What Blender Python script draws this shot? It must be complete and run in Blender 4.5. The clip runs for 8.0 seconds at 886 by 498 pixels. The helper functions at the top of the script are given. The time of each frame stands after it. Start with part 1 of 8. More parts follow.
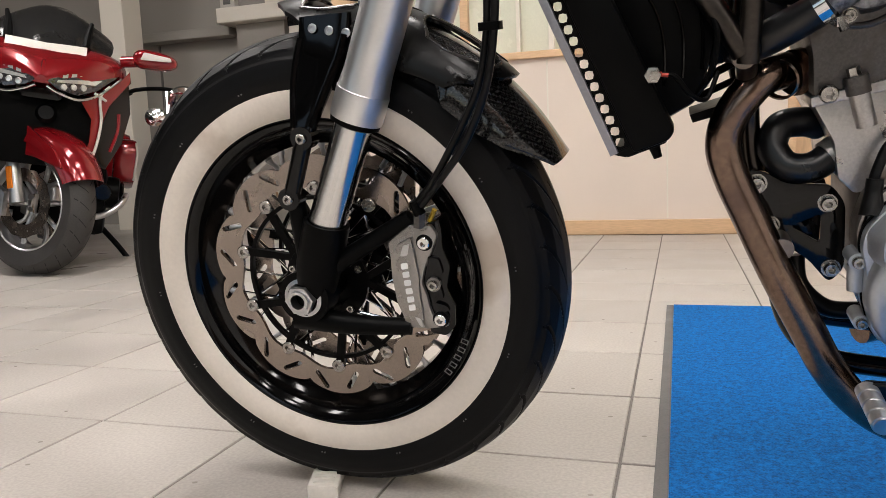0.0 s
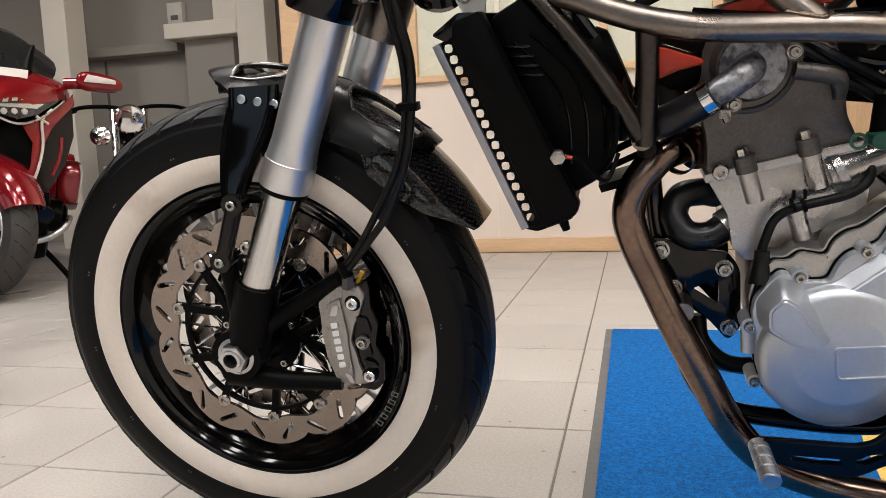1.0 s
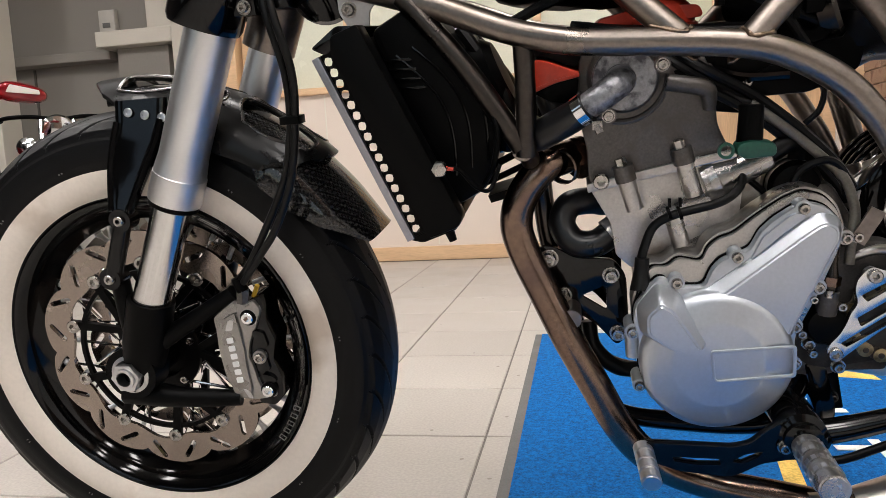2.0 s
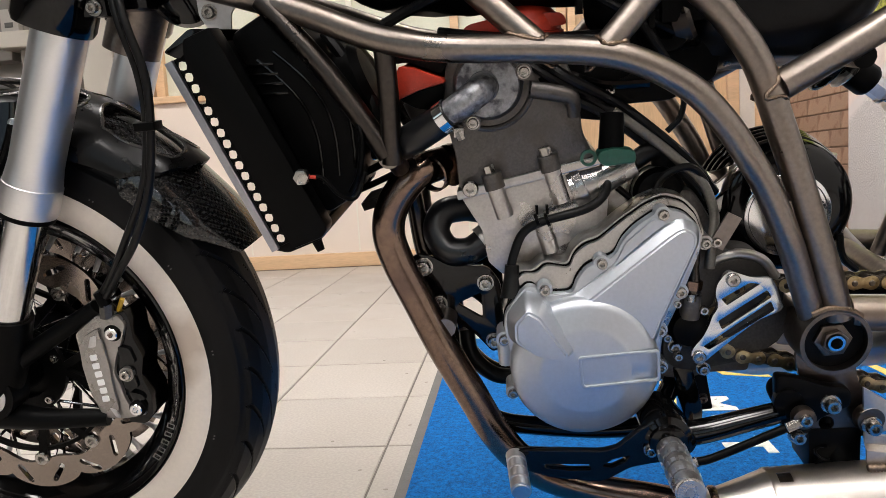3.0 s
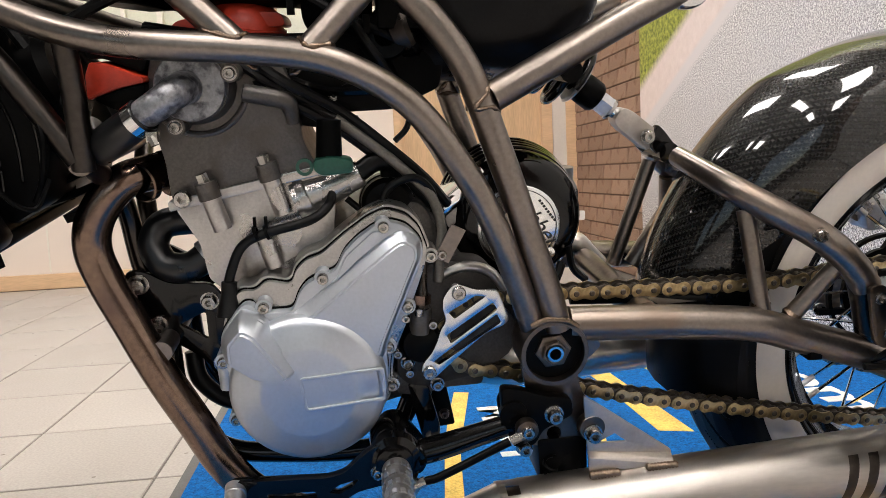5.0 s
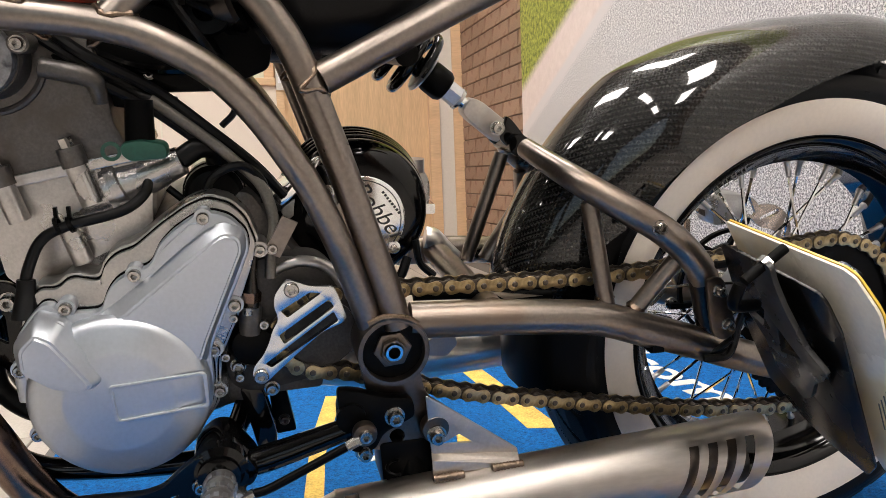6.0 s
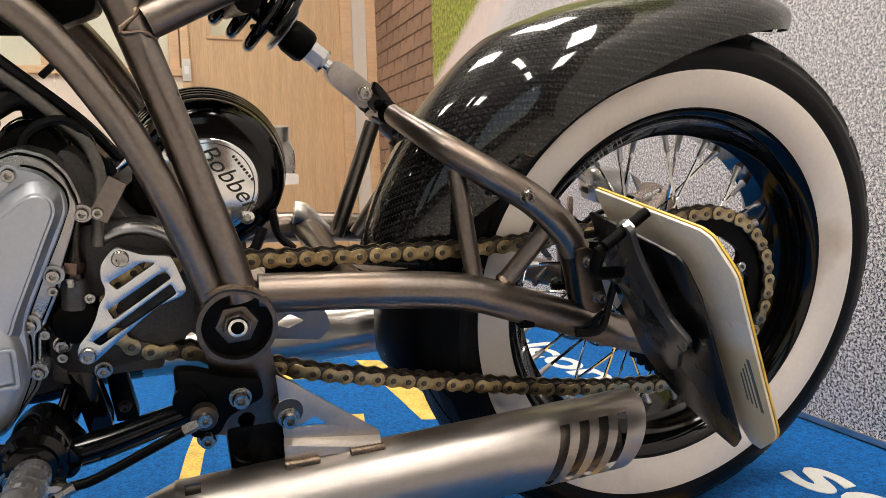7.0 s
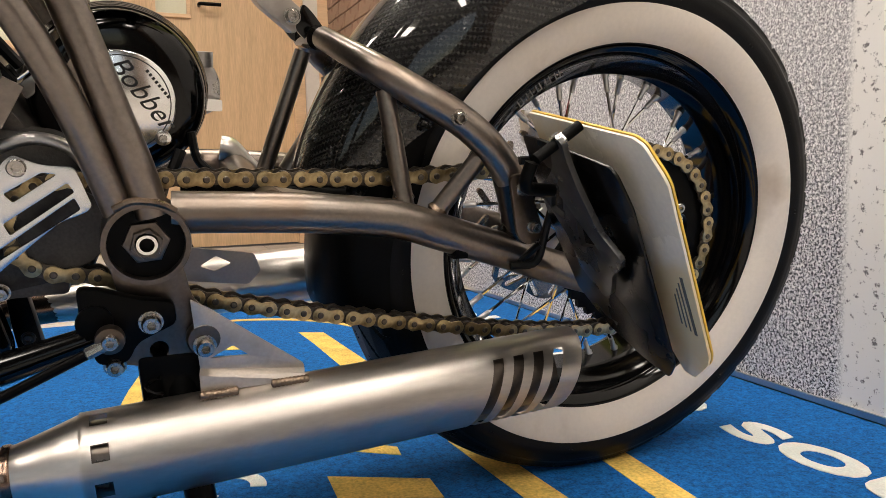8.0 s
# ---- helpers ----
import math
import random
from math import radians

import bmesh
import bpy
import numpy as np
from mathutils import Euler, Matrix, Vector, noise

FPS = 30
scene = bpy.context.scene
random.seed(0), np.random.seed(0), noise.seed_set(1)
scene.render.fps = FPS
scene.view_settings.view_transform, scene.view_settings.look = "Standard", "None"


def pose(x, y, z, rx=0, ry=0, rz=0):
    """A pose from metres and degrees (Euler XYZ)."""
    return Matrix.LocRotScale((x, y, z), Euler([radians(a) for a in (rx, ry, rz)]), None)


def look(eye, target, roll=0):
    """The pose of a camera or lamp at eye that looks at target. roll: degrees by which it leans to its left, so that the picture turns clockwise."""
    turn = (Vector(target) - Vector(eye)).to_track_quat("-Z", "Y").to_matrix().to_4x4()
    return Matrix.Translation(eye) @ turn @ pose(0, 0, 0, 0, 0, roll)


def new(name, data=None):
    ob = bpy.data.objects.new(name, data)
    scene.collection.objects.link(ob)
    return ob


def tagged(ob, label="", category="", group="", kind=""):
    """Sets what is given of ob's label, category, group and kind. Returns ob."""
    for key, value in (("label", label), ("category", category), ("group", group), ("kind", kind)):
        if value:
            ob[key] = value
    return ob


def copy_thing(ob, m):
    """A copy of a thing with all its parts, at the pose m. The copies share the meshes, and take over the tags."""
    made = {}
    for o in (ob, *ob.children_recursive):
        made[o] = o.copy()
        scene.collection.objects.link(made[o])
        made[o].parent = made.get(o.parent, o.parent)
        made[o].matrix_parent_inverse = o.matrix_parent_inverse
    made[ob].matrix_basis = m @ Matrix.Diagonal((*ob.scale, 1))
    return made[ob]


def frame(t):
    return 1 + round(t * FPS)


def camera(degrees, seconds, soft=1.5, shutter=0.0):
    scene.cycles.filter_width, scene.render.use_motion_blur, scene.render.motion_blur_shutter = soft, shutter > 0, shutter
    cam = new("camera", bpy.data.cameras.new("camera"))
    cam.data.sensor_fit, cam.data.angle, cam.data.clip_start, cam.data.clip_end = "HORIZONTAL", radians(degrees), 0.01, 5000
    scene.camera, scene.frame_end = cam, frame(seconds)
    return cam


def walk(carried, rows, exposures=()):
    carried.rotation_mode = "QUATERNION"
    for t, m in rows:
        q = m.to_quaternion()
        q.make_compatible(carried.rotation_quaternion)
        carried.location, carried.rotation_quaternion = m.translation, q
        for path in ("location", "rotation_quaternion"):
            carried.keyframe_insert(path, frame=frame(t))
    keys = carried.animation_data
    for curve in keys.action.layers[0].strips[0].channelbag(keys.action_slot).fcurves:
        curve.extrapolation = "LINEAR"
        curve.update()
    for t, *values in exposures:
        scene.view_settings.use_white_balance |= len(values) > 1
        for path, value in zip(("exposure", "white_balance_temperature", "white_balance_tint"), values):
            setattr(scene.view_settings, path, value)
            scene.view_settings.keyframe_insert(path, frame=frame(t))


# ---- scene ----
cam = camera(61.4, 8.0, soft=0.75)
PATH = [
    (0, (-0.466, -0.88, 0.439), (-1.068, 1.013, 0.199), -2.3),
    (0.5, (-0.446, -0.89, 0.481), (-1.001, 1.017, 0.246), -2.3),
    (1, (-0.421, -0.899, 0.503), (-0.912, 1.027, 0.277), -2.5),
    (2.5, (-0.325, -0.876, 0.505), (-0.606, 1.093, 0.293), -3.3),
    (3, (-0.297, -0.865, 0.504), (-0.481, 1.115, 0.293), -3.3),
    (3.5, (-0.272, -0.856, 0.506), (-0.391, 1.129, 0.297), -3.3),
    (4, (-0.239, -0.846, 0.509), (-0.252, 1.143, 0.301), -3.0),
    (4.5, (-0.208, -0.837, 0.504), (-0.107, 1.15, 0.301), -2.8),
    (6, (-0.117, -0.798, 0.481), (0.377, 1.129, 0.276), -2.1),
    (6.5, (-0.08, -0.786, 0.473), (0.525, 1.108, 0.261), -1.7),
    (7, (-0.046, -0.776, 0.443), (0.634, 1.094, 0.241), -1.6),
    (7.5, (-0.026, -0.767, 0.403), (0.723, 1.076, 0.194), -1.2),
    (8, (-0.017, -0.764, 0.375), (0.77, 1.062, 0.165), -1.0),
]
walk(cam, [(t, look(eye, target, roll)) for t, eye, target, roll in PATH], [(0.0, -0.06, 6300, 10), (2.5, 0.04, 6250, 10), (3.5, 0.13, 6300, 10), (4.5, 0.08, 6350, 10), (6.0, 0.11, 6500, 10), (7.0, -0.02, 6700, 10), (8.0, -0.06, 6900, 10)])

# ---- light: cool fill from added, unseen windows behind the camera, warm panels in the ceiling ----
world = bpy.data.worlds.new("world")
scene.world = world
world.use_nodes = True
wt = world.node_tree
sky = wt.nodes.new("ShaderNodeTexSky")
sky.sky_type, sky.sun_disc, sky.sun_elevation, sky.sun_rotation = "NISHITA", False, radians(35), radians(160)
wt.links.new(sky.outputs["Color"], wt.nodes["Background"].inputs["Color"])
wt.nodes["Background"].inputs["Strength"].default_value = 0.08

PANEL_POWER = 30.0
WINDOW_POWER = 4.0
scene.view_settings.exposure = 0.0


# ---- geometry helpers ----
def part(name, bm, material, parent=None, label="", smooth=True, m=None):
    """Link a bmesh as one mesh object under a thing or a part."""
    me = bpy.data.meshes.new(name)
    bmesh.ops.recalc_face_normals(bm, faces=bm.faces[:])
    bm.to_mesh(me)
    bm.free()
    return put(name, me, material, parent, label, smooth, m)


def put(name, me, material=None, parent=None, label="", smooth=True, m=None):
    if material is not None and not me.materials:
        me.materials.append(material)
        if smooth and me.polygons:
            me.shade_smooth()
            me.set_sharp_from_angle(angle=radians(38))
    ob = new(name, me)
    if parent is not None:
        ob.parent = parent
    if m is not None:
        ob.matrix_basis = m
    if label:
        ob["label"] = label
    return ob


def thing(name, label, category, m=None, group="", kind=""):
    e = new(name)
    e.empty_display_size = 0.1
    if m is not None:
        e.matrix_basis = m
    return tagged(e, label, category, group, kind)


def spline(points, per=8):
    """Catmull-Rom curve through the points."""
    p = [Vector(q) for q in points]
    if len(p) < 3:
        return p
    out = []
    for i in range(len(p) - 1):
        a, b, c2, d = p[max(i - 1, 0)], p[i], p[i + 1], p[min(i + 2, len(p) - 1)]
        if i == 0:
            a = 2 * b - c2
        if i == len(p) - 2:
            d = 2 * c2 - b
        for k in range(per):
            t = k / per
            out.append(0.5 * (2 * b + (c2 - a) * t + (2 * a - 5 * b + 4 * c2 - d) * t * t + (3 * b - a - 3 * c2 + d) * t ** 3))
    out.append(p[-1])
    return out


def tube(points, radius, n=14, per=8, bm=None, caps=True, closed=False, bore=0.0):
    """A round tube along a smooth curve. radius: a number, or one for each point."""
    bm = bm or bmesh.new()
    pts = spline(points, per)
    if isinstance(radius, (int, float)):
        rad = [radius] * len(pts)
    else:
        rad = [float(r) for r in np.interp(np.linspace(0, len(radius) - 1, len(pts)), range(len(radius)), radius)]
    rings = []
    tan = (pts[1] - pts[0]).normalized()
    side = tan.orthogonal().normalized()
    for i, p in enumerate(pts):
        nxt = (pts[min(i + 1, len(pts) - 1)] - pts[max(i - 1, 0)]).normalized()
        q = tan.rotation_difference(nxt)
        side = (q @ side).normalized()
        tan = nxt
        up = tan.cross(side)
        rings.append([bm.verts.new(p + rad[i] * (math.cos(2 * math.pi * k / n) * side + math.sin(2 * math.pi * k / n) * up)) for k in range(n)])
    for a, b in zip(rings, rings[1:]):
        for k in range(n):
            bm.faces.new((a[k], a[(k + 1) % n], b[(k + 1) % n], b[k]))
    if caps:
        for ring in (rings[0], rings[-1]):
            if bore:
                cen = sum((v.co for v in ring), Vector()) / n
                inner = [bm.verts.new(cen + (v.co - cen) * bore) for v in ring]
                away = (rings[1][0].co - rings[0][0].co) if ring is rings[0] else (rings[-2][0].co - rings[-1][0].co)
                deep = [bm.verts.new(v.co + away.normalized() * 0.02) for v in inner]
                for k in range(n):
                    bm.faces.new((ring[k], ring[(k + 1) % n], inner[(k + 1) % n], inner[k]))
                    bm.faces.new((inner[k], inner[(k + 1) % n], deep[(k + 1) % n], deep[k]))
                bm.faces.new(deep)
            else:
                bm.faces.new(ring)
    return bm


def lathe(profile, centre, axis, n=48, bm=None, closed=False):
    """Turn a profile of (radius, distance along the axis) round the axis through centre."""
    bm = bm or bmesh.new()
    c0, ax = Vector(centre), Vector(axis).normalized()
    u = ax.orthogonal().normalized()
    if abs(ax.y) > 0.9:
        u = Vector((1, 0, 0))
    v = ax.cross(u)
    rings = []
    for r, h in profile:
        if r < 1e-6:
            rings.append([bm.verts.new(c0 + ax * h)] * n)
        else:
            rings.append([bm.verts.new(c0 + ax * h + r * (math.cos(2 * math.pi * k / n) * u + math.sin(2 * math.pi * k / n) * v)) for k in range(n)])
    pairs = list(zip(rings, rings[1:]))
    if closed:
        pairs.append((rings[-1], rings[0]))
    for a, b in pairs:
        for k in range(n):
            f = [a[k], a[(k + 1) % n], b[(k + 1) % n], b[k]]
            f = [x for i, x in enumerate(f) if x not in f[:i]]
            if len(f) > 2:
                bm.faces.new(f)
    return bm


def plate(outer, v0, v1, holes=(), bevel=0.0, bm=None, m=None):
    """A flat piece with holes: outline points (x, z), from depth v0 to v1 across y."""
    own = bmesh.new()
    edges = []
    for loop in (outer, *holes):
        vs = [own.verts.new((x, v0, z)) for x, z in loop]
        for i in range(len(vs)):
            edges.append(own.edges.new((vs[i], vs[(i + 1) % len(vs)])))
    if holes:
        bmesh.ops.triangle_fill(own, edges=edges, use_beauty=True)
    else:
        own.faces.new(own.verts[:])
    got = bmesh.ops.extrude_face_region(own, geom=own.faces[:])
    bmesh.ops.translate(own, verts=[g for g in got["geom"] if isinstance(g, bmesh.types.BMVert)], vec=(0, v1 - v0, 0))
    bmesh.ops.recalc_face_normals(own, faces=own.faces[:])
    if bevel:
        sharp = [e for e in own.edges if len(e.link_faces) == 2 and e.calc_face_angle(0) > 0.9 and abs(e.verts[0].co.y - e.verts[1].co.y) < 1e-6]
        bmesh.ops.bevel(own, geom=sharp, offset=bevel, segments=2, profile=0.6, affect="EDGES", clamp_overlap=True)
    if m is not None:
        bmesh.ops.transform(own, matrix=m, verts=own.verts[:])
    if bm is None:
        return own
    me = bpy.data.meshes.new("tmp")
    own.to_mesh(me)
    own.free()
    bm.from_mesh(me)
    bpy.data.meshes.remove(me)
    return bm


def box(lo, hi, bevel=0.0, bm=None, m=None):
    return plate([(lo[0], lo[2]), (hi[0], lo[2]), (hi[0], hi[2]), (lo[0], hi[2])], lo[1], hi[1], bevel=bevel, bm=bm, m=m)


def rounded(points, r, n=4):
    """Round the corners of an outline."""
    out, k = [], len(points)
    for i in range(k):
        p, a, b = Vector(points[i]), Vector(points[i - 1]), Vector(points[(i + 1) % k])
        rr = min(r, (a - p).length * 0.45, (b - p).length * 0.45)
        s, e = p + (a - p).normalized() * rr, p + (b - p).normalized() * rr
        for j in range(n + 1):
            t = j / n
            q = (1 - t) ** 2 * s + 2 * t * (1 - t) * p + t * t * e
            out.append((q.x, q.y))
    return out


def circle(cx, cz, r, n=24, start=0.0):
    return [(cx + r * math.cos(start + 2 * math.pi * k / n), cz + r * math.sin(start + 2 * math.pi * k / n)) for k in range(n)]


def slot(ax, az, bx, bz, half, n=6):
    """An outline with round ends between two points."""
    ang = math.atan2(bz - az, bx - ax)
    out = [(bx + half * math.cos(ang - math.pi / 2 + math.pi * k / n), bz + half * math.sin(ang - math.pi / 2 + math.pi * k / n)) for k in range(n + 1)]
    out += [(ax + half * math.cos(ang + math.pi / 2 + math.pi * k / n), az + half * math.sin(ang + math.pi / 2 + math.pi * k / n)) for k in range(n + 1)]
    return out


def writing(text, size, material, name, parent, m, label="", depth=0.0004, shear=0.0, space=1.0, align="CENTER", bold=0.0):
    cu = bpy.data.curves.new(name, "FONT")
    cu.body, cu.size, cu.extrude, cu.align_x, cu.align_y = text, size, depth, align, "CENTER"
    cu.shear, cu.space_character, cu.resolution_u, cu.offset = shear, space, 4, bold
    tmp = bpy.data.objects.new(name, cu)
    scene.collection.objects.link(tmp)
    me = bpy.data.meshes.new_from_object(tmp)
    bpy.data.objects.remove(tmp)
    return put(name, me, material, parent, label, False, m)


BOLTS = {}


def bolt(p, r, parent, material, h=0.006, axis=(0, -1, 0), name="bolt", washer=True):
    """A round-headed bolt with a hexagon socket, on a washer."""
    key = (r, h, washer)
    if key not in BOLTS:
        bm = bmesh.new()
        r *= 0.84 if washer else 1.0
        prof = [(r * 1.28, 0), (r * 1.28, h * 0.16), (r, h * 0.16)] if washer else [(r, 0)]
        prof += [(r, h * 0.75), (r * 0.86, h), (r * 0.55, h)]
        lathe(prof, (0, 0, 0), (0, 0, 1), 16, bm)
        ring = [(r * 0.52 * math.cos(k * math.pi / 3), r * 0.52 * math.sin(k * math.pi / 3)) for k in range(6)]
        a = [bm.verts.new((x, y, h)) for x, y in ring]
        b = [bm.verts.new((x, y, h * 0.12)) for x, y in ring]
        for k in range(6):
            bm.faces.new((a[k], a[(k + 1) % 6], b[(k + 1) % 6], b[k]))
        bm.faces.new(b)
        rim = [bm.verts.new((r * 0.56 * math.cos(k * math.pi / 6), r * 0.56 * math.sin(k * math.pi / 6), h)) for k in range(12)]
        for k in range(12):
            bm.faces.new([rim[k], rim[(k + 1) % 12], a[((k + 1) // 2) % 6]] if k % 2 == 0 else [rim[k], rim[(k + 1) % 12], a[((k + 1) // 2) % 6], a[(k // 2) % 6]])
        me = bpy.data.meshes.new("bolt")
        bmesh.ops.recalc_face_normals(bm, faces=bm.faces[:])
        bm.to_mesh(me)
        bm.free()
        BOLTS[key] = me
    me = BOLTS[key]
    if me.materials and me.materials[0] != material:
        me = me.copy()
        me.materials.clear()
    rot = Vector((0, 0, 1)).rotation_difference(Vector(axis)).to_matrix().to_4x4()
    return put(name, me, material, parent, "", True, Matrix.Translation(p) @ rot)


# ---- materials ----
def mat(name, base, rough=0.5, metal=0.0, var=0.15, scale=8.0, fine=120.0, bump=0.0, coat=0.0, second=None, mix=0.0, stretch=None, rvar=0.12, island=0.0, spec=0.5):
    """A surface with colour varied at two scales, uneven gloss and fine relief. second, mix: a stain colour and how far it spreads."""
    m = bpy.data.materials.new(name)
    m.use_nodes = True
    t = m.node_tree
    p = t.nodes["Principled BSDF"]
    p.inputs["Metallic"].default_value = metal
    p.inputs["Specular IOR Level"].default_value = spec
    p.inputs["Coat Weight"].default_value = coat
    p.inputs["Coat Roughness"].default_value = 0.06
    tc = t.nodes.new("ShaderNodeTexCoord")
    mp = t.nodes.new("ShaderNodeMapping")
    t.links.new(tc.outputs["Object"], mp.inputs["Vector"])
    if stretch:
        mp.inputs["Scale"].default_value = stretch
    a = t.nodes.new("ShaderNodeTexNoise")
    a.inputs["Scale"].default_value, a.inputs["Detail"].default_value = scale, 5
    b = t.nodes.new("ShaderNodeTexNoise")
    b.inputs["Scale"].default_value, b.inputs["Detail"].default_value = fine, 3
    for q in (a, b):
        t.links.new(mp.outputs["Vector"], q.inputs["Vector"])
    add = t.nodes.new("ShaderNodeMath")
    add.operation = "ADD"
    t.links.new(a.outputs["Fac"], add.inputs[0])
    t.links.new(b.outputs["Fac"], add.inputs[1])
    rng = t.nodes.new("ShaderNodeMapRange")
    rng.inputs["From Min"].default_value, rng.inputs["From Max"].default_value = 0.6, 1.4
    rng.inputs["To Min"].default_value, rng.inputs["To Max"].default_value = 1 - var, 1 + var
    t.links.new(add.outputs[0], rng.inputs["Value"])
    mul = t.nodes.new("ShaderNodeMix")
    mul.data_type, mul.blend_type = "RGBA", "MULTIPLY"
    mul.inputs["Factor"].default_value = 1.0
    mul.inputs["A"].default_value = (*base, 1)
    t.links.new(rng.outputs["Result"], mul.inputs["B"])
    col = mul.outputs["Result"]
    if second:
        ramp = t.nodes.new("ShaderNodeMapRange")
        ramp.inputs["From Min"].default_value, ramp.inputs["From Max"].default_value = 0.62 - 0.3 * mix, 0.72 - 0.2 * mix
        t.links.new(a.outputs["Fac"], ramp.inputs["Value"])
        mx = t.nodes.new("ShaderNodeMix")
        mx.data_type = "RGBA"
        mx.inputs["B"].default_value = (*second, 1)
        t.links.new(ramp.outputs["Result"], mx.inputs["Factor"])
        t.links.new(col, mx.inputs["A"])
        col = mx.outputs["Result"]
    if island:
        oi = t.nodes.new("ShaderNodeObjectInfo")
        r2 = t.nodes.new("ShaderNodeMapRange")
        r2.inputs["To Min"].default_value, r2.inputs["To Max"].default_value = 1 - island, 1 + island
        t.links.new(oi.outputs["Random"], r2.inputs["Value"])
        m2 = t.nodes.new("ShaderNodeMix")
        m2.data_type, m2.blend_type = "RGBA", "MULTIPLY"
        m2.inputs["Factor"].default_value = 1.0
        t.links.new(col, m2.inputs["A"])
        t.links.new(r2.outputs["Result"], m2.inputs["B"])
        col = m2.outputs["Result"]
    t.links.new(col, p.inputs["Base Color"])
    rr = t.nodes.new("ShaderNodeMapRange")
    rr.inputs["From Min"].default_value, rr.inputs["From Max"].default_value = 0.3, 0.7
    rr.inputs["To Min"].default_value, rr.inputs["To Max"].default_value = max(rough * (1 - rvar * 2), 0.02), min(rough * (1 + rvar * 2), 1)
    t.links.new(a.outputs["Fac"], rr.inputs["Value"])
    t.links.new(rr.outputs["Result"], p.inputs["Roughness"])
    if bump:
        bp = t.nodes.new("ShaderNodeBump")
        bp.inputs["Strength"].default_value, bp.inputs["Distance"].default_value = 0.6, bump
        t.links.new(b.outputs["Fac"], bp.inputs["Height"])
        t.links.new(bp.outputs["Normal"], p.inputs["Normal"])
    return m


RAW = mat("brushed_bare_steel", (0.220, 0.190, 0.166), 0.33, 1.0, 0.22, 9, 240, 0.00003, second=(0.20, 0.150, 0.115), mix=0.25, rvar=0.12)
BRACKET = mat("dull_folded_stainless", (0.50, 0.46, 0.42), 0.44, 1.0, 0.12, 16, 300, 0.00003, second=(0.40, 0.36, 0.32), mix=0.2)
STEEL = mat("brushed_stainless", (0.70, 0.655, 0.61), 0.34, 1.0, 0.10, 7, 300, 0.00003, stretch=(0.25, 1, 1), rvar=0.10)
HEADER = mat("heat_browned_steel", (0.20, 0.14, 0.108), 0.23, 1.0, 0.3, 10, 200, 0.00005, second=(0.13, 0.09, 0.08), mix=0.35)
# Dark copy of the bare steel: shade on inner tubes is in its colour.
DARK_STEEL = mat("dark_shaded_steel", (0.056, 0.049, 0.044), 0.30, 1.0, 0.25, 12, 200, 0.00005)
HANGER_STEEL = mat("dull_bare_steel", (0.135, 0.112, 0.095), 0.34, 1.0, 0.25, 14, 220, 0.00004, second=(0.09, 0.07, 0.055), mix=0.25)
WELD = mat("weld_bead", (0.17, 0.125, 0.092), 0.35, 1.0, 0.4, 60, 500, 0.0006)
ALU = mat("polished_aluminium", (0.70, 0.69, 0.68), 0.24, 1.0, 0.06, 12, 300)
FORK_ALU = mat("brushed_fork_aluminium", (0.72, 0.715, 0.715), 0.38, 1.0, 0.03, 12, 300, rvar=0.03)
SATIN_ALU = mat("satin_aluminium", (0.55, 0.55, 0.56), 0.35, 1.0, 0.10, 20, 300)
STRIP = mat("dull_grey_aluminium", (0.33, 0.33, 0.36), 0.38, 1.0, 0.10, 20, 300)
SILVER = mat("silver_engine_paint", (0.47, 0.50, 0.54), 0.36, 0.8, 0.07, 14, 300)
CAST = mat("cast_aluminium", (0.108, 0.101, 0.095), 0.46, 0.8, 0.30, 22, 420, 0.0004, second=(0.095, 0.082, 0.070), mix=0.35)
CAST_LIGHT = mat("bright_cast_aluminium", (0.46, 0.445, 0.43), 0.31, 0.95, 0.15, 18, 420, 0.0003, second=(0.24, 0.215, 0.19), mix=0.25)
OXIDE = mat("oxidised_aluminium", (0.29, 0.295, 0.31), 0.42, 0.8, 0.35, 90, 300, 0.0006, second=(0.085, 0.085, 0.095), mix=0.55)
CASE_DARK = mat("dark_cast_case", (0.060, 0.056, 0.052), 0.50, 0.6, 0.35, 26, 420, 0.0004, second=(0.03, 0.027, 0.024), mix=0.4)
ZINC = mat("zinc_bolt", (0.42, 0.40, 0.375), 0.27, 1.0, 0.12, 60, 500)
CHROME = mat("chrome", (0.78, 0.78, 0.78), 0.07, 1.0, 0.03, 20, 200)
BLACK_GLOSS = mat("gloss_black_paint", (0.0012, 0.0012, 0.0013), 0.10, 0.0, 0.3, 14, 300, coat=0.24, spec=0.2)
BLACK_SATIN = mat("satin_black_paint", (0.0015, 0.0015, 0.0015), 0.36, 0.0, 0.3, 18, 400, 0.0001, spec=0.07)
BLACK_PLASTIC = mat("black_plastic", (0.0013, 0.0013, 0.0013), 0.40, 0.0, 0.3, 20, 500, 0.0002, spec=0.06)
RUBBER = mat("black_hose_rubber", (0.002, 0.002, 0.002), 0.40, 0.0, 0.3, 25, 400, 0.0002, spec=0.22)
TYRE = mat("tyre_rubber", (0.0032, 0.0032, 0.0035), 0.42, 0.0, 0.35, 14, 700, 0.0003, spec=0.15)
GROOVE = mat("groove_shade_rubber", (0.003, 0.003, 0.003), 0.9, 0.0, 0.2)
WHITEWALL = mat("white_sidewall_rubber", (0.70, 0.635, 0.56), 0.55, 0.0, 0.06, 7, 200, 0.0001, second=(0.50, 0.42, 0.34), mix=0.16)
GOLD = mat("gold_chain_plate", (0.45, 0.355, 0.20), 0.34, 1.0, 0.25, 60, 300, 0.0001, second=(0.22, 0.16, 0.08), mix=0.2, island=0.2)
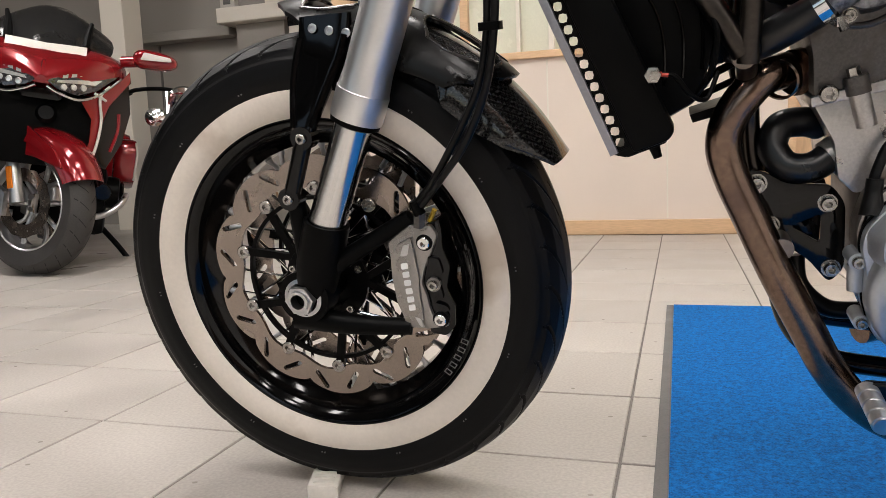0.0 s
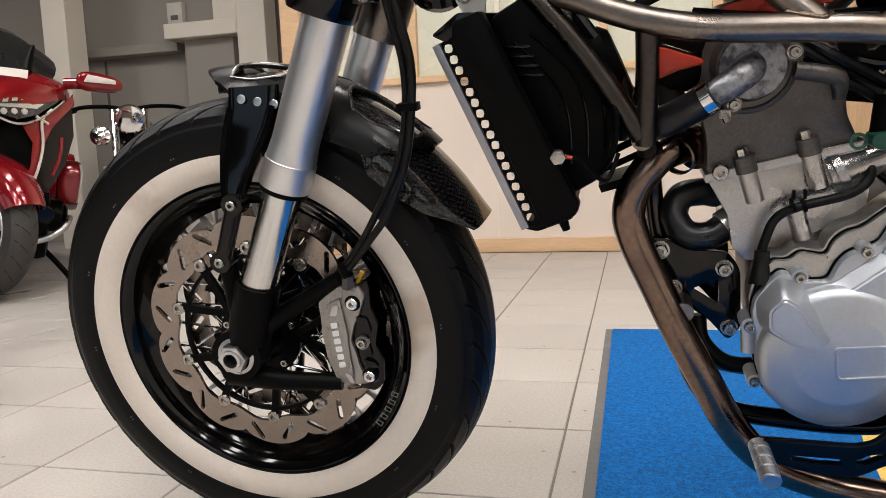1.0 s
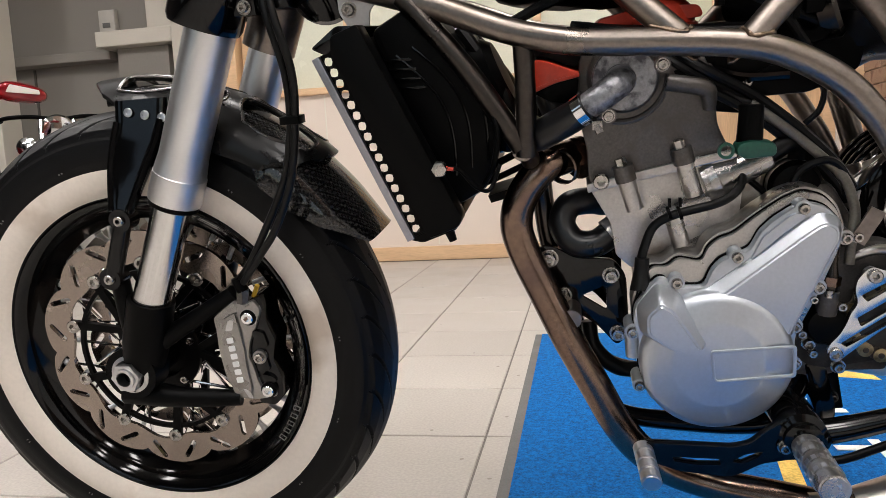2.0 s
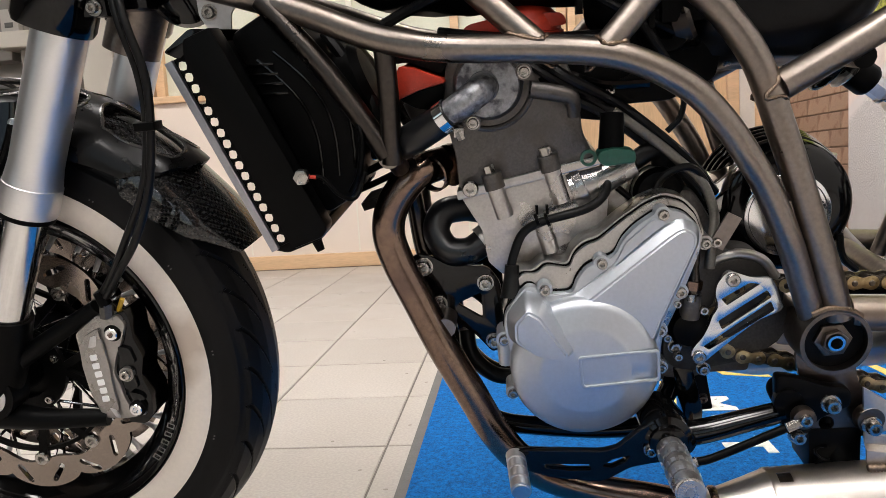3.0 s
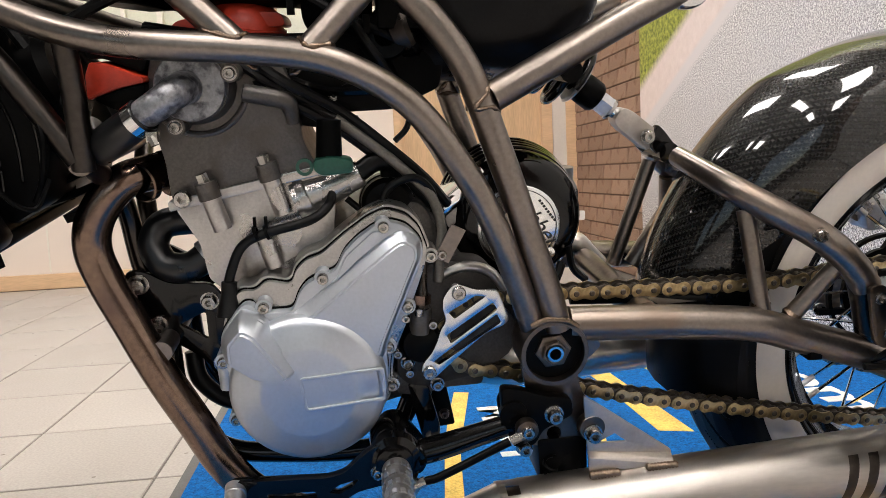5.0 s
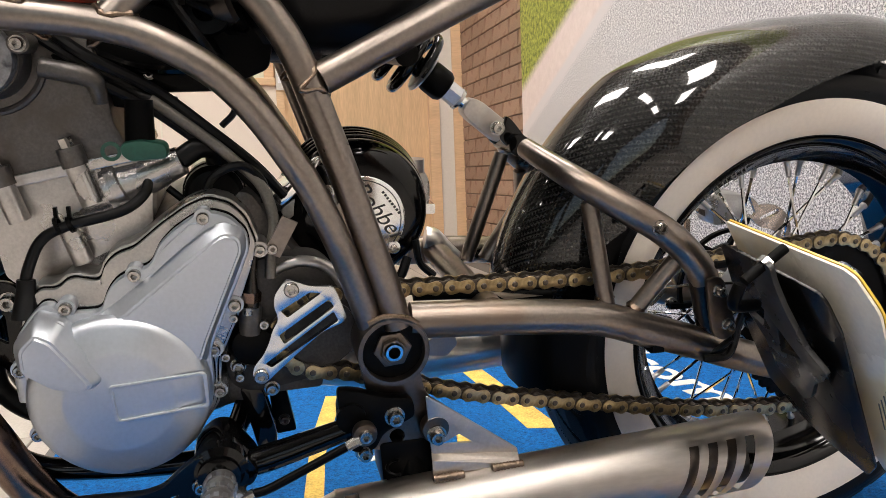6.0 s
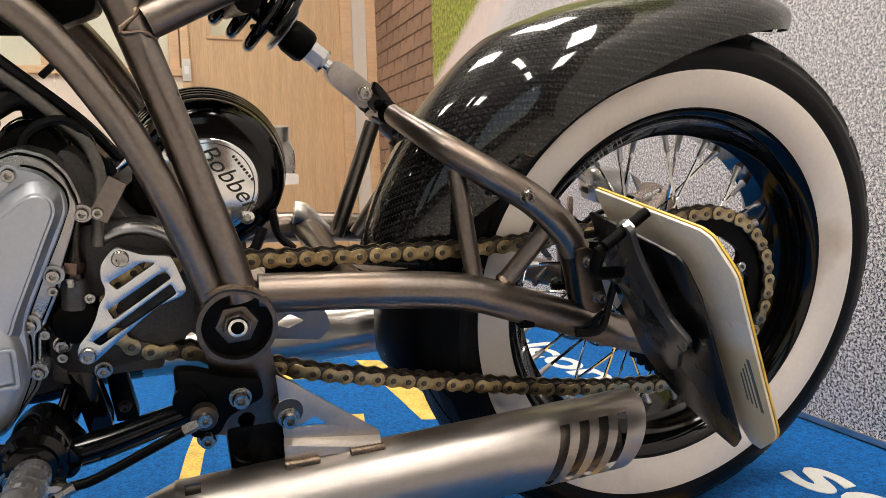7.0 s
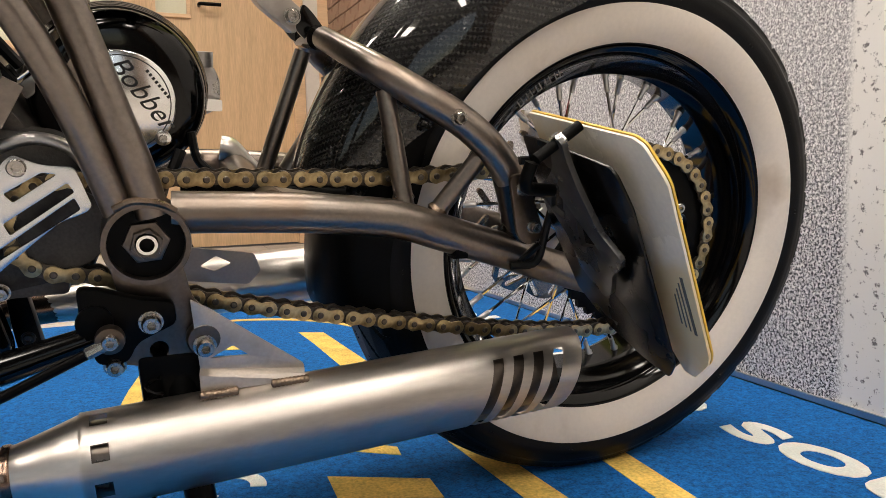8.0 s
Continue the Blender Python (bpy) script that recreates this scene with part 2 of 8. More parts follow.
CHAIN_DARK = mat("oiled_chain_steel", (0.10, 0.085, 0.07), 0.42, 0.9, 0.4, 80, 400, 0.0002)
RED_PLASTIC = mat("orange_red_plastic", (0.44, 0.034, 0.013), 0.40, 0.0, 0.2, 30, 300, 0.0001)
GREEN = mat("green_rubber", (0.007, 0.068, 0.044), 0.50, 0.0, 0.25, 30, 300, 0.0002)
YELLOW_TAG = mat("yellow_fitting", (0.55, 0.35, 0.03), 0.45, 0.0, 0.2, 60)
LABEL_WHITE = mat("white_label", (0.75, 0.75, 0.75), 0.5, 0.0, 0.05, 30)
PLATE_WHITE = mat("number_plate_back", (0.86, 0.80, 0.67), 0.30, 0.0, 0.08, 9, 200, second=(0.80, 0.66, 0.40), mix=0.38)
PLATE_YELLOW = mat("number_plate_yellow_face", (0.75, 0.47, 0.06), 0.35, 0.0, 0.1, 12)
MAT_BLUE = mat("blue_carpet_pile", (0.010, 0.125, 0.39), 0.95, 0.0, 0.65, 110, 330, 0.006, spec=0.1)
MAT_YELLOW = mat("yellow_carpet_pile", (0.78, 0.52, 0.14), 0.95, 0.0, 0.40, 26, 230, 0.004, spec=0.1)
MAT_WHITE = mat("white_carpet_pile", (0.80, 0.80, 0.74), 0.95, 0.0, 0.15, 16, 420, 0.004, spec=0.1)
MAT_EDGE = mat("grey_rubber_edging", (0.13, 0.125, 0.12), 0.7, 0.0, 0.2, 16, 300, 0.0005)
TILE = mat("beige_floor_tile", (0.43, 0.398, 0.365), 0.38, 0.0, 0.22, 4, 190, 0.0003, island=0.05, rvar=0.2)
GROUT = mat("grey_grout", (0.17, 0.155, 0.14), 0.85, 0.0, 0.25, 20, 300, 0.0006)
CREAM = mat("cream_wall_paint", (0.72, 0.62, 0.54), 0.55, 0.0, 0.04, 3, 180, 0.0002)
CREAM_TRIM = mat("cream_gloss_trim", (0.74, 0.69, 0.60), 0.35, 0.0, 0.04, 4, 180)
GREY_WALL = mat("grey_beige_panel", (0.30, 0.278, 0.25), 0.55, 0.0, 0.06, 2, 120, 0.0002)
CEILING = mat("grey_ceiling_paint", (0.15, 0.146, 0.14), 0.8, 0.0, 0.05, 3, 100)
SHOP_WALL = mat("warm_grey_shop_wall", (0.11, 0.102, 0.095), 0.7, 0.0, 0.08, 2, 100)
OAK = mat("light_oak_veneer", (0.60, 0.40, 0.23), 0.38, 0.0, 0.20, 3.0, 30, 0.0001, stretch=(9, 9, 0.7), rvar=0.1)
PINE = mat("pine_trim", (0.66, 0.44, 0.26), 0.40, 0.0, 0.16, 4, 40, 0.0001, stretch=(0.6, 6, 6))
BRICK = mat("brown_brick", (0.35, 0.225, 0.155), 0.85, 0.0, 0.25, 14, 160, 0.002, second=(0.25, 0.145, 0.10), mix=0.25, island=0.16)
MORTAR = mat("brown_mortar", (0.17, 0.11, 0.08), 0.95, 0.0, 0.2, 30, 260, 0.001)
RED_PAINT = mat("candy_red_paint", (0.24, 0.006, 0.010), 0.18, 0.35, 0.1, 10, 300, coat=0.8)
GREY_TYRE = mat("dusty_tyre_rubber", (0.035, 0.033, 0.032), 0.6, 0.0, 0.25, 10, 200, 0.0006)
AMBER = mat("amber_lens", (0.70, 0.20, 0.02), 0.2, 0.0, 0.1, 20, coat=0.5)
BEIGE_PLASTIC = mat("off_white_plastic", (0.60, 0.57, 0.52), 0.45, 0.0, 0.08, 20, 200)
SMOKE = mat("smoked_windscreen", (0.03, 0.03, 0.03), 0.12, 0.0, 0.1, 10, coat=0.3)
BADGE_BLACK = mat("black_print", (0.012, 0.012, 0.012), 0.4, 0.0, 0.1, 30)
BADGE = mat("brushed_badge_disc", (0.80, 0.80, 0.79), 0.16, 1.0, 0.04, 30, 300)


def glass(name, tint=(0.9, 0.95, 0.93)):
    m = bpy.data.materials.new(name)
    m.use_nodes = True
    p = m.node_tree.nodes["Principled BSDF"]
    p.inputs["Base Color"].default_value = (*tint, 1)
    p.inputs["Transmission Weight"].default_value, p.inputs["Roughness"].default_value, p.inputs["IOR"].default_value = 1.0, 0.02, 1.45
    return m


GLASS = glass("window_glass")


def glowing(name, colour, strength):
    m = bpy.data.materials.new(name)
    m.use_nodes = True
    p = m.node_tree.nodes["Principled BSDF"]
    p.inputs["Base Color"].default_value = (0.8, 0.8, 0.8, 1)
    p.inputs["Emission Color"].default_value, p.inputs["Emission Strength"].default_value = (*colour, 1), strength
    return m


DIFFUSER = glowing("lit_ceiling_diffuser", (1.0, 0.930, 0.872), PANEL_POWER)


def carbon(name):
    """Twill carbon weave under clear lacquer: 2 mm tows that lean one way and the other."""
    m = bpy.data.materials.new(name)
    m.use_nodes = True
    t = m.node_tree
    p = t.nodes["Principled BSDF"]
    tc = t.nodes.new("ShaderNodeTexCoord")
    mp = t.nodes.new("ShaderNodeMapping")
    mp.inputs["Rotation"].default_value = (0, radians(38), 0)
    t.links.new(tc.outputs["Object"], mp.inputs["Vector"])
    ck = t.nodes.new("ShaderNodeTexChecker")
    ck.inputs["Scale"].default_value = 330
    wv = t.nodes.new("ShaderNodeTexWave")
    wv.inputs["Scale"].default_value, wv.inputs["Distortion"].default_value, wv.bands_direction = 60, 0.0, "DIAGONAL"
    for q in (ck, wv):
        t.links.new(mp.outputs["Vector"], q.inputs["Vector"])
    mx = t.nodes.new("ShaderNodeMix")
    mx.data_type = "RGBA"
    mx.inputs["A"].default_value, mx.inputs["B"].default_value = (0.0008, 0.0008, 0.0008, 1), (0.019, 0.018, 0.017, 1)
    ad = t.nodes.new("ShaderNodeMath")
    ad.operation = "MULTIPLY"
    t.links.new(ck.outputs["Fac"], ad.inputs[0])
    t.links.new(wv.outputs["Fac"], ad.inputs[1])
    t.links.new(ad.outputs[0], mx.inputs["Factor"])
    t.links.new(mx.outputs["Result"], p.inputs["Base Color"])
    p.inputs["Roughness"].default_value, p.inputs["Specular IOR Level"].default_value = 0.45, 0.12
    p.inputs["Coat Weight"].default_value, p.inputs["Coat Roughness"].default_value = 1.0, 0.03
    return m


CARBON = carbon("lacquered_carbon_weave")


def road_print():
    """The printed board: a close asphalt road with a pale verge and grass, on the board's own y and z."""
    m = bpy.data.materials.new("road_photo_print")
    m.use_nodes = True
    t = m.node_tree
    p = t.nodes["Principled BSDF"]
    p.inputs["Roughness"].default_value = 0.45
    tc = t.nodes.new("ShaderNodeTexCoord")

    def noise_at(scale, detail=2, vec=None):
        n = t.nodes.new("ShaderNodeTexNoise")
        n.inputs["Roughness"].default_value = 0.72
        n.inputs["Scale"].default_value, n.inputs["Detail"].default_value = scale, detail
        t.links.new(vec or tc.outputs["Object"], n.inputs["Vector"])
        return n.outputs["Fac"]

    def ramp(value, lo, hi):
        r = t.nodes.new("ShaderNodeMapRange")
        r.inputs["From Min"].default_value, r.inputs["From Max"].default_value = lo, hi
        t.links.new(value, r.inputs["Value"])
        return r.outputs["Result"]

    def blend(f, a, b):
        x = t.nodes.new("ShaderNodeMix")
        x.data_type = "RGBA"
        for sock, val in (("A", a), ("B", b)):
            if isinstance(val, tuple):
                x.inputs[sock].default_value = (*val, 1)
            else:
                t.links.new(val, x.inputs[sock])
        t.links.new(f, x.inputs["Factor"])
        return x.outputs["Result"]

    def plane(a, b, c):
        """a * y + b * z + c"""
        d = t.nodes.new("ShaderNodeVectorMath")
        d.operation = "DOT_PRODUCT"
        d.inputs[1].default_value = (0, a, b)
        t.links.new(tc.outputs["Object"], d.inputs[0])
        e = t.nodes.new("ShaderNodeMath")
        e.operation = "ADD"
        e.inputs[1].default_value = c
        t.links.new(d.outputs["Value"], e.inputs[0])
        return e.outputs[0]

    grit = blend(ramp(noise_at(150, 3), 0.40, 0.60), (0.42, 0.41, 0.43), (0.92, 0.90, 0.89))
    stones = blend(ramp(noise_at(240, 2), 0.455, 0.490), (0.035, 0.035, 0.045), grit)
    fine = blend(ramp(noise_at(300, 2), 0.42, 0.48), (0.20, 0.19, 0.20), grit)
    road = blend(ramp(plane(0, 1, 0), 0.25, 0.75), stones, fine)
    paint = blend(ramp(noise_at(70, 3), 0.58, 0.66), (0.82, 0.80, 0.77), (0.17, 0.16, 0.16))
    road = blend(ramp(plane(-1, 0, 0), -0.012, 0.004), road, paint)
    verge = blend(ramp(noise_at(30, 4), 0.3, 0.7), (0.72, 0.61, 0.57), (0.82, 0.71, 0.67))
    grass = blend(ramp(noise_at(60, 5), 0.35, 0.65), (0.06, 0.10, 0.014), (0.52, 0.55, 0.10))
    look_ = blend(ramp(plane(0.42, 0.907, -1.395), -0.012, 0.012), road, (0.70, 0.66, 0.66))
    look_ = blend(ramp(plane(0.42, 0.907, -1.44), -0.01, 0.01), look_, verge)
    look_ = blend(ramp(plane(0.406, 0.914, -1.55), -0.02, 0.02), look_, grass)
    t.links.new(look_, p.inputs["Base Color"])
    return m


PRINT = road_print()


# ---- the room ----
def structure(name, bm, material, label, category, smooth=False):
    return tagged(part(name, bm, material, None, "", smooth), label, category, "", "structure")


NORTH, EAST, WEST, SOUTH, HIGH = 3.20, 1.045, -8.5, -5.0, 3.0
floor = structure("floor", box((WEST, SOUTH, -0.12), (EAST + 0.2, 5.2, -0.0025)), GROUT, "beige ceramic tiles with grey grout on a shop floor", "floor")

# east wall of brick
east = structure("wall_east", box((EAST + 0.005, SOUTH, 0), (EAST + 0.25, NORTH + 0.2, HIGH)), MORTAR, "brown brick wall with recessed mortar joints", "wall")

# north wall: cream panelling with a pine rail, glazing above, and a door
bm = box((-2.25, NORTH, 0), (0.055, NORTH + 0.15, 0.955))
box((-2.25, NORTH, 2.15), (EAST + 0.2, NORTH + 0.15, HIGH), bm=bm)
box((0.915, NORTH + 0.03, 0), (EAST + 0.2, NORTH + 0.15, 2.15), bm=bm)
north = structure("wall_north", bm, CREAM, "cream painted panelled partition wall", "wall")
for x in (-1.75, -1.137, -0.52):
    part("panel_joint", box((x - 0.004, NORTH - 0.003, 0.085), (x + 0.004, NORTH - 0.0005, 0.95), 0.001), CREAM_TRIM, north, smooth=False)
structure("baseboard", box((-2.25, NORTH - 0.022, 0), (0.05, NORTH, 0.078), 0.004), PINE, "pine skirting board along the cream wall", "baseboard")
rail = structure("trim", box((-2.25, NORTH - 0.028, 0.955), (0.05, NORTH + 0.15, 0.993), 0.006), PINE, "pine dado rail along the cream wall", "trim")

window = structure("window_1", box((-2.25, NORTH + 0.07, 0.993), (0.055, NORTH + 0.075, 2.15)), mat("frosted_pane", (0.66, 0.66, 0.54), 0.25, 0, 0.05, 2), "pale frosted glazing above the panelled wall", "window")
for x, w in ((-2.21, 0.05), (-1.60, 0.045), (-1.295, 0.022), (-1.116, 0.03), (-0.55, 0.045), (0.02, 0.05)):
    part("window_frame", box((x - w / 2, NORTH + 0.03, 0.993), (x + w / 2, NORTH + 0.12, 2.15), 0.003), CREAM_TRIM if w < 0.04 else PINE, window, smooth=False)

# door
door = structure("door_1", plate([(0.09, 0.005), (0.855, 0.005), (0.855, 2.05), (0.09, 2.05)], NORTH + 0.02, NORTH + 0.06, holes=[[(0.19, 1.16), (0.345, 1.16), (0.345, 1.9), (0.19, 1.9)]]), OAK, "light oak veneer door with a small glazed panel", "door")
part("pane", box((0.192, NORTH + 0.036, 1.162), (0.343, NORTH + 0.042, 1.898)), mat("pale_pane", (0.62, 0.60, 0.45), 0.15, 0, 0.05, 3), door, "pale door glazing", False)
for lo, hi in (((0.178, 1.145), (0.357, 1.165)), ((0.178, 1.895), (0.357, 1.915)), ((0.178, 1.165), (0.196, 1.895)), ((0.339, 1.165), (0.357, 1.895))):
    part("glazing_bead", box((lo[0], NORTH + 0.008, lo[1]), (hi[0], NORTH + 0.022, hi[1]), 0.003), PINE, door, smooth=False)
part("door_handle", tube([(0.40, NORTH + 0.018, 1.21), (0.40, NORTH - 0.03, 1.21), (0.44, NORTH - 0.035, 1.21), (0.50, NORTH - 0.035, 1.21)], 0.009, 10), BLACK_SATIN, door, "dark lever handle")
frame_ = structure("door_frame", box((0.855, NORTH - 0.012, 0), (0.915, NORTH + 0.1, 2.12), 0.003), PINE, "pine door frame", "door frame")
part("left_jamb", box((0.05, NORTH - 0.012, 0), (0.09, NORTH + 0.1, 2.12), 0.003), PINE, frame_, smooth=False)
part("casing", box((0.917, NORTH - 0.004, 0), (1.030, NORTH + 0.028, 2.15), 0.004), mat("grey_white_gloss", (0.66, 0.60, 0.53), 0.4, 0, 0.05, 4), frame_, "pale cream casing strip", False)
part("corner_strip", box((0.992, NORTH - 0.014, 0), (EAST + 0.01, NORTH + 0.028, 2.15), 0.004), PINE, frame_, smooth=False)
sw = thing("light_switch", "white plastic switch plate beside the oak door", "switch", pose(0.072, NORTH - 0.0125, 0.985))
part("plate", box((-0.021, -0.008, -0.055), (0.021, 0, 0.055), 0.003), BEIGE_PLASTIC, sw)
part("rocker", box((-0.011, -0.011, -0.02), (0.011, -0.0075, 0.02), 0.002), LABEL_WHITE, sw)

# the deeper shop to the west
nw = structure("wall_north_2", box((WEST, 4.3, 0), (-2.05, 4.45, HIGH)), GREY_WALL, "grey-beige panelled wall of the deeper shop", "wall")
for x in (-7.2, -6.4, -5.6, -5.0, -4.42, -3.69):
    part("panel_joint", box((x - 0.008, 4.288, 0.1), (x + 0.008, 4.301, 1.42), 0.002), SHOP_WALL, nw, smooth=False)
ledge = structure("trim_2", box((-7.6, 4.16, 1.43), (-3.69, 4.299, 1.50), 0.01), GREY_WALL, "grey-beige ledge along the panelled wall", "ledge")
pil = structure("pilaster", box((-3.60, 4.12, 0), (-3.2, 4.299, 1.49), 0.006), GREY_WALL, "panelled pilaster with a pale capital", "pilaster")
part("capital", box((-3.70, 4.02, 1.491), (-3.11, 4.299, 1.60), 0.012), CREAM_TRIM, pil, "pale moulded capital", False)
part("upper_shaft", box((-3.36, 4.14, 1.602), (-3.12, 4.299, HIGH), 0.006), CREAM_TRIM, pil, "pale upper shaft", False)
structure("post", box((-3.10, 4.0, 0), (-2.88, 4.18, HIGH), 0.008), CREAM_TRIM, "pale square post", "post")
structure("post_2", box((-4.50, 3.75, 0), (-4.30, 3.95, HIGH), 0.008), CREAM_TRIM, "pale square post beside the red touring motorcycle", "post")
structure("post_3", box((-2.37, NORTH - 0.03, 0), (-2.252, NORTH + 0.16, HIGH), 0.005), PINE, "pine end post of the partition", "post")
side = structure("wall_partition", box((-2.25, NORTH + 0.16, 0), (-2.05, 4.3, HIGH)), CREAM, "cream partition return", "wall")
wb = thing("wall_box", "small white plastic alarm box on the wall", "alarm box", pose(-3.74, 4.30, 1.72))
part("case", box((-0.065, -0.06, -0.08), (0.065, -0.001, 0.08), 0.012), BEIGE_PLASTIC, wb)
part("front_lens", box((-0.03, -0.068, -0.05), (0.03, -0.058, -0.015), 0.004), CEILING, wb)

west = structure("wall_west", box((WEST - 0.2, SOUTH, 0), (WEST, 4.45, HIGH)), SHOP_WALL, "plain warm grey shop wall", "wall")
# unseen south wall, with shop windows added to let in cool fill light
bm = box((WEST, SOUTH - 0.2, 0), (EAST + 0.25, SOUTH, 0.6))
box((WEST, SOUTH - 0.2, 2.5), (EAST + 0.25, SOUTH, HIGH), bm=bm)
for x in (-8.5, -5.6, -2.7, 0.2):
    box((x, SOUTH - 0.2, 0.6), (x + 0.6, SOUTH, 2.5), bm=bm)
box((0.8, SOUTH - 0.2, 0.6), (EAST + 0.25, SOUTH, 2.5), bm=bm)
south = structure("wall_south", bm, SHOP_WALL, "plain unseen shop wall with added windows", "wall")
ceiling = structure("ceiling", box((WEST - 0.2, SOUTH - 0.2, HIGH), (EAST + 0.25, 4.6, HIGH + 0.1)), CEILING, "white ceiling", "ceiling")
for n, x in enumerate((-7.9, -5.0, -2.1)):
    pane = structure("window_%d" % (n + 2), box((x, SOUTH - 0.11, 0.6), (x + 2.3, SOUTH - 0.1, 2.5)), GLASS, "large clear window, unseen and added for cool light", "window")
    pane.visible_shadow = False
    # cool fill lamp in the opening of an added window
    lamp = bpy.data.lights.new("window_light", "AREA")
    lamp.shape, lamp.size, lamp.size_y, lamp.energy, lamp.color = "RECTANGLE", 2.2, 1.8, WINDOW_POWER, (0.86, 0.93, 1.0)
    ob = new("window_light", lamp)
    ob.matrix_basis = look((x + 1.15, SOUTH - 0.02, 1.55), (x + 1.15, 0, 1.4))

# ceiling light panels
lamp0 = None
for i, (x, y) in enumerate(((-1.9, -1.3), (-0.65, -1.3), (0.60, -1.3), (-1.9, 1.1), (-0.65, 1.1), (0.60, 1.1), (-3.4, 1.1), (-5.2, 1.1), (-0.65, -3.2), (0.60, -3.2))):
    if lamp0 is None:
        lamp0 = thing("ceiling_light", "lit long ceiling light panel", "ceiling light", pose(x, y, HIGH), "ceiling lights")
        part("frame", plate([(-0.16, -0.61), (0.16, -0.61), (0.16, 0.61), (-0.16, 0.61)], 0, 0.05, holes=[[(-0.14, -0.59), (0.14, -0.59), (0.14, 0.59), (-0.14, 0.59)]], m=Matrix.Rotation(radians(90), 4, "X")), CREAM_TRIM, lamp0, smooth=False)
        part("diffuser", box((-0.135, -0.585, -0.03), (0.135, 0.585, -0.02)), DIFFUSER, lamp0, "glowing diffuser", False)
        lamp0.children[0].matrix_basis = pose(0, 0, -0.05)
    else:
        copy_thing(lamp0, pose(x, y, HIGH))

# ---- printed board and mat ----
board = thing("display_board", "printed display board showing an asphalt road and grass, behind the motorcycle", "display board", pose(0.955, 0, 0))
part("print", box((0.0, -2.6, 0.018), (0.018, 2.03, 2.4)), PRINT, board, "photo print of speckled asphalt, pale verge and grass", False)
part("base_strip", box((-0.004, -2.6, 0.008), (0.022, 2.03, 0.018), 0.002), SATIN_ALU, board, "thin metal base strip", False)

rug = thing("floor_mat", "blue carpet mat with yellow bands and white lettering", "mat", pose(0, 0, 0))
part("carpet", box((-0.4785, -0.66, 0.0005), (0.948, 1.281, 0.007), 0.002), MAT_BLUE, rug, "", False)
part("edging", box((-0.4975, -0.95, 0.0004), (-0.4790, 1.281, 0.005), 0.001), MAT_EDGE, rug, "grey rubber edging", False)


def band(points, name="yellow_band", material=MAT_YELLOW, z=0.0072):
    bm = bmesh.new()
    lo = [bm.verts.new((x, y, z - 0.002)) for x, y in points]
    hi = [bm.verts.new((x, y, z + 0.0006)) for x, y in points]
    bm.faces.new(hi)
    k = len(points)
    for i in range(k):
        bm.faces.new((lo[i], lo[(i + 1) % k], hi[(i + 1) % k], hi[i]))
    return part(name, bm, material, rug, "", False)


def arc_band(cx, cy, r, w, a0, a1, n=40):
    outer = [(cx + (r + w / 2) * math.cos(radians(a0 + (a1 - a0) * k / n)), cy + (r + w / 2) * math.sin(radians(a0 + (a1 - a0) * k / n))) for k in range(n + 1)]
    inner = [(cx + (r - w / 2) * math.cos(radians(a0 + (a1 - a0) * k / n)), cy + (r - w / 2) * math.sin(radians(a0 + (a1 - a0) * k / n))) for k in range(n + 1)]
    return band(outer + inner[::-1])


arc_band(0.165, 0.81, 0.342, 0.022, 84, -24)
band([(0.350, 0.80), (0.345, 0.93), (0.397, 0.90), (0.412, 0.435), (0.352, 0.455)])
band([(0.017, 0.795), (0.049, 0.785), (0.012, 0.60), (-0.018, 0.45), (-0.040, 0.25), (-0.070, 0.25), (-0.046, 0.45), (-0.022, 0.60)])
band([(0.375, 0.14), (0.418, 0.10), (0.445, -0.62), (0.397, -0.62)])
band([(0.529, 0.06), (0.568, 0.04), (0.514, -0.62), (0.470, -0.62)])
band([(0.150, 0.88), (0.255, 0.86), (0.262, 0.80), (0.165, 0.83)])
band([(0.205, 0.40), (0.238, 0.40), (0.265, 0.53), (0.235, 0.54)])
band([(0.232, 0.215), (0.305, 0.150), (0.300, 0.120), (0.215, 0.185)])
band([(0.195, 0.095), (0.305, 0.035), (0.300, -0.02), (0.19, 0.03)])
TURNED = Matrix.Rotation(radians(-90), 4, "Z")
WIDE = Matrix.Scale(1.64, 4, (1, 0, 0))
writing("welcome to sou", 0.140, MAT_WHITE, "lettering", rug, Matrix.Translation((0.781, -0.300, 0.0078)) @ TURNED @ WIDE, "white woven lettering", 0.0006, align="RIGHT", space=0.98, bold=0.003)["kind"] = "stuff"
writing("MOT", 0.105, MAT_WHITE, "lettering", rug, Matrix.Translation((0.083, 0.676, 0.0078)) @ TURNED @ Matrix.Scale(1.15, 4, (1, 0, 0)), "white woven lettering", 0.0006, align="LEFT", space=1.33, bold=0.004)["kind"] = "stuff"
ring_ = [(0.083 + 0.042 * math.cos(radians(k * 10)), 0.115 + 0.045 * math.sin(radians(k * 10))) for k in range(-2, 24)]
band(ring_ + [(0.083 + (x - 0.083) * 0.55, 0.115 + (y - 0.115) * 0.55) for x, y in ring_[::-1]], "white_bar", MAT_WHITE)


# ---- the custom motorcycle, leaning to its left on its side stand; x runs to the rear, y to its right ----
bike = thing("motorcycle", "custom bobber motorcycle with bare steel trellis frame and whitewall tyres", "motorcycle", pose(0, 0.05, 0, 10, 0, 0))


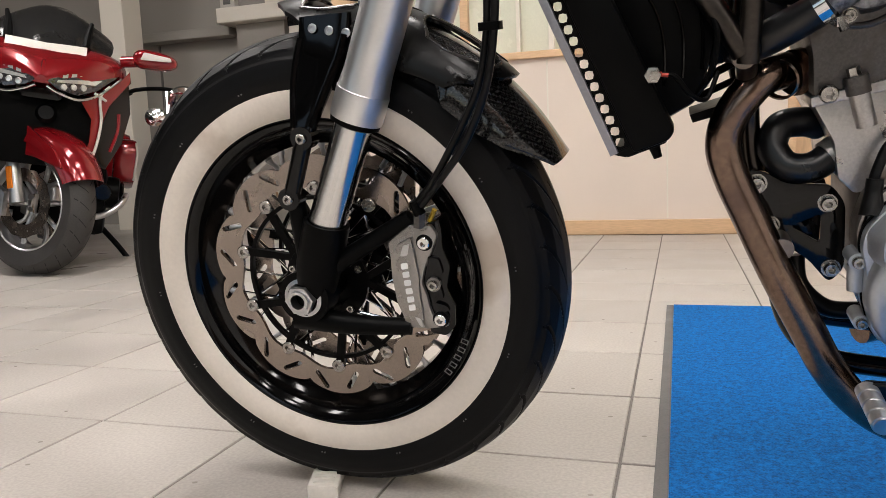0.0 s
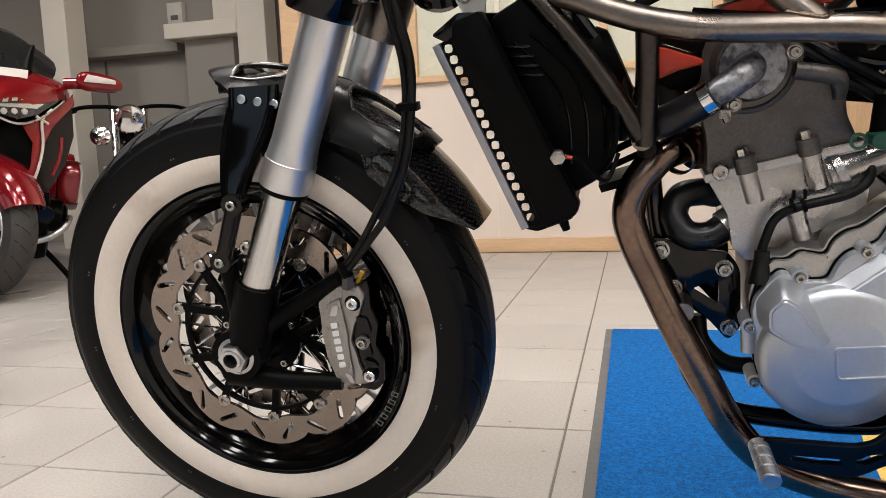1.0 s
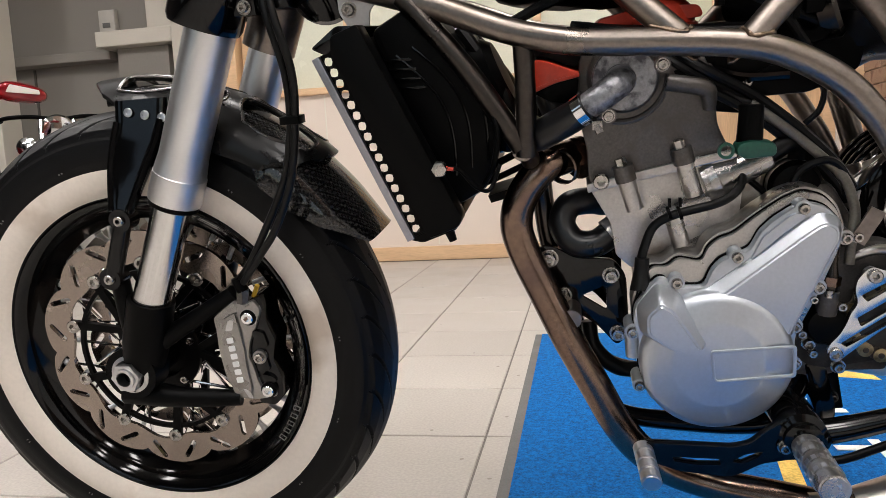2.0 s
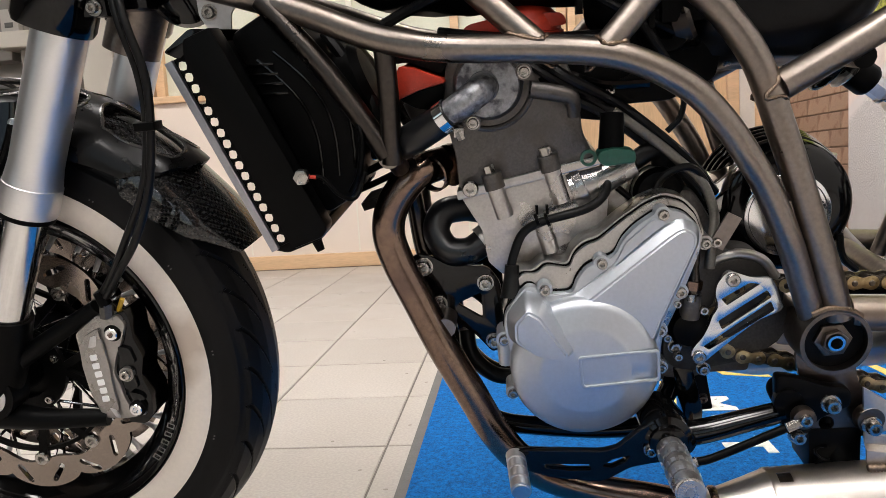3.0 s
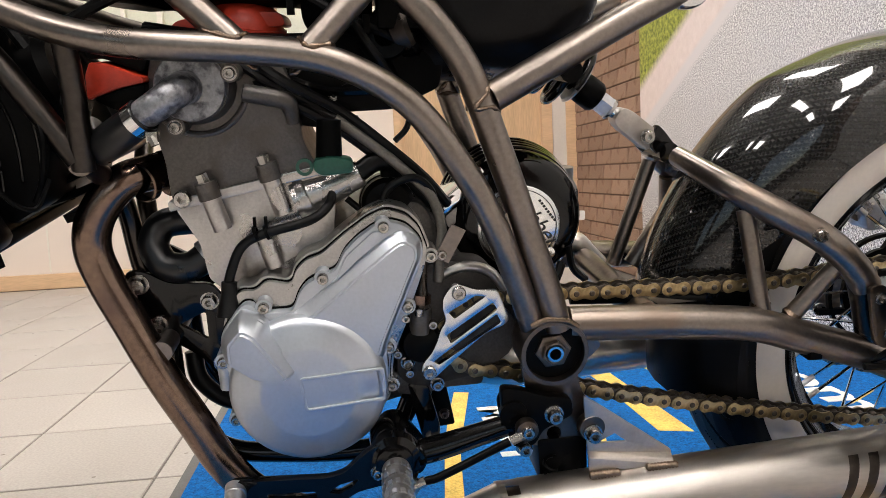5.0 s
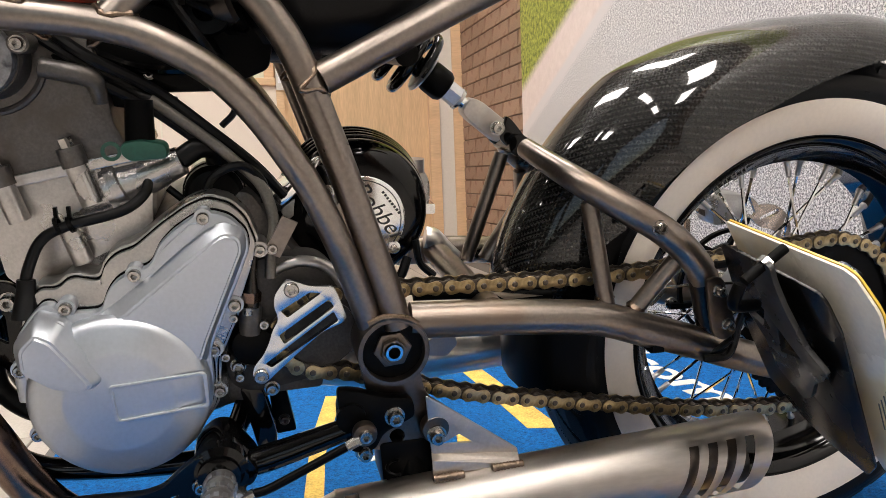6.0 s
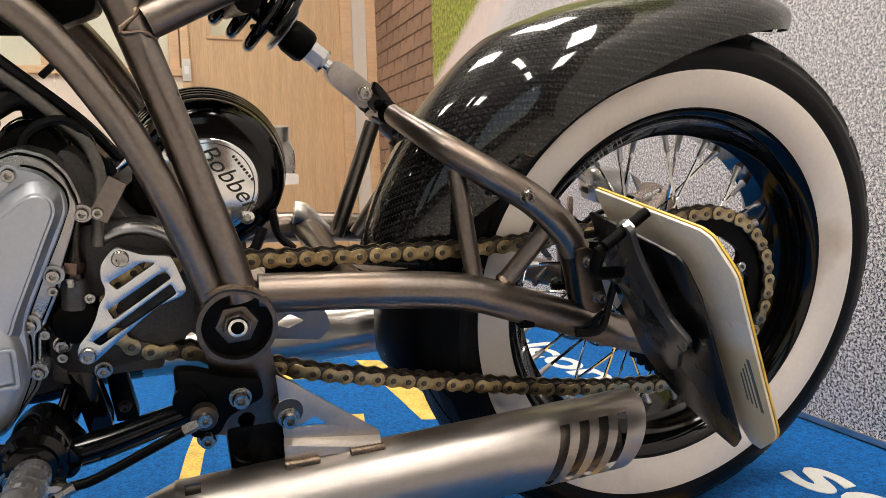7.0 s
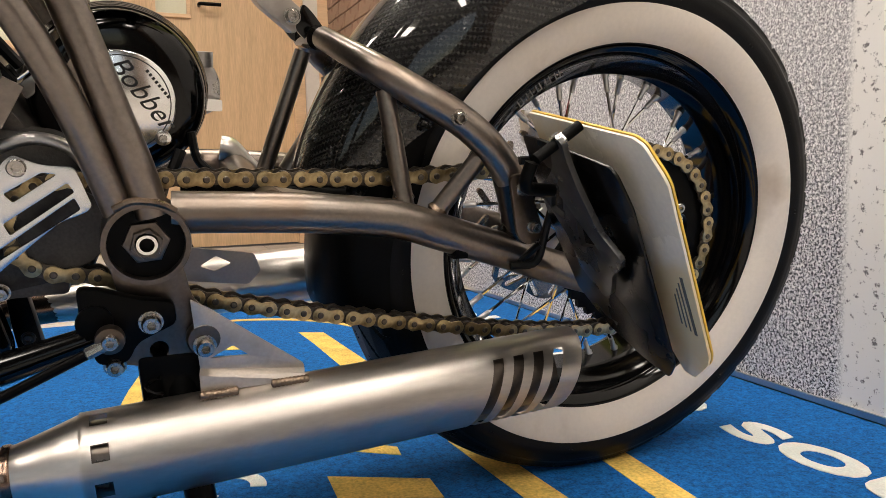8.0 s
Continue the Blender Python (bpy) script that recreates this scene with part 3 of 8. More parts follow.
def treaded(profile, half, R, count, turn=0.40, around=1080):
    """A tyre's skin turned from its half profile, with swept grooves and scalloped tread ends pressed into it."""
    line = []
    for (r0, v0), (r1, v1) in zip(profile, profile[1:]):
        n = 15 if min(r0, r1) > R - 0.032 else 3
        line += [(r0 + (r1 - r0) * k / n, v0 + (v1 - v0) * k / n) for k in range(n)]
    line.append(profile[-1])
    pitch = 2 * math.pi / count
    verts, faces, m = [], [], len(line)
    for i in range(around):
        a = 2 * math.pi * i / around
        for r, v in line:
            q = abs(v) / half
            h = 0.0
            if r > R - 0.030:
                depth = (R - r) / 0.030
                turns = (a + (0.07 if v > 0 else 0) + turn * max(0.0, 1 - q) ** 1.5) / pitch
                u, k = turns % 1.0, int(turns) % 3
                start = 0.012 if k == 0 else 0.20 if k == 1 else 0.12
                end = 0.56 + 0.16 * u
                width = 0.085 * min(1.0, 0.35 + (depth - start) * 4)
                if depth > end:
                    h = -0.0022
                elif depth > start and (u < width or u > 1 - width * 0.4):
                    h = -0.0052
                else:
                    h = 0.0
                h *= min(1.0, (1 - depth) * 5)
            verts.append(((r + h) * math.cos(a), v, (r + h) * math.sin(a)))
    for i in range(around):
        b = (i + 1) % around
        faces += [(i * m + k, b * m + k, b * m + k + 1, i * m + k + 1) for k in range(m - 1)]
    me = bpy.data.meshes.new("tread")
    me.from_pydata(verts, [], faces)
    bm = bmesh.new()
    bm.from_mesh(me)
    bpy.data.meshes.remove(me)
    return bm


def wheel(name, centre, R, half, rim_r, white_r, label, spoke_n, seed):
    cx, cy, cz = centre
    m = pose(cx, cy, cz)
    ax = (0, 1, 0)
    rw = half * 0.74
    # the rim carries the rest of the wheel
    prof = [(rim_r, -rw - 0.004), (rim_r - 0.003, -rw - 0.007), (rim_r - 0.011, -rw - 0.002), (rim_r - 0.014, -rw + 0.006), (rim_r - 0.020, -rw * 0.62), (rim_r - 0.033, -rw * 0.40), (rim_r - 0.034, 0)]
    prof = prof + [(r, -v) for r, v in prof[-2::-1]]
    prof += [(rim_r - 0.006, rw), (rim_r - 0.014, rw * 0.5), (rim_r - 0.028, 0), (rim_r - 0.014, -rw * 0.5), (rim_r - 0.006, -rw)]
    rim = part(name, lathe(prof, (0, 0, 0), ax, 96, closed=True), BLACK_GLOSS, bike, label, True, m)
    s = half
    tp = [(rim_r - 0.004, -rw - 0.001), (rim_r + 0.004, -rw - 0.008), (white_r, -s + 0.002), (white_r + 0.012, -s - 0.001)]
    tp += [(R - 0.030, -s * 0.97), (R - 0.018, -s * 0.86), (R - 0.009, -s * 0.62), (R - 0.003, -s * 0.33), (R, 0)]
    tp = tp + [(r, -v) for r, v in tp[-2::-1]]
    part("tyre", treaded(tp, s, R, 36), TYRE, rim, "black treaded tyre")
    for sg in (-1, 1):
        wp = [(rim_r + 0.0015, sg * (rw + 0.0062)), (rim_r + 0.006, sg * (rw + 0.0096)), ((rim_r + white_r) / 2, sg * ((rw + s) / 2 + 0.0065)), (white_r - 0.003, sg * (s - 0.0002)), (white_r, sg * (s - 0.0008)), (white_r - 0.003, sg * (s - 0.006)), (rim_r + 0.004, sg * (rw + 0.002))]
        part("whitewall", lathe(wp, (0, 0, 0), ax, 128, closed=True), WHITEWALL, rim, "off-white whitewall band")
    # small moulding nibs
    bm = bmesh.new()
    for k in range(14):
        a = 2 * math.pi * k / 14 + 0.07
        r = white_r + 0.008
        for d in (0, 0.017):
            box((r, -s - 0.0016, -0.0006), (r + 0.0016, -s + 0.001, 0.0006), bm=bm, m=Matrix.Rotation(-(a + d), 4, "Y"))
    part("moulding_nib", bm, MAT_EDGE if seed == 1 else TYRE, rim, "tiny moulding nibs")["kind"] = "stuff"
    # hub
    hp = [(0.011, -0.062), (0.022, -0.062), (0.024, -0.034), (0.047, -0.032), (0.050, -0.029), (0.047, -0.026), (0.030, -0.022), (0.026, 0), (0.030, 0.022), (0.047, 0.026), (0.050, 0.029), (0.047, 0.032), (0.024, 0.034), (0.022, 0.062), (0.011, 0.062)]
    part("hub", lathe(hp, (0, 0, 0), ax, 40), BLACK_SATIN if seed == 1 else SATIN_ALU, rim, "machined wheel hub")
    # crossed spokes with nipples
    sm, nm = None, None
    for k in range(spoke_n):
        sg = -1 if k % 2 else 1
        ar = 2 * math.pi * k / spoke_n
        ah = ar + (0.72 if (k // 2) % 2 else -0.72)
        p0 = Vector((0.046 * math.cos(ah), sg * 0.029, 0.046 * math.sin(ah)))
        rr = rim_r - 0.033
        p1 = Vector((rr * math.cos(ar), sg * 0.006, rr * math.sin(ar)))
        d = p1 - p0
        if sm is None:
            L0 = d.length
            b2 = tube([(0, 0, 0), (0, 0, L0)], 0.0019, 6, 1)
            sm = bpy.data.meshes.new("spoke")
            b2.to_mesh(sm)
            b2.free()
            b2 = lathe([(0.0019, -0.022), (0.0032, -0.021), (0.0034, -0.006), (0.0048, -0.004), (0.0048, 0.001), (0, 0.001)], (0, 0, 0), (0, 0, 1), 8)
            nm = bpy.data.meshes.new("nipple")
            b2.to_mesh(nm)
            b2.free()
        q = Vector((0, 0, 1)).rotation_difference(d.normalized()).to_matrix().to_4x4()
        put("spoke", sm, CHROME, rim, "", True, Matrix.Translation(p0) @ q)
        put("nipple", nm, SATIN_ALU, rim, "", True, Matrix.Translation(p1) @ q)
    return rim


FW = (-0.886, 0.0, 0.3065)
RW = (0.499, 0.0, 0.312)
front = wheel("front_wheel", FW, 0.2995, 0.052, 0.2010, 0.2360, "black spoked front wheel with a whitewall tyre", 36, 1)
rear = wheel("rear_wheel", RW, 0.3085, 0.072, 0.2115, 0.2535, "black spoked rear wheel with a whitewall tyre", 36, 2)
# rim stickers as plain outlined bars
for w_, rr_, a_, lab in ((front, 0.174, -38, "grey outlined rim sticker"), (rear, 0.184, 118, "grey outlined rim sticker")):
    for k in range(5):
        a = radians(a_ + 3.6 * k)
        half_w = 0.0445 if w_ is front else 0.0555
        bm = plate([(-0.0032, -0.0046), (0.0032, -0.0046), (0.0032, 0.0046), (-0.0032, 0.0046)], -0.0006, 0, holes=[[(-0.0021, -0.0034), (0.0021, -0.0034), (0.0021, 0.0034), (-0.0021, 0.0034)]], m=Matrix.Rotation(-a, 4, "Y") @ Matrix.Translation((rr_ + 0.016, -half_w - 0.001, 0)) @ Matrix.Rotation(radians(90), 4, "Y"))
        part("rim_sticker_bar", bm, MAT_EDGE, w_, "", False)


# -- brake discs --
def wave(r, amp, n, steps):
    return [((r + amp * math.sin(n * 2 * math.pi * k / steps)) * math.cos(2 * math.pi * k / steps), (r + amp * math.sin(n * 2 * math.pi * k / steps)) * math.sin(2 * math.pi * k / steps)) for k in range(steps)]


def lobed(r, depth, n, steps):
    """A wave disc's rim: rounded lobes with narrow notches between them."""
    out = []
    for k in range(steps):
        a = 2 * math.pi * k / steps
        rr = r - depth * (1 - abs(math.sin(n / 2 * a)) ** 0.65)
        out.append((rr * math.cos(a), rr * math.sin(a)))
    return out


def brake_disc(rim, v, r_out, r_in, sign, buttons=10):
    holes = [list(reversed(wave(r_in, 0.004, 10, 80)))]
    for k in range(10):
        for d, tilt, rr in ((0.12, 0.70, 0.004), (0.43, -0.70, 0.002)):
            a = 2 * math.pi * k / 10 + d
            cx, cz = (0.5 * (r_out + r_in) + rr) * math.cos(a), (0.5 * (r_out + r_in) + rr) * math.sin(a)
            dx, dz = 0.0115 * math.cos(a + tilt), 0.0115 * math.sin(a + tilt)
            holes.append(slot(cx - dx, cz - dz, cx + dx, cz + dz, 0.0034, 3))
    disc = part("brake_disc", plate(lobed(r_out + 0.0045, 0.0125, 10, 160), v - 0.0025, v + 0.0025, holes), mat("ground_disc_steel", (0.32, 0.27, 0.235), 0.25, 1.0, 0.12, 20, 300, 0.00005) if "ground_disc_steel" not in bpy.data.materials else bpy.data.materials["ground_disc_steel"], rim, "wave-edged slotted brake disc")
    # spider: a hub ring, a slim outer ring and arms to the buttons
    car = part("disc_carrier", plate(circle(0, 0, 0.055, 40), v - 0.003, v + 0.003, [list(reversed(circle(0, 0, 0.036, 32)))]), BLACK_SATIN, rim, "black disc carrier")
    part("carrier_ring", plate(circle(0, 0, r_in - 0.013, 48), v - 0.003, v + 0.003, [list(reversed(circle(0, 0, r_in - 0.018, 48)))]), BLACK_SATIN, car)
    for k in range(buttons):
        a = 2 * math.pi * k / buttons + 0.314
        b = a + (0.26 if k % 2 else -0.26)
        pts = [(0.053 * math.cos(b - 0.09), 0.053 * math.sin(b - 0.09)), ((r_in + 0.002) * math.cos(a - 0.045), (r_in + 0.002) * math.sin(a - 0.045)), ((r_in + 0.002) * math.cos(a + 0.045), (r_in + 0.002) * math.sin(a + 0.045)), (0.053 * math.cos(b + 0.09), 0.053 * math.sin(b + 0.09))]
        part("carrier_arm", plate(pts, v - 0.0034, v + 0.0034), BLACK_SATIN, car, "", False)
    for k in range(buttons):
        a = 2 * math.pi * k / buttons + 0.314
        bolt(((r_in - 0.004) * math.cos(a), v - 0.003 if sign < 0 else v + 0.003, (r_in - 0.004) * math.sin(a)), 0.0085, rim, ZINC, 0.004, (0, sign, 0), "disc_button", False)
        if k % 2 == 0:
            bolt((0.047 * math.cos(a), v - 0.003 if sign < 0 else v + 0.003, 0.047 * math.sin(a)), 0.005, rim, ZINC, 0.004, (0, sign, 0), "carrier_bolt", False)
    return disc


brake_disc(front, -0.038, 0.1540, 0.1215, -1)
brake_disc(front, 0.038, 0.1540, 0.1215, 1)
brake_disc(rear, 0.075, 0.115, 0.088, 1, 6)

# -- fork --
def fork_leg(sg):
    v = 0.088 * sg
    top = Vector((-0.691, v, 0.760))
    col = Vector((-0.800, v, 0.506))
    end = Vector((-0.852, v, 0.390))
    d = (col - top).normalized()
    leg = part("fork_leg", lathe([(0.019, 0), (0.0262, 0.0), (0.0262, 0.215), (0.0265, 0.222), (0.0282, 0.238), (0.0287, 0.241), (0.0293, 0.2415), (0.0293, 0.270), (0.0286, 0.2735), (0.022, 0.2745)], top, d, 40), FORK_ALU, bike, "brushed aluminium upper fork tube")
    part("dust_seal", lathe([(0.022, 0.272), (0.0280, 0.2745), (0.0275, 0.279), (0.0235, 0.281)], top, d, 40), BLACK_PLASTIC, leg, "black rubber dust seal")
    part("slider", tube([col - d * 0.03, end + d * 0.02], 0.0218, 32, 1), mat("fork_slider_chrome", (0.70, 0.69, 0.68), 0.16, 1.0, 0.08, 30, 200) if "fork_slider_chrome" not in bpy.data.materials else bpy.data.materials["fork_slider_chrome"], leg, "bright fork slider")
    # cast fork foot with the axle clamp and calliper arms
    foot = part("fork_foot", lathe([(0.0228, -0.004), (0.0268, -0.004), (0.0272, 0.05), (0.024, 0.085), (0.02, 0.11)], end, (Vector((FW[0] + 0.006, v, FW[2])) - end).normalized(), 32), BLACK_SATIN, bike, "black cast fork foot")
    part("axle_clamp", tube([(FW[0], v - 0.018, FW[2]), (FW[0], v + 0.014, FW[2])], 0.032, 28, 1), BLACK_SATIN, foot)
    arm = bmesh.new()
    tube([(-0.900, v, 0.312), (-0.868, v, 0.330), (-0.812, v - 0.004 * sg, 0.362), (-0.752, v - 0.010 * sg, 0.396)], [0.015, 0.0125, 0.0105, 0.009], 12, 6, arm)
    tube([(-0.905, v, 0.278), (-0.84, v, 0.268), (-0.765, v - 0.010 * sg, 0.262)], [0.018, 0.013, 0.010], 10, 6, arm)
    plate([(-0.915, 0.325), (-0.872, 0.330), (-0.862, 0.300), (-0.862, 0.268), (-0.90, 0.272)], v - 0.007, v + 0.007, bm=arm, bevel=0.003)
    part("calliper_arm", arm, BLACK_SATIN, foot)
    return foot


fork_leg(-1)
fork_leg(1)
nut = [(FW[0] + 0.0185 * math.cos(k * math.pi / 3), FW[2] + 0.0185 * math.sin(k * math.pi / 3)) for k in range(6)]
bm = plate(nut, -0.118, -0.105, [list(reversed(circle(FW[0], FW[2], 0.0115, 24)))], 0.002)
lathe([(0.0235, -0.100), (0.0235, -0.107), (0.019, -0.1085)], (FW[0], 0, FW[2]), (0, 1, 0), 32, bm)
lathe([(0.009, -0.06), (0.009, -0.121), (0.0125, -0.121), (0.0125, -0.10)], (FW[0], 0, FW[2]), (0, 1, 0), 32, bm)
part("axle_nut", bm, SATIN_ALU, bike, "silver hexagon axle nut with a hollow axle")
part("front_axle", tube([(FW[0], -0.10, FW[2]), (FW[0], 0.11, FW[2])], 0.0095, 16, 1), BLACK_SATIN, bike)

# lower fork clamp
bm = bmesh.new()
for sg in (-1, 1):
    d = Vector((-0.107, 0, -0.253)).normalized()
    lathe([(0.0268, 0.028), (0.0375, 0.028), (0.039, 0.034), (0.039, 0.072), (0.0365, 0.078), (0.0268, 0.078)], (-0.700, 0.088 * sg, 0.760), d, 36, bm)
    box((-0.71, 0.088 * sg - 0.016, 0.694), (-0.665, 0.088 * sg + 0.016, 0.730), 0.004, bm)
box((-0.70, -0.06, 0.70), (-0.645, 0.06, 0.735), 0.006, bm)
clamp = part("fork_clamp", bm, BLACK_GLOSS, bike, "gloss black lower fork clamp")
for w in (0.702, 0.722):
    bolt((-0.676, -0.105, w), 0.0068, clamp, ZINC, 0.007)
part("steering_head", tube([(-0.70, 0, 0.66), (-0.64, 0, 0.80)], 0.03, 24, 1), RAW, bike, "bare steel steering head")

def since():
    return set(bike.children)


def nudge(old, dx, dv, dw):
    """Set every part that was added to the motorcycle since old a little aside."""
    for ob in bike.children:
        if ob not in old:
            ob.matrix_basis = Matrix.Translation((dx, dv, dw)) @ ob.matrix_basis


# -- front callipers --
mark = since()
for sg in (-1, 1):
    out = sg * 0.084
    body = rounded([(-0.781, 0.367), (-0.770, 0.376), (-0.751, 0.389), (-0.742, 0.384), (-0.728, 0.388), (-0.721, 0.376), (-0.729, 0.356), (-0.739, 0.338), (-0.745, 0.318), (-0.740, 0.304), (-0.738, 0.288), (-0.734, 0.276), (-0.721, 0.281), (-0.717, 0.266), (-0.743, 0.262), (-0.769, 0.264), (-0.772, 0.277), (-0.778, 0.294), (-0.781, 0.327), (-0.780, 0.347)], 0.004)
    cal = part("brake_calliper", plate(body, min(out, out - sg * 0.024), max(out, out - sg * 0.024), bevel=0.003), mat("grey_calliper_anodise", (0.30, 0.285, 0.27), 0.30, 0.85, 0.12, 30, 400, 0.0001) if sg < 0 else bpy.data.materials["grey_calliper_anodise"], bike, "grey four-piston brake calliper")
    grey = cal.data.materials[0]
    back = part("calliper_bridge", plate(rounded([(-0.738, 0.385), (-0.722, 0.392), (-0.718, 0.376), (-0.718, 0.358), (-0.711, 0.336), (-0.717, 0.311), (-0.709, 0.288), (-0.711, 0.264), (-0.723, 0.252), (-0.742, 0.255), (-0.745, 0.287), (-0.752, 0.312), (-0.745, 0.34)], 0.004), sg * 0.079, sg * 0.037, bevel=0.004), BLACK_GLOSS, cal, "black calliper back half")
    for w0, w1, x0 in ((0.352, 0.330, -0.722), (0.325, 0.300, -0.724), (0.296, 0.285, -0.718)):
        part("piston_lobe", plate(rounded([(x0 - 0.014, w0), (x0, w0 - 0.004), (x0 + 0.004, w1), (x0 - 0.012, w1 - 0.002)], 0.004), sg * 0.084, sg * 0.070, bevel=0.003), BLACK_GLOSS, back)
    part("calliper_rib", plate(rounded([(-0.769, 0.366), (-0.751, 0.375), (-0.749, 0.355), (-0.746, 0.328), (-0.747, 0.308), (-0.745, 0.275), (-0.760, 0.270), (-0.769, 0.296), (-0.773, 0.328), (-0.773, 0.348)], 0.004), out + 0.0005 * sg, out + sg * 0.0045, bevel=0.0032), grey, cal)
    if sg < 0:
        # the maker's mark as plain pale bars down the calliper, between two milled pockets
        for k in range(6):
            x, w = -0.7625 + 0.0008 * k, 0.3435 - 0.0100 * k
            part("mark_bar", plate(rounded([(x - 0.0035, w), (x + 0.0045, w + 0.001), (x + 0.0050, w - 0.0058), (x - 0.0030, w - 0.0068)], 0.0015), -0.0893, -0.0883), LABEL_WHITE, cal, "", False)
        for pocket in ([(-0.766, 0.352), (-0.761, 0.365), (-0.753, 0.367), (-0.757, 0.353)], [(-0.756, 0.279), (-0.749, 0.277), (-0.745, 0.266), (-0.750, 0.267)]):
            part("pocket", plate(rounded(pocket, 0.002), -0.0890, -0.0870, bevel=0.0012), SATIN_ALU, cal, "bright milled pocket")
        for x, w, r, ms in ((-0.737, 0.367, 0.0072, CHROME), (-0.726, 0.275, 0.0072, CHROME), (-0.731, 0.317, 0.0062, ZINC)):
            part("bolt_boss", tube([(x, -0.0845, w), (x, -0.070, w)], r * 1.35, 16, 1), BLACK_SATIN if ms is CHROME else grey, cal)
            bolt((x, -0.0845, w), r, cal, ms, 0.005, washer=False)
        union = part("banjo_union", tube([(-0.742, -0.080, 0.384), (-0.740, -0.080, 0.400)], 0.0075, 6, 1), CAST, cal, "dull banjo union")
        part("hose_end", tube([(-0.740, -0.080, 0.399), (-0.745, -0.082, 0.415)], [0.0075, 0.006], 10, 2), BLACK_PLASTIC, union)
        part("bleed_nipple", tube([(-0.733, -0.070, 0.388), (-0.725, -0.072, 0.402)], 0.0028, 8, 1), YELLOW_TAG, cal, "yellow brake line fitting")


# -- front fender: carbon skin, satin brace with cut-outs, side stays --
def shell(cx, cz, r, half, a0, a1, steps, drop, thick=0.003, v0=0.0, edge=lambda q: 1.0, lift=0.0, nv=9, fall=lambda q: 1.0, bow=lambda q: 0.0):
    """A curved mudguard over a wheel: arc from angle a0 to a1 in degrees, crowned across its width."""
    bm = bmesh.new()
    sheets = []
    for t in (0.0, thick):
        rows = []
        for i in range(steps + 1):
            q = i / steps
            a = radians(a0 + (a1 - a0) * q)
            h = half * edge(q)
            row = []
            for j in range(nv):
                s = -1 + 2 * j / (nv - 1)
                rr = r + t - drop * fall(q) * abs(s) ** 2.2 + lift * q + bow(q) * (1 - abs(s) ** 1.6)
                row.append(bm.verts.new((cx + rr * math.cos(a), v0 + h * math.sin(s * math.pi / 2 * 0.98), cz + rr * math.sin(a))))
            rows.append(row)
        for ra, rb in zip(rows, rows[1:]):
            for j in range(nv - 1):
                bm.faces.new((ra[j], ra[j + 1], rb[j + 1], rb[j]))
        sheets.append(rows)
    lo, hi = sheets
    for i in range(steps):
        for j in (0, nv - 1):
            bm.faces.new((lo[i][j], lo[i + 1][j], hi[i + 1][j], hi[i][j]))
    for i in (0, steps):
        for j in range(nv - 1):
            bm.faces.new((lo[i][j], lo[i][j + 1], hi[i][j + 1], hi[i][j]))
    return bm


FEN = (-0.880, 0.3085)


def side_fall(q):
    """The skin of the front fender reaches further down over the tyre behind the fork."""
    return float(np.interp(q, [0, 0.44, 0.537, 0.63, 0.76, 0.88, 1], [0.5, 0.55, 0.95, 1.59, 1.56, 1.09, 0.18]))


fender = part("front_fender", shell(FEN[0], FEN[1], 0.3212, 0.064, 93, 25, 80, 0.034, 0.003, nv=25, edge=lambda q: float(np.interp(q, [0, 0.2, 0.5, 0.62, 0.86, 1], [0.45, 0.77, 0.78, 1, 1, 0.73])), fall=side_fall), CARBON, bike, "lacquered carbon front fender")


def bent(outline, holes, r, half, drop, thick):
    """A flat sheet cut in degrees round the wheel and metres across, then bent over the wheel."""
    flat = lambda pts: [(radians(a) * r, v) for a, v in pts]
    bm = plate(flat(outline), 0.0, thick, [list(reversed(flat(h))) for h in holes])
    xs = [v.co.x for v in bm.verts]
    for k in range(1, 90):
        x = min(xs) + (max(xs) - min(xs)) * k / 90
        bmesh.ops.bisect_plane(bm, geom=bm.verts[:] + bm.edges[:] + bm.faces[:], plane_co=(x, 0, 0), plane_no=(1, 0, 0))
    for k in range(1, 30):
        bmesh.ops.bisect_plane(bm, geom=bm.verts[:] + bm.edges[:] + bm.faces[:], plane_co=(0, 0, -half + 2 * half * k / 30), plane_no=(0, 0, 1))
    for vert in bm.verts:
        x, y, z = vert.co
        rr = r + y - drop * (math.asin(min(abs(z) / half, 1)) / (math.pi / 2)) ** 2.0
        vert.co = Vector((FEN[0] + rr * math.cos(x / r), z, FEN[1] + rr * math.sin(x / r)))
    return bm


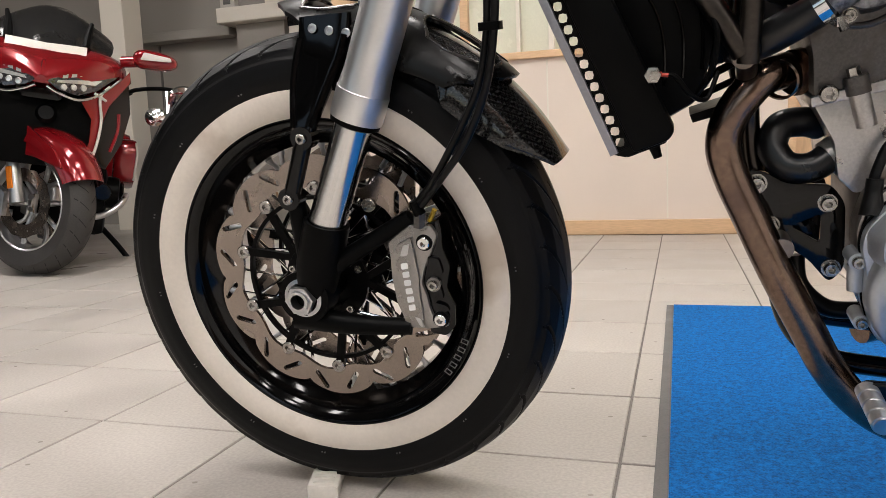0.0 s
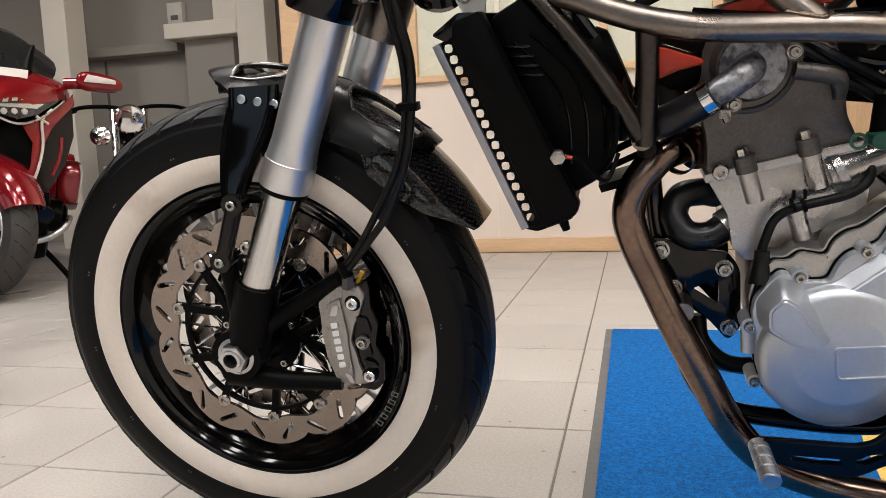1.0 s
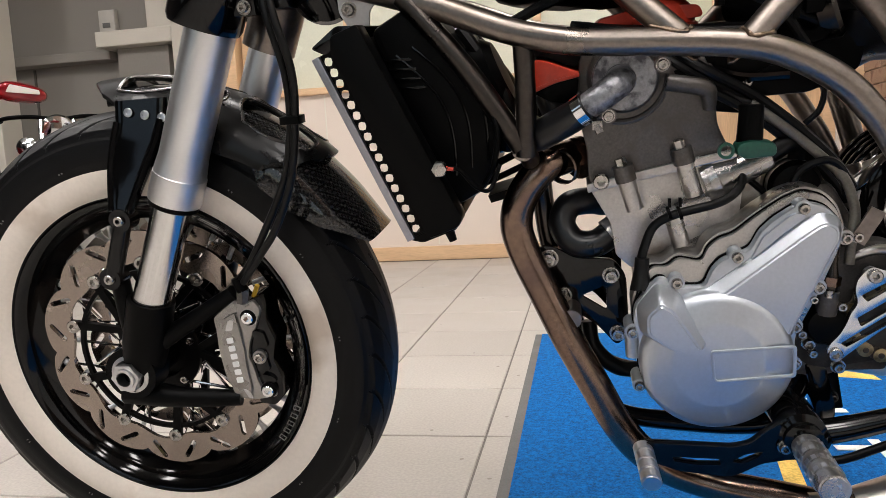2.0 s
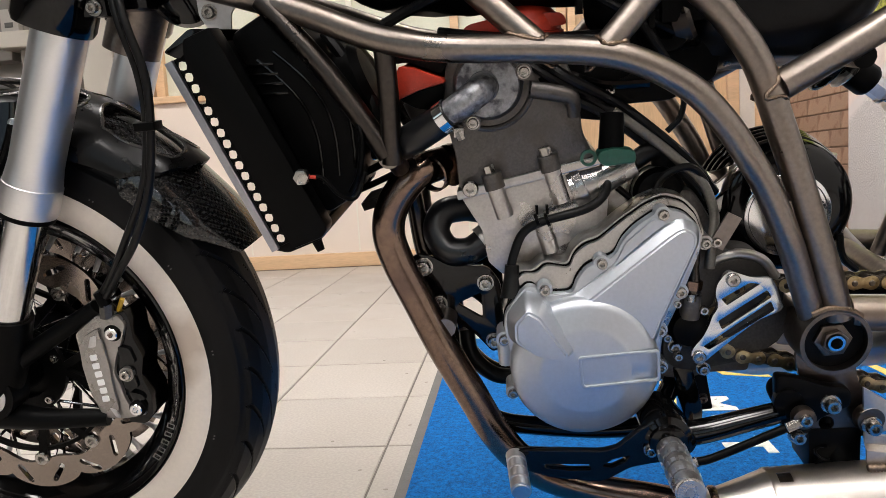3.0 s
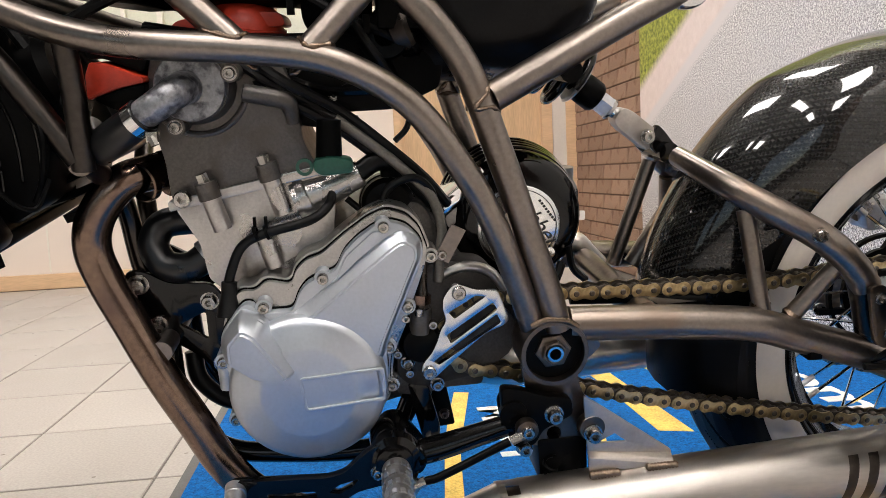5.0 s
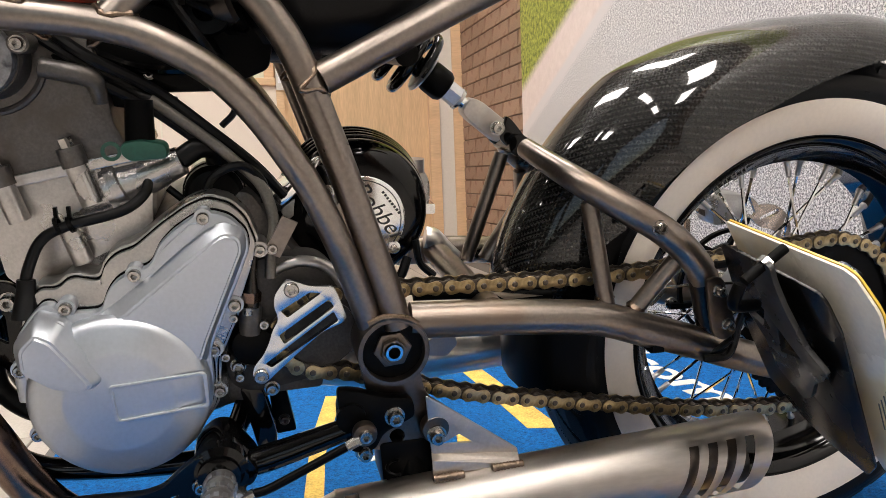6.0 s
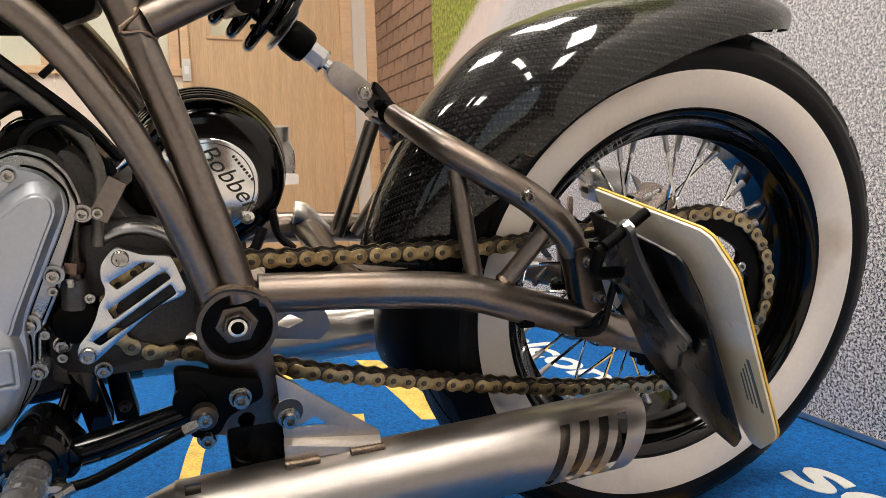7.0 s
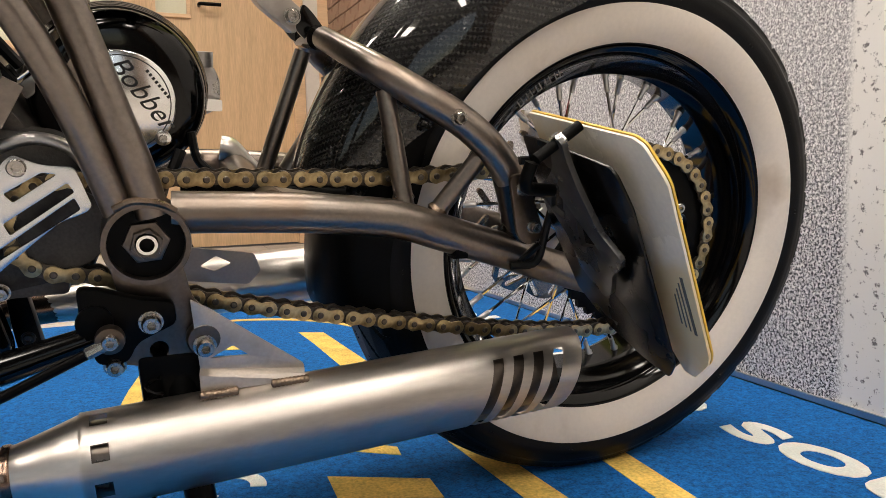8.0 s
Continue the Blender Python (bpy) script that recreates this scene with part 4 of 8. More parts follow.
BRACE_R, BRACE_HALF, BRACE_DROP = 0.3300, 0.0685, 0.066
side_edge = [(95.5, 0.0), (95, 0.022), (91.5, 0.046), (86, 0.062), (75, 0.067), (62, 0.0675), (52, 0.066), (46.5, 0.054), (44, 0.032), (43.2, 0.012), (43, 0.0)]
brace_outline = rounded(side_edge + [(a, -v) for a, v in side_edge[-2:0:-1]], 0.004, 3)
openings = []
for a0, a1, v0, v1, slant in ((88, 77, -0.044, -0.004, 0.0), (71.5, 66.5, -0.045, -0.006, 1.0), (63, 46.8, -0.047, -0.003, 2.5)):
    shape = [(a0 - slant, v0), ((a0 + a1) / 2, v0 - 0.002), (a1 + slant * 0.4, v0 + 0.010), (a1, (v0 + v1) / 2), (a1 + 1.0, v1 - 0.004), ((a0 + a1) / 2, v1), (a0, v1 - 0.002), (a0 + 0.4, (v0 + v1) / 2)]
    loop_ = [(p.x, p.y) for p in spline([(a, v * 100, 0) for a, v in shape] + [(shape[0][0], shape[0][1] * 100, 0)], 4)[:-1]]
    openings.append([(a, v / 100) for a, v in loop_])
    openings.append([(a, -v / 100) for a, v in reversed(loop_)])
brace_black = mat("worn_black_brace", (0.002, 0.002, 0.002), 0.30, 0.0, 0.3, 30, 300, coat=0.06, spec=0.22)
frame_b = part("fender_brace", bent(brace_outline, openings, BRACE_R, BRACE_HALF, BRACE_DROP, 0.005), brace_black, fender, "gloss black fender brace with rounded cut-outs")
for loop_ in openings:
    pts = []
    for a, v in loop_:
        rr = BRACE_R + 0.0046 - BRACE_DROP * (math.asin(min(abs(v) / BRACE_HALF, 1)) / (math.pi / 2)) ** 2.0
        pts.append((FEN[0] + rr * math.cos(radians(a)), v, FEN[1] + rr * math.sin(radians(a))))
    part("cutout_rim", tube(pts + [pts[0]], 0.0020, 8, 2, caps=False), mat("grey_metal_rim", (0.10, 0.095, 0.09), 0.25, 0.8, 0.2, 30) if "grey_metal_rim" not in bpy.data.materials else bpy.data.materials["grey_metal_rim"], frame_b, "bright rim of the brace cut-out")
# pale metal piece stands for the reflection on the carbon's front edge
part("fender_tip", shell(FEN[0], FEN[1], 0.331, 0.030, 94, 91.6, 6, 0.016, 0.004, edge=lambda q: 0.7 + 0.3 * q), CAST_LIGHT, fender, "front edge of the fender with its reflection as a pale piece")


def loft(stations, n=20, power=0.45):
    """Rounded-rectangle sections: (centre, half width along x, half depth along y)."""
    bm = bmesh.new()
    rows = []
    for (x, y, z), hw, hd in stations:
        row = []
        for k in range(n):
            a = 2 * math.pi * k / n
            cx, sy = math.cos(a), math.sin(a)
            row.append(bm.verts.new((x + hw * math.copysign(abs(cx) ** power, cx), y + hd * math.copysign(abs(sy) ** power, sy), z)))
        rows.append(row)
    for a, b in zip(rows, rows[1:]):
        for k in range(n):
            bm.faces.new((a[k], a[(k + 1) % n], b[(k + 1) % n], b[k]))
    bm.faces.new(rows[0])
    bm.faces.new(rows[-1])
    return bm


for sg in (-1, 1):
    S_ = lambda pts: [((x, v * -sg, w), hw, hd) for (x, v, w), hw, hd in pts]
    stations = S_([((-0.833, -0.060, 0.620), 0.031, 0.004), ((-0.835, -0.062, 0.597), 0.031, 0.007), ((-0.842, -0.068, 0.574), 0.030, 0.008), ((-0.850, -0.078, 0.546), 0.024, 0.009), ((-0.855, -0.088, 0.520), 0.017, 0.009), ((-0.858, -0.094, 0.503), 0.012, 0.009), ((-0.859, -0.097, 0.492), 0.010, 0.009)])
    stay = part("fender_stay", loft(stations), BLACK_GLOSS, bike, "gloss black fender stay")
    for e in (-1, 1):
        part("stay_rib", tube([(x + e * hw * 0.86, v + sg * 0.006, w) for (x, v, w), hw, hd in stations[1:-1]], 0.0045, 8, 5), BLACK_GLOSS, stay)
    vv = 0.076 * sg
    E0, E1 = (-0.859, 0.4925), (-0.886, 0.425)
    part("stay_link", tube([(E0[0], vv + 0.022 * sg, E0[1]), (E1[0], vv + 0.022 * sg, E1[1])], 0.010, 12, 1), BLACK_GLOSS, stay)
    for e in (E0, E1):
        part("stay_eye", tube([(e[0], vv + 0.010 * sg, e[1]), (e[0], vv + 0.030 * sg, e[1])], 0.0130, 18, 1), BLACK_GLOSS, stay)
    part("stay_leg", tube([(E1[0], vv + 0.012 * sg, E1[1]), (-0.884, vv + 0.012 * sg, 0.36), (-0.880, vv + 0.010 * sg, 0.335)], 0.011, 12), BLACK_SATIN, stay)
    if sg < 0:
        for e in (E0, E1):
            bolt((e[0], vv - 0.030, e[1]), 0.0058, stay, ZINC, 0.004, washer=False)
        for k in range(3):
            bolt((-0.8460 + 0.0195 * k, -0.0685, 0.6066 - 0.0040 * k), 0.0052, stay, SATIN_ALU, 0.0016, (0, -1, 0.25), "rivet", False)

# brake hoses
h1 = part("brake_hose", tube([(-0.655, -0.100, 0.78), (-0.639, -0.128, 0.698), (-0.627, -0.130, 0.640), (-0.630, -0.130, 0.591), (-0.643, -0.128, 0.534), (-0.670, -0.120, 0.482), (-0.702, -0.105, 0.445), (-0.735, -0.085, 0.410)], 0.0041, 10), RUBBER, bike, "black braided brake hose")
part("brake_hose", tube([(-0.665, -0.090, 0.78), (-0.650, -0.118, 0.699), (-0.638, -0.120, 0.640), (-0.639, -0.120, 0.590), (-0.654, -0.118, 0.533), (-0.690, -0.108, 0.474), (-0.718, -0.096, 0.436), (-0.742, -0.080, 0.412)], 0.0041, 10), RUBBER, bike, "black braided brake hose")
for p in ((-0.634, -0.125, 0.592),):
    part("hose_clip", box((p[0] - 0.010, p[1] - 0.011, p[2] - 0.004), (p[0] + 0.010, p[1] + 0.009, p[2] + 0.004), 0.0015), BLACK_PLASTIC, h1)

# -- frame of bare steel tube --
def saddle(base, d, r, p0, e, R):
    """The seam round a tube (base, d, r) where it comes out of another tube (p0, e, R)."""
    u = d.orthogonal().normalized()
    w = d.cross(u)
    seam = []
    for k in range(25):
        a = 2 * math.pi * k / 24
        t = 0.045
        while t > -0.02:
            q = base + d * t + (u * math.cos(a) + w * math.sin(a)) * r
            if ((q - p0) - e * (q - p0).dot(e)).length <= R:
                break
            t -= 0.0005
        seam.append(q)
    return seam


RAIL = [(-0.66, -0.045, 0.735), (-0.595, -0.070, 0.720), (-0.519, -0.090, 0.697), (-0.476, -0.101, 0.682), (-0.424, -0.117, 0.661), (-0.386, -0.130, 0.650), (-0.345, -0.138, 0.643), (-0.266, -0.140, 0.637), (-0.215, -0.140, 0.631), (-0.178, -0.140, 0.620), (-0.137, -0.140, 0.596), (-0.108, -0.140, 0.566), (-0.083, -0.139, 0.529), (-0.066, -0.137, 0.500), (-0.046, -0.135, 0.455), (-0.031, -0.131, 0.414), (-0.018, -0.128, 0.376)]
STRUT = [(-0.235, -0.105, 0.758), (-0.17, -0.110, 0.717), (-0.126, -0.112, 0.679), (-0.098, -0.116, 0.648), (-0.075, -0.120, 0.612), (-0.053, -0.124, 0.553), (-0.036, -0.126, 0.505), (-0.020, -0.128, 0.457), (-0.004, -0.130, 0.410), (0.006, -0.130, 0.373)]
TUBE_R = 0.0122
for sg in (-1, 1):
    mir = lambda pts: [(x, -v if sg > 0 else v, w) for x, v, w in pts]
    fr = part("main_rail", tube(mir(RAIL), TUBE_R, 20, 6), RAW, bike, "bare brushed steel main frame rail")
    part("seat_strut", tube(mir(STRUT), TUBE_R + 0.0010, 20, 6), RAW, bike, "bare brushed steel frame strut")
    part("subframe_tube", tube(mir([(-0.055, -0.120, 0.590), (0.005, -0.110, 0.620), (0.055, -0.100, 0.645), (0.093, -0.092, 0.663), (0.130, -0.085, 0.680)]), 0.0138, 20, 6), RAW, bike, "bare brushed steel subframe tube")
    part("tube_end_ring", lathe([(0.010, -0.006), (0.021, -0.006), (0.023, -0.003), (0.023, 0.003), (0.021, 0.006), (0.010, 0.006)], mir([(0.134, -0.085, 0.683)])[0], (0.25, -sg * -1 * 0.9, 0.1), 28), ALU, bike, "machined end ring")
    part("brace_tube", tube(mir([(-0.266, -0.138, 0.640), (-0.375, -0.100, 0.742)]), 0.0120, 16, 1), RAW, bike, "bare steel brace tube")
    part("brace_tube", tube(mir([(-0.209, -0.138, 0.634), (-0.110, -0.100, 0.737)]), 0.0120, 16, 1), RAW, bike, "bare steel brace tube")
    # these inner tubes carry their shade in a darker steel colour
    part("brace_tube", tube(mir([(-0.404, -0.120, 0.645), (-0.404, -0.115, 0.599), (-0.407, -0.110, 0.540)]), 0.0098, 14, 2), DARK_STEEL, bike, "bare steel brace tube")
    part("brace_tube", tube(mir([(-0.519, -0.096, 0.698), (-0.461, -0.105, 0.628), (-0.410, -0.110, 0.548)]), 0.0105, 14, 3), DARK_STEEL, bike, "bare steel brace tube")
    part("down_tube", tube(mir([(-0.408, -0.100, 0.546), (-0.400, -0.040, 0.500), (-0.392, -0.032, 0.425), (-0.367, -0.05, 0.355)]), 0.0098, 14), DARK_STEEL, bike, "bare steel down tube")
    # weld beads where a tube meets another
    for base, d, r, p0, e, R in (((-0.266, -0.138, 0.640), (-0.109, 0.038, 0.102), 0.0120, (-0.266, -0.140, 0.637), (1, 0, -0.10), 0.0122), ((-0.209, -0.138, 0.634), (0.099, 0.038, 0.103), 0.0120, (-0.215, -0.140, 0.631), (1, 0, -0.20), 0.0122), ((-0.055, -0.120, 0.590), (0.060, 0.010, 0.030), 0.0138, (-0.0655, -0.122, 0.585), (0.022, -0.004, -0.059), 0.0132)):
        base, d, p0, e = (Vector(q) for q in (base, d, p0, e))
        bead = saddle(base, d.normalized(), r, p0, e.normalized(), R)
        part("weld", tube(mir([tuple(q) for q in bead]), [0.0021 + 0.0008 * math.sin(2.4 * k) for k in range(len(bead))], 8, 2, caps=False), WELD, fr, "browned weld bead")
    # gap filler between rail and strut
    part("gusset", plate([(-0.052, 0.475), (-0.036, 0.50), (-0.018, 0.44), (-0.004, 0.395), (-0.018, 0.392), (-0.034, 0.43)], -0.131 if sg < 0 else 0.127, -0.127 if sg < 0 else 0.131), RAW, fr, "", False)
    # pivot ring and nut
    v = 0.124 * sg
    ring = part("pivot_ring", lathe([(0.0285, -0.020), (0.0325, -0.020), (0.0330, -0.017), (0.0330, 0.022), (0.0285, 0.022)], (0.0, v, 0.3525), (0, 1, 0), 48, closed=True), HANGER_STEEL, bike, "bare steel swingarm pivot ring")
    part("pivot_back", lathe([(0, 0.010 * sg), (0.0286, 0.010 * sg), (0.0286, 0.006 * sg), (0, 0.006 * sg)], (0.0, v, 0.3525), (0, 1, 0), 32), BLACK_SATIN, ring, "dark pivot recess")
    hexa = [(0.0122 * math.cos(k * math.pi / 3 + 0.3), 0.3525 + 0.0122 * math.sin(k * math.pi / 3 + 0.3)) for k in range(6)]
    hexo = [(0.0178 * math.cos(k * math.pi / 3 + 0.1), 0.3525 + 0.0178 * math.sin(k * math.pi / 3 + 0.1)) for k in range(6)]
    part("pivot_washer", plate(hexo, v + sg * 0.0140, v + sg * 0.0070, [list(reversed(circle(0, 0.3525, 0.0085, 20)))], 0.002), HANGER_STEEL, ring, "worn six-sided lock nut")
    part("pivot_nut", plate(hexa, v + sg * 0.0195, v + sg * 0.0070, [list(reversed(circle(0, 0.3525, 0.0085, 20)))], 0.0015), HANGER_STEEL, ring, "worn brown pivot nut")
    part("pivot_shaft", lathe([(0.0055, 0), (0.0055, 0.0215 * sg), (0.0078, 0.0215 * sg), (0.0078, 0)], (0.0, v, 0.3525), (0, 1, 0), 24), CHROME, ring, "bright hollow pivot shaft")
    part("weld", tube(mir([(-0.022, -0.141, 0.380), (-0.008, -0.142, 0.386), (0.010, -0.142, 0.384), (0.022, -0.141, 0.377)]), 0.0032, 8, 6), WELD, ring, "browned weld bead")
    # lower hanger plate
    hang = part("hanger_plate", plate(rounded([(-0.030, 0.339), (0.026, 0.334), (0.034, 0.296), (0.058, 0.280), (0.060, 0.257), (0.043, 0.240), (0.005, 0.241), (-0.035, 0.250), (-0.02, 0.295)], 0.012), v - sg * 0.006, v - sg * 0.001, [list(reversed(circle(0.006, 0.257, 0.0075, 16)))], 0.001), HANGER_STEEL, bike, "bare steel footrest hanger plate")
    if sg < 0:
        for p, r in (((0.000, -0.142, 0.289), 0.0088), ((0.040, -0.141, 0.264), 0.0088), ((-0.031, -0.138, 0.278), 0.0100), ((-0.028, -0.138, 0.254), 0.0082)):
            bolt(p, r, hang, ZINC, 0.010)
for x, w in ((-0.41, 0.545), (-0.02, 0.36), (0.02, 0.61), (-0.37, 0.36), (-0.30, 0.69)):
    part("cross_tube", tube([(x, -0.11 if w > 0.5 else -0.09, w), (x, 0.11 if w > 0.5 else 0.09, w)], 0.0105, 14, 1), RAW if w < 0.6 else BLACK_SATIN, bike, "frame cross tube")


# -- radiator with grille, end tank, fan shroud --
def rad_xy(a, b):
    """Along the core (a: 0 at the top, 1 at the bottom) and b metres back from its front."""
    top, bot = Vector((-0.5985, 0.650)), Vector((-0.5221, 0.466))
    d = (bot - top).normalized()
    n = Vector((-d.y, d.x))
    p = top + (bot - top) * a + n * b
    return (p.x, p.y)


core = part("radiator", plate([rad_xy(0.02, 0.022), rad_xy(0.02, 0.046), rad_xy(0.98, 0.046), rad_xy(0.98, 0.022)], -0.125, 0.125), BLACK_SATIN, bike, "black radiator with a honeycomb stone guard")
for sg in (-1, 1):
    v0, v1 = (-0.146, -0.118) if sg < 0 else (0.118, 0.146)
    part("end_tank", plate(rounded([rad_xy(-0.045, 0.024), rad_xy(-0.035, 0.052), rad_xy(1.0, 0.058), rad_xy(1.03, 0.050), rad_xy(1.02, 0.0175), rad_xy(0.02, 0.0170)], 0.004), v0, v1, bevel=0.003), BLACK_SATIN, core, "black radiator end tank")
    part("front_strip", plate([rad_xy(0.01, -0.0030), rad_xy(0.01, 0.0048), rad_xy(0.99, 0.0048), rad_xy(0.99, -0.0030)], v0 + 0.002, v0 + 0.010 if sg < 0 else v1 - 0.002, bevel=0.001), STRIP, core, "satin aluminium edge strip")
part("top_cap", plate(rounded([rad_xy(-0.04, 0.0), rad_xy(-0.075, 0.032), rad_xy(-0.03, 0.050), rad_xy(0.02, 0.01)], 0.004), -0.14, 0.14, bevel=0.002), BLACK_GLOSS, core)
part("bottom_cap", plate(rounded([rad_xy(0.985, -0.002), rad_xy(1.03, 0.010), rad_xy(1.04, 0.048), rad_xy(0.98, 0.05)], 0.004), -0.14, 0.14, bevel=0.002), BLACK_SATIN, core)
# honeycomb guard: a perforated side strip between the edge strip and the tank
holes, nh = [], 17
for k in range(nh):
    a = 0.05 + 0.90 * k / (nh - 1)
    cx, cz = rad_xy(a, 0.0095)
    holes.append([(cx + 0.0041 * math.cos(j * math.pi / 4 - 0.785) * (1.0 if j % 2 else 1.14), cz + 0.0041 * math.sin(j * math.pi / 4 - 0.785) * (1.0 if j % 2 else 1.14)) for j in range(8)])
part("stone_guard", plate([rad_xy(0.01, 0.0030), rad_xy(0.01, 0.0190), rad_xy(0.985, 0.0190), rad_xy(0.985, 0.0030)], -0.1385, -0.1370, holes), BLACK_SATIN, core, "perforated stone guard edge", False)
bm = bmesh.new()
pitch = 0.0135
for k in range(3, 20):
    v = -0.130 + pitch * k
    for j in range(17):
        a = 0.03 + 0.058 * j
        cx, cz = rad_xy(a, 0.001)
        ring = [(v + (pitch / 2 if j % 2 else 0) + 0.0068 * math.cos(i * math.pi / 3 + math.pi / 6), 0.0068 * math.sin(i * math.pi / 3 + math.pi / 6)) for i in range(6)]
        inn = [(v + (pitch / 2 if j % 2 else 0) + 0.0061 * math.cos(i * math.pi / 3 + math.pi / 6), 0.0061 * math.sin(i * math.pi / 3 + math.pi / 6)) for i in range(6)]
        top, bot = Vector((-0.5985, 0.650)), Vector((-0.5221, 0.466))
        d = (bot - top).normalized()
        ov = [bm.verts.new((cx + d.x * s, y, cz + d.y * s)) for y, s in ring]
        iv = [bm.verts.new((cx + d.x * s, y, cz + d.y * s)) for y, s in inn]
        for i in range(6):
            bm.faces.new((ov[i], ov[(i + 1) % 6], iv[(i + 1) % 6], iv[i]))
part("guard_mesh", bm, SATIN_ALU, core, "honeycomb guard", False)["kind"] = "stuff"
shroud = part("fan_shroud", plate(rounded([rad_xy(0.0, 0.048), rad_xy(-0.02, 0.095), rad_xy(0.20, 0.120), rad_xy(0.72, 0.120), rad_xy(0.95, 0.085), rad_xy(0.97, 0.048)], 0.01), -0.100, 0.100, bevel=0.008), BLACK_PLASTIC, bike, "ribbed black fan shroud")
part("fan_motor", lathe([(0.042, 0.0), (0.042, 0.018), (0.034, 0.026), (0, 0.026)], (rad_xy(0.48, 0.118)[0], -0.045, rad_xy(0.48, 0.118)[1]), (0.923, 0, 0.383), 28), BLACK_PLASTIC, shroud, "black fan motor")
for k in range(3):
    q = [rad_xy(0.16 + 0.66 * j / 8, 0.062 + 0.018 * k + 0.020 * math.sin(math.pi * j / 8)) for j in range(9)]
    part("shroud_lip", tube([(x, -0.0998, w) for x, w in q], 0.0018, 8, 3), BLACK_GLOSS, shroud)
for k in range(4):
    a = 0.18 + 0.05 * k
    p = rad_xy(a, 0.060)
    part("shroud_rib", box((p[0] - 0.016, -0.1020, p[1] - 0.0012), (p[0] + 0.016, -0.099, p[1] + 0.0012), 0.0005), BLACK_GLOSS, shroud)
for r, vv in ((0.075, -0.070), (0.060, -0.060)):
    c0 = rad_xy(0.5, 0.10)
    top, bot = Vector((-0.5985, 0.650)), Vector((-0.5221, 0.466))
    d = (bot - top).normalized()
    part("fan_ring", lathe([(r - 0.004, 0), (r, 0), (r, 0.018), (r - 0.004, 0.018)], (c0[0], 0, c0[1]), (-d.y, 0, d.x), 48), BLACK_GLOSS, shroud)
sensor = part("temperature_sensor", plate([(-0.487 + 0.0075 * math.cos(k * math.pi / 3), 0.538 + 0.0075 * math.sin(k * math.pi / 3)) for k in range(6)], -0.150, -0.138, bevel=0.0012), ZINC, core, "zinc hexagon sensor")
part("sensor_wire", tube([(-0.480, -0.143, 0.538), (-0.468, -0.142, 0.535), (-0.455, -0.138, 0.518), (-0.442, -0.13, 0.513), (-0.432, -0.12, 0.535)], 0.0022, 8), BLACK_PLASTIC, sensor)
part("sensor_plug", tube([(-0.481, -0.143, 0.538), (-0.474, -0.143, 0.537)], 0.0022, 8, 1), RED_PLASTIC, sensor, "red sensor plug")
part("drain", tube([(-0.492, -0.12, 0.485), (-0.484, -0.12, 0.460)], [0.007, 0.004], 10, 2), BLACK_PLASTIC, core)
brk = part("radiator_bracket", plate(rounded([(-0.592, 0.712), (-0.575, 0.712), (-0.545, 0.730), (-0.535, 0.715), (-0.56, 0.69), (-0.562, 0.672), (-0.582, 0.672), (-0.592, 0.69)], 0.004), -0.066, -0.062), SATIN_ALU, bike, "bare aluminium radiator bracket")
bolt((-0.581, -0.066, 0.692), 0.0075, brk, ZINC, 0.006)
part("horn", lathe([(0.006, 0.0), (0.034, 0.0), (0.036, 0.008), (0.030, 0.018), (0.010, 0.024), (0, 0.024)], (-0.618, -0.03, 0.715), (0.3, -0.9, -0.2), 28), BLACK_GLOSS, bike, "gloss black horn")
part("heat_shield_strip", plate([(-0.455, 0.488), (-0.405, 0.502), (-0.405, 0.492), (-0.452, 0.480)], -0.045, 0.02), BLACK_SATIN, bike, "thin dark shield strip", False)
for pts, r in (([(-0.48, -0.06, 0.505), (-0.45, -0.05, 0.520), (-0.415, -0.04, 0.535)], 0.004), ([(-0.482, -0.06, 0.498), (-0.45, -0.045, 0.505), (-0.41, -0.035, 0.520)], 0.0035), ([(-0.445, -0.105, 0.60), (-0.433, -0.118, 0.57), (-0.438, -0.12, 0.535), (-0.45, -0.11, 0.515)], 0.003)):
    part("wiring", tube(pts, r, 8, 4), BLACK_PLASTIC, bike, "black wiring by the radiator")

# -- engine --
mark = since()
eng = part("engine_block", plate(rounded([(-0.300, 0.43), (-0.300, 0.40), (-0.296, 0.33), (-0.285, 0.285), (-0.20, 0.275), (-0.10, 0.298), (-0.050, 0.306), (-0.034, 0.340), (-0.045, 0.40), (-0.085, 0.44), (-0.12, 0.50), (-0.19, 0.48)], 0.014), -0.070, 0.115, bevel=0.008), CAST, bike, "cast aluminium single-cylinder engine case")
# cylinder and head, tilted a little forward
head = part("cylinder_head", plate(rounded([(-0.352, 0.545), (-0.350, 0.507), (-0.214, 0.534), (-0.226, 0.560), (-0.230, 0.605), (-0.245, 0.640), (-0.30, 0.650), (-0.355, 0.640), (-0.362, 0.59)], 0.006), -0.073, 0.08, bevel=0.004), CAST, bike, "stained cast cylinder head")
part("gasket_flange", plate(rounded([(-0.352, 0.499), (-0.208, 0.528), (-0.210, 0.537), (-0.353, 0.508)], 0.002), -0.078, 0.085, bevel=0.0012), CAST_LIGHT, head)
barrel = part("cylinder", plate(rounded([(-0.349, 0.500), (-0.210, 0.529), (-0.200, 0.505), (-0.203, 0.47), (-0.23, 0.435), (-0.31, 0.415), (-0.325, 0.43), (-0.330, 0.465)], 0.004), -0.070, 0.08, bevel=0.003), CAST_LIGHT, bike, "pale cast cylinder barrel")
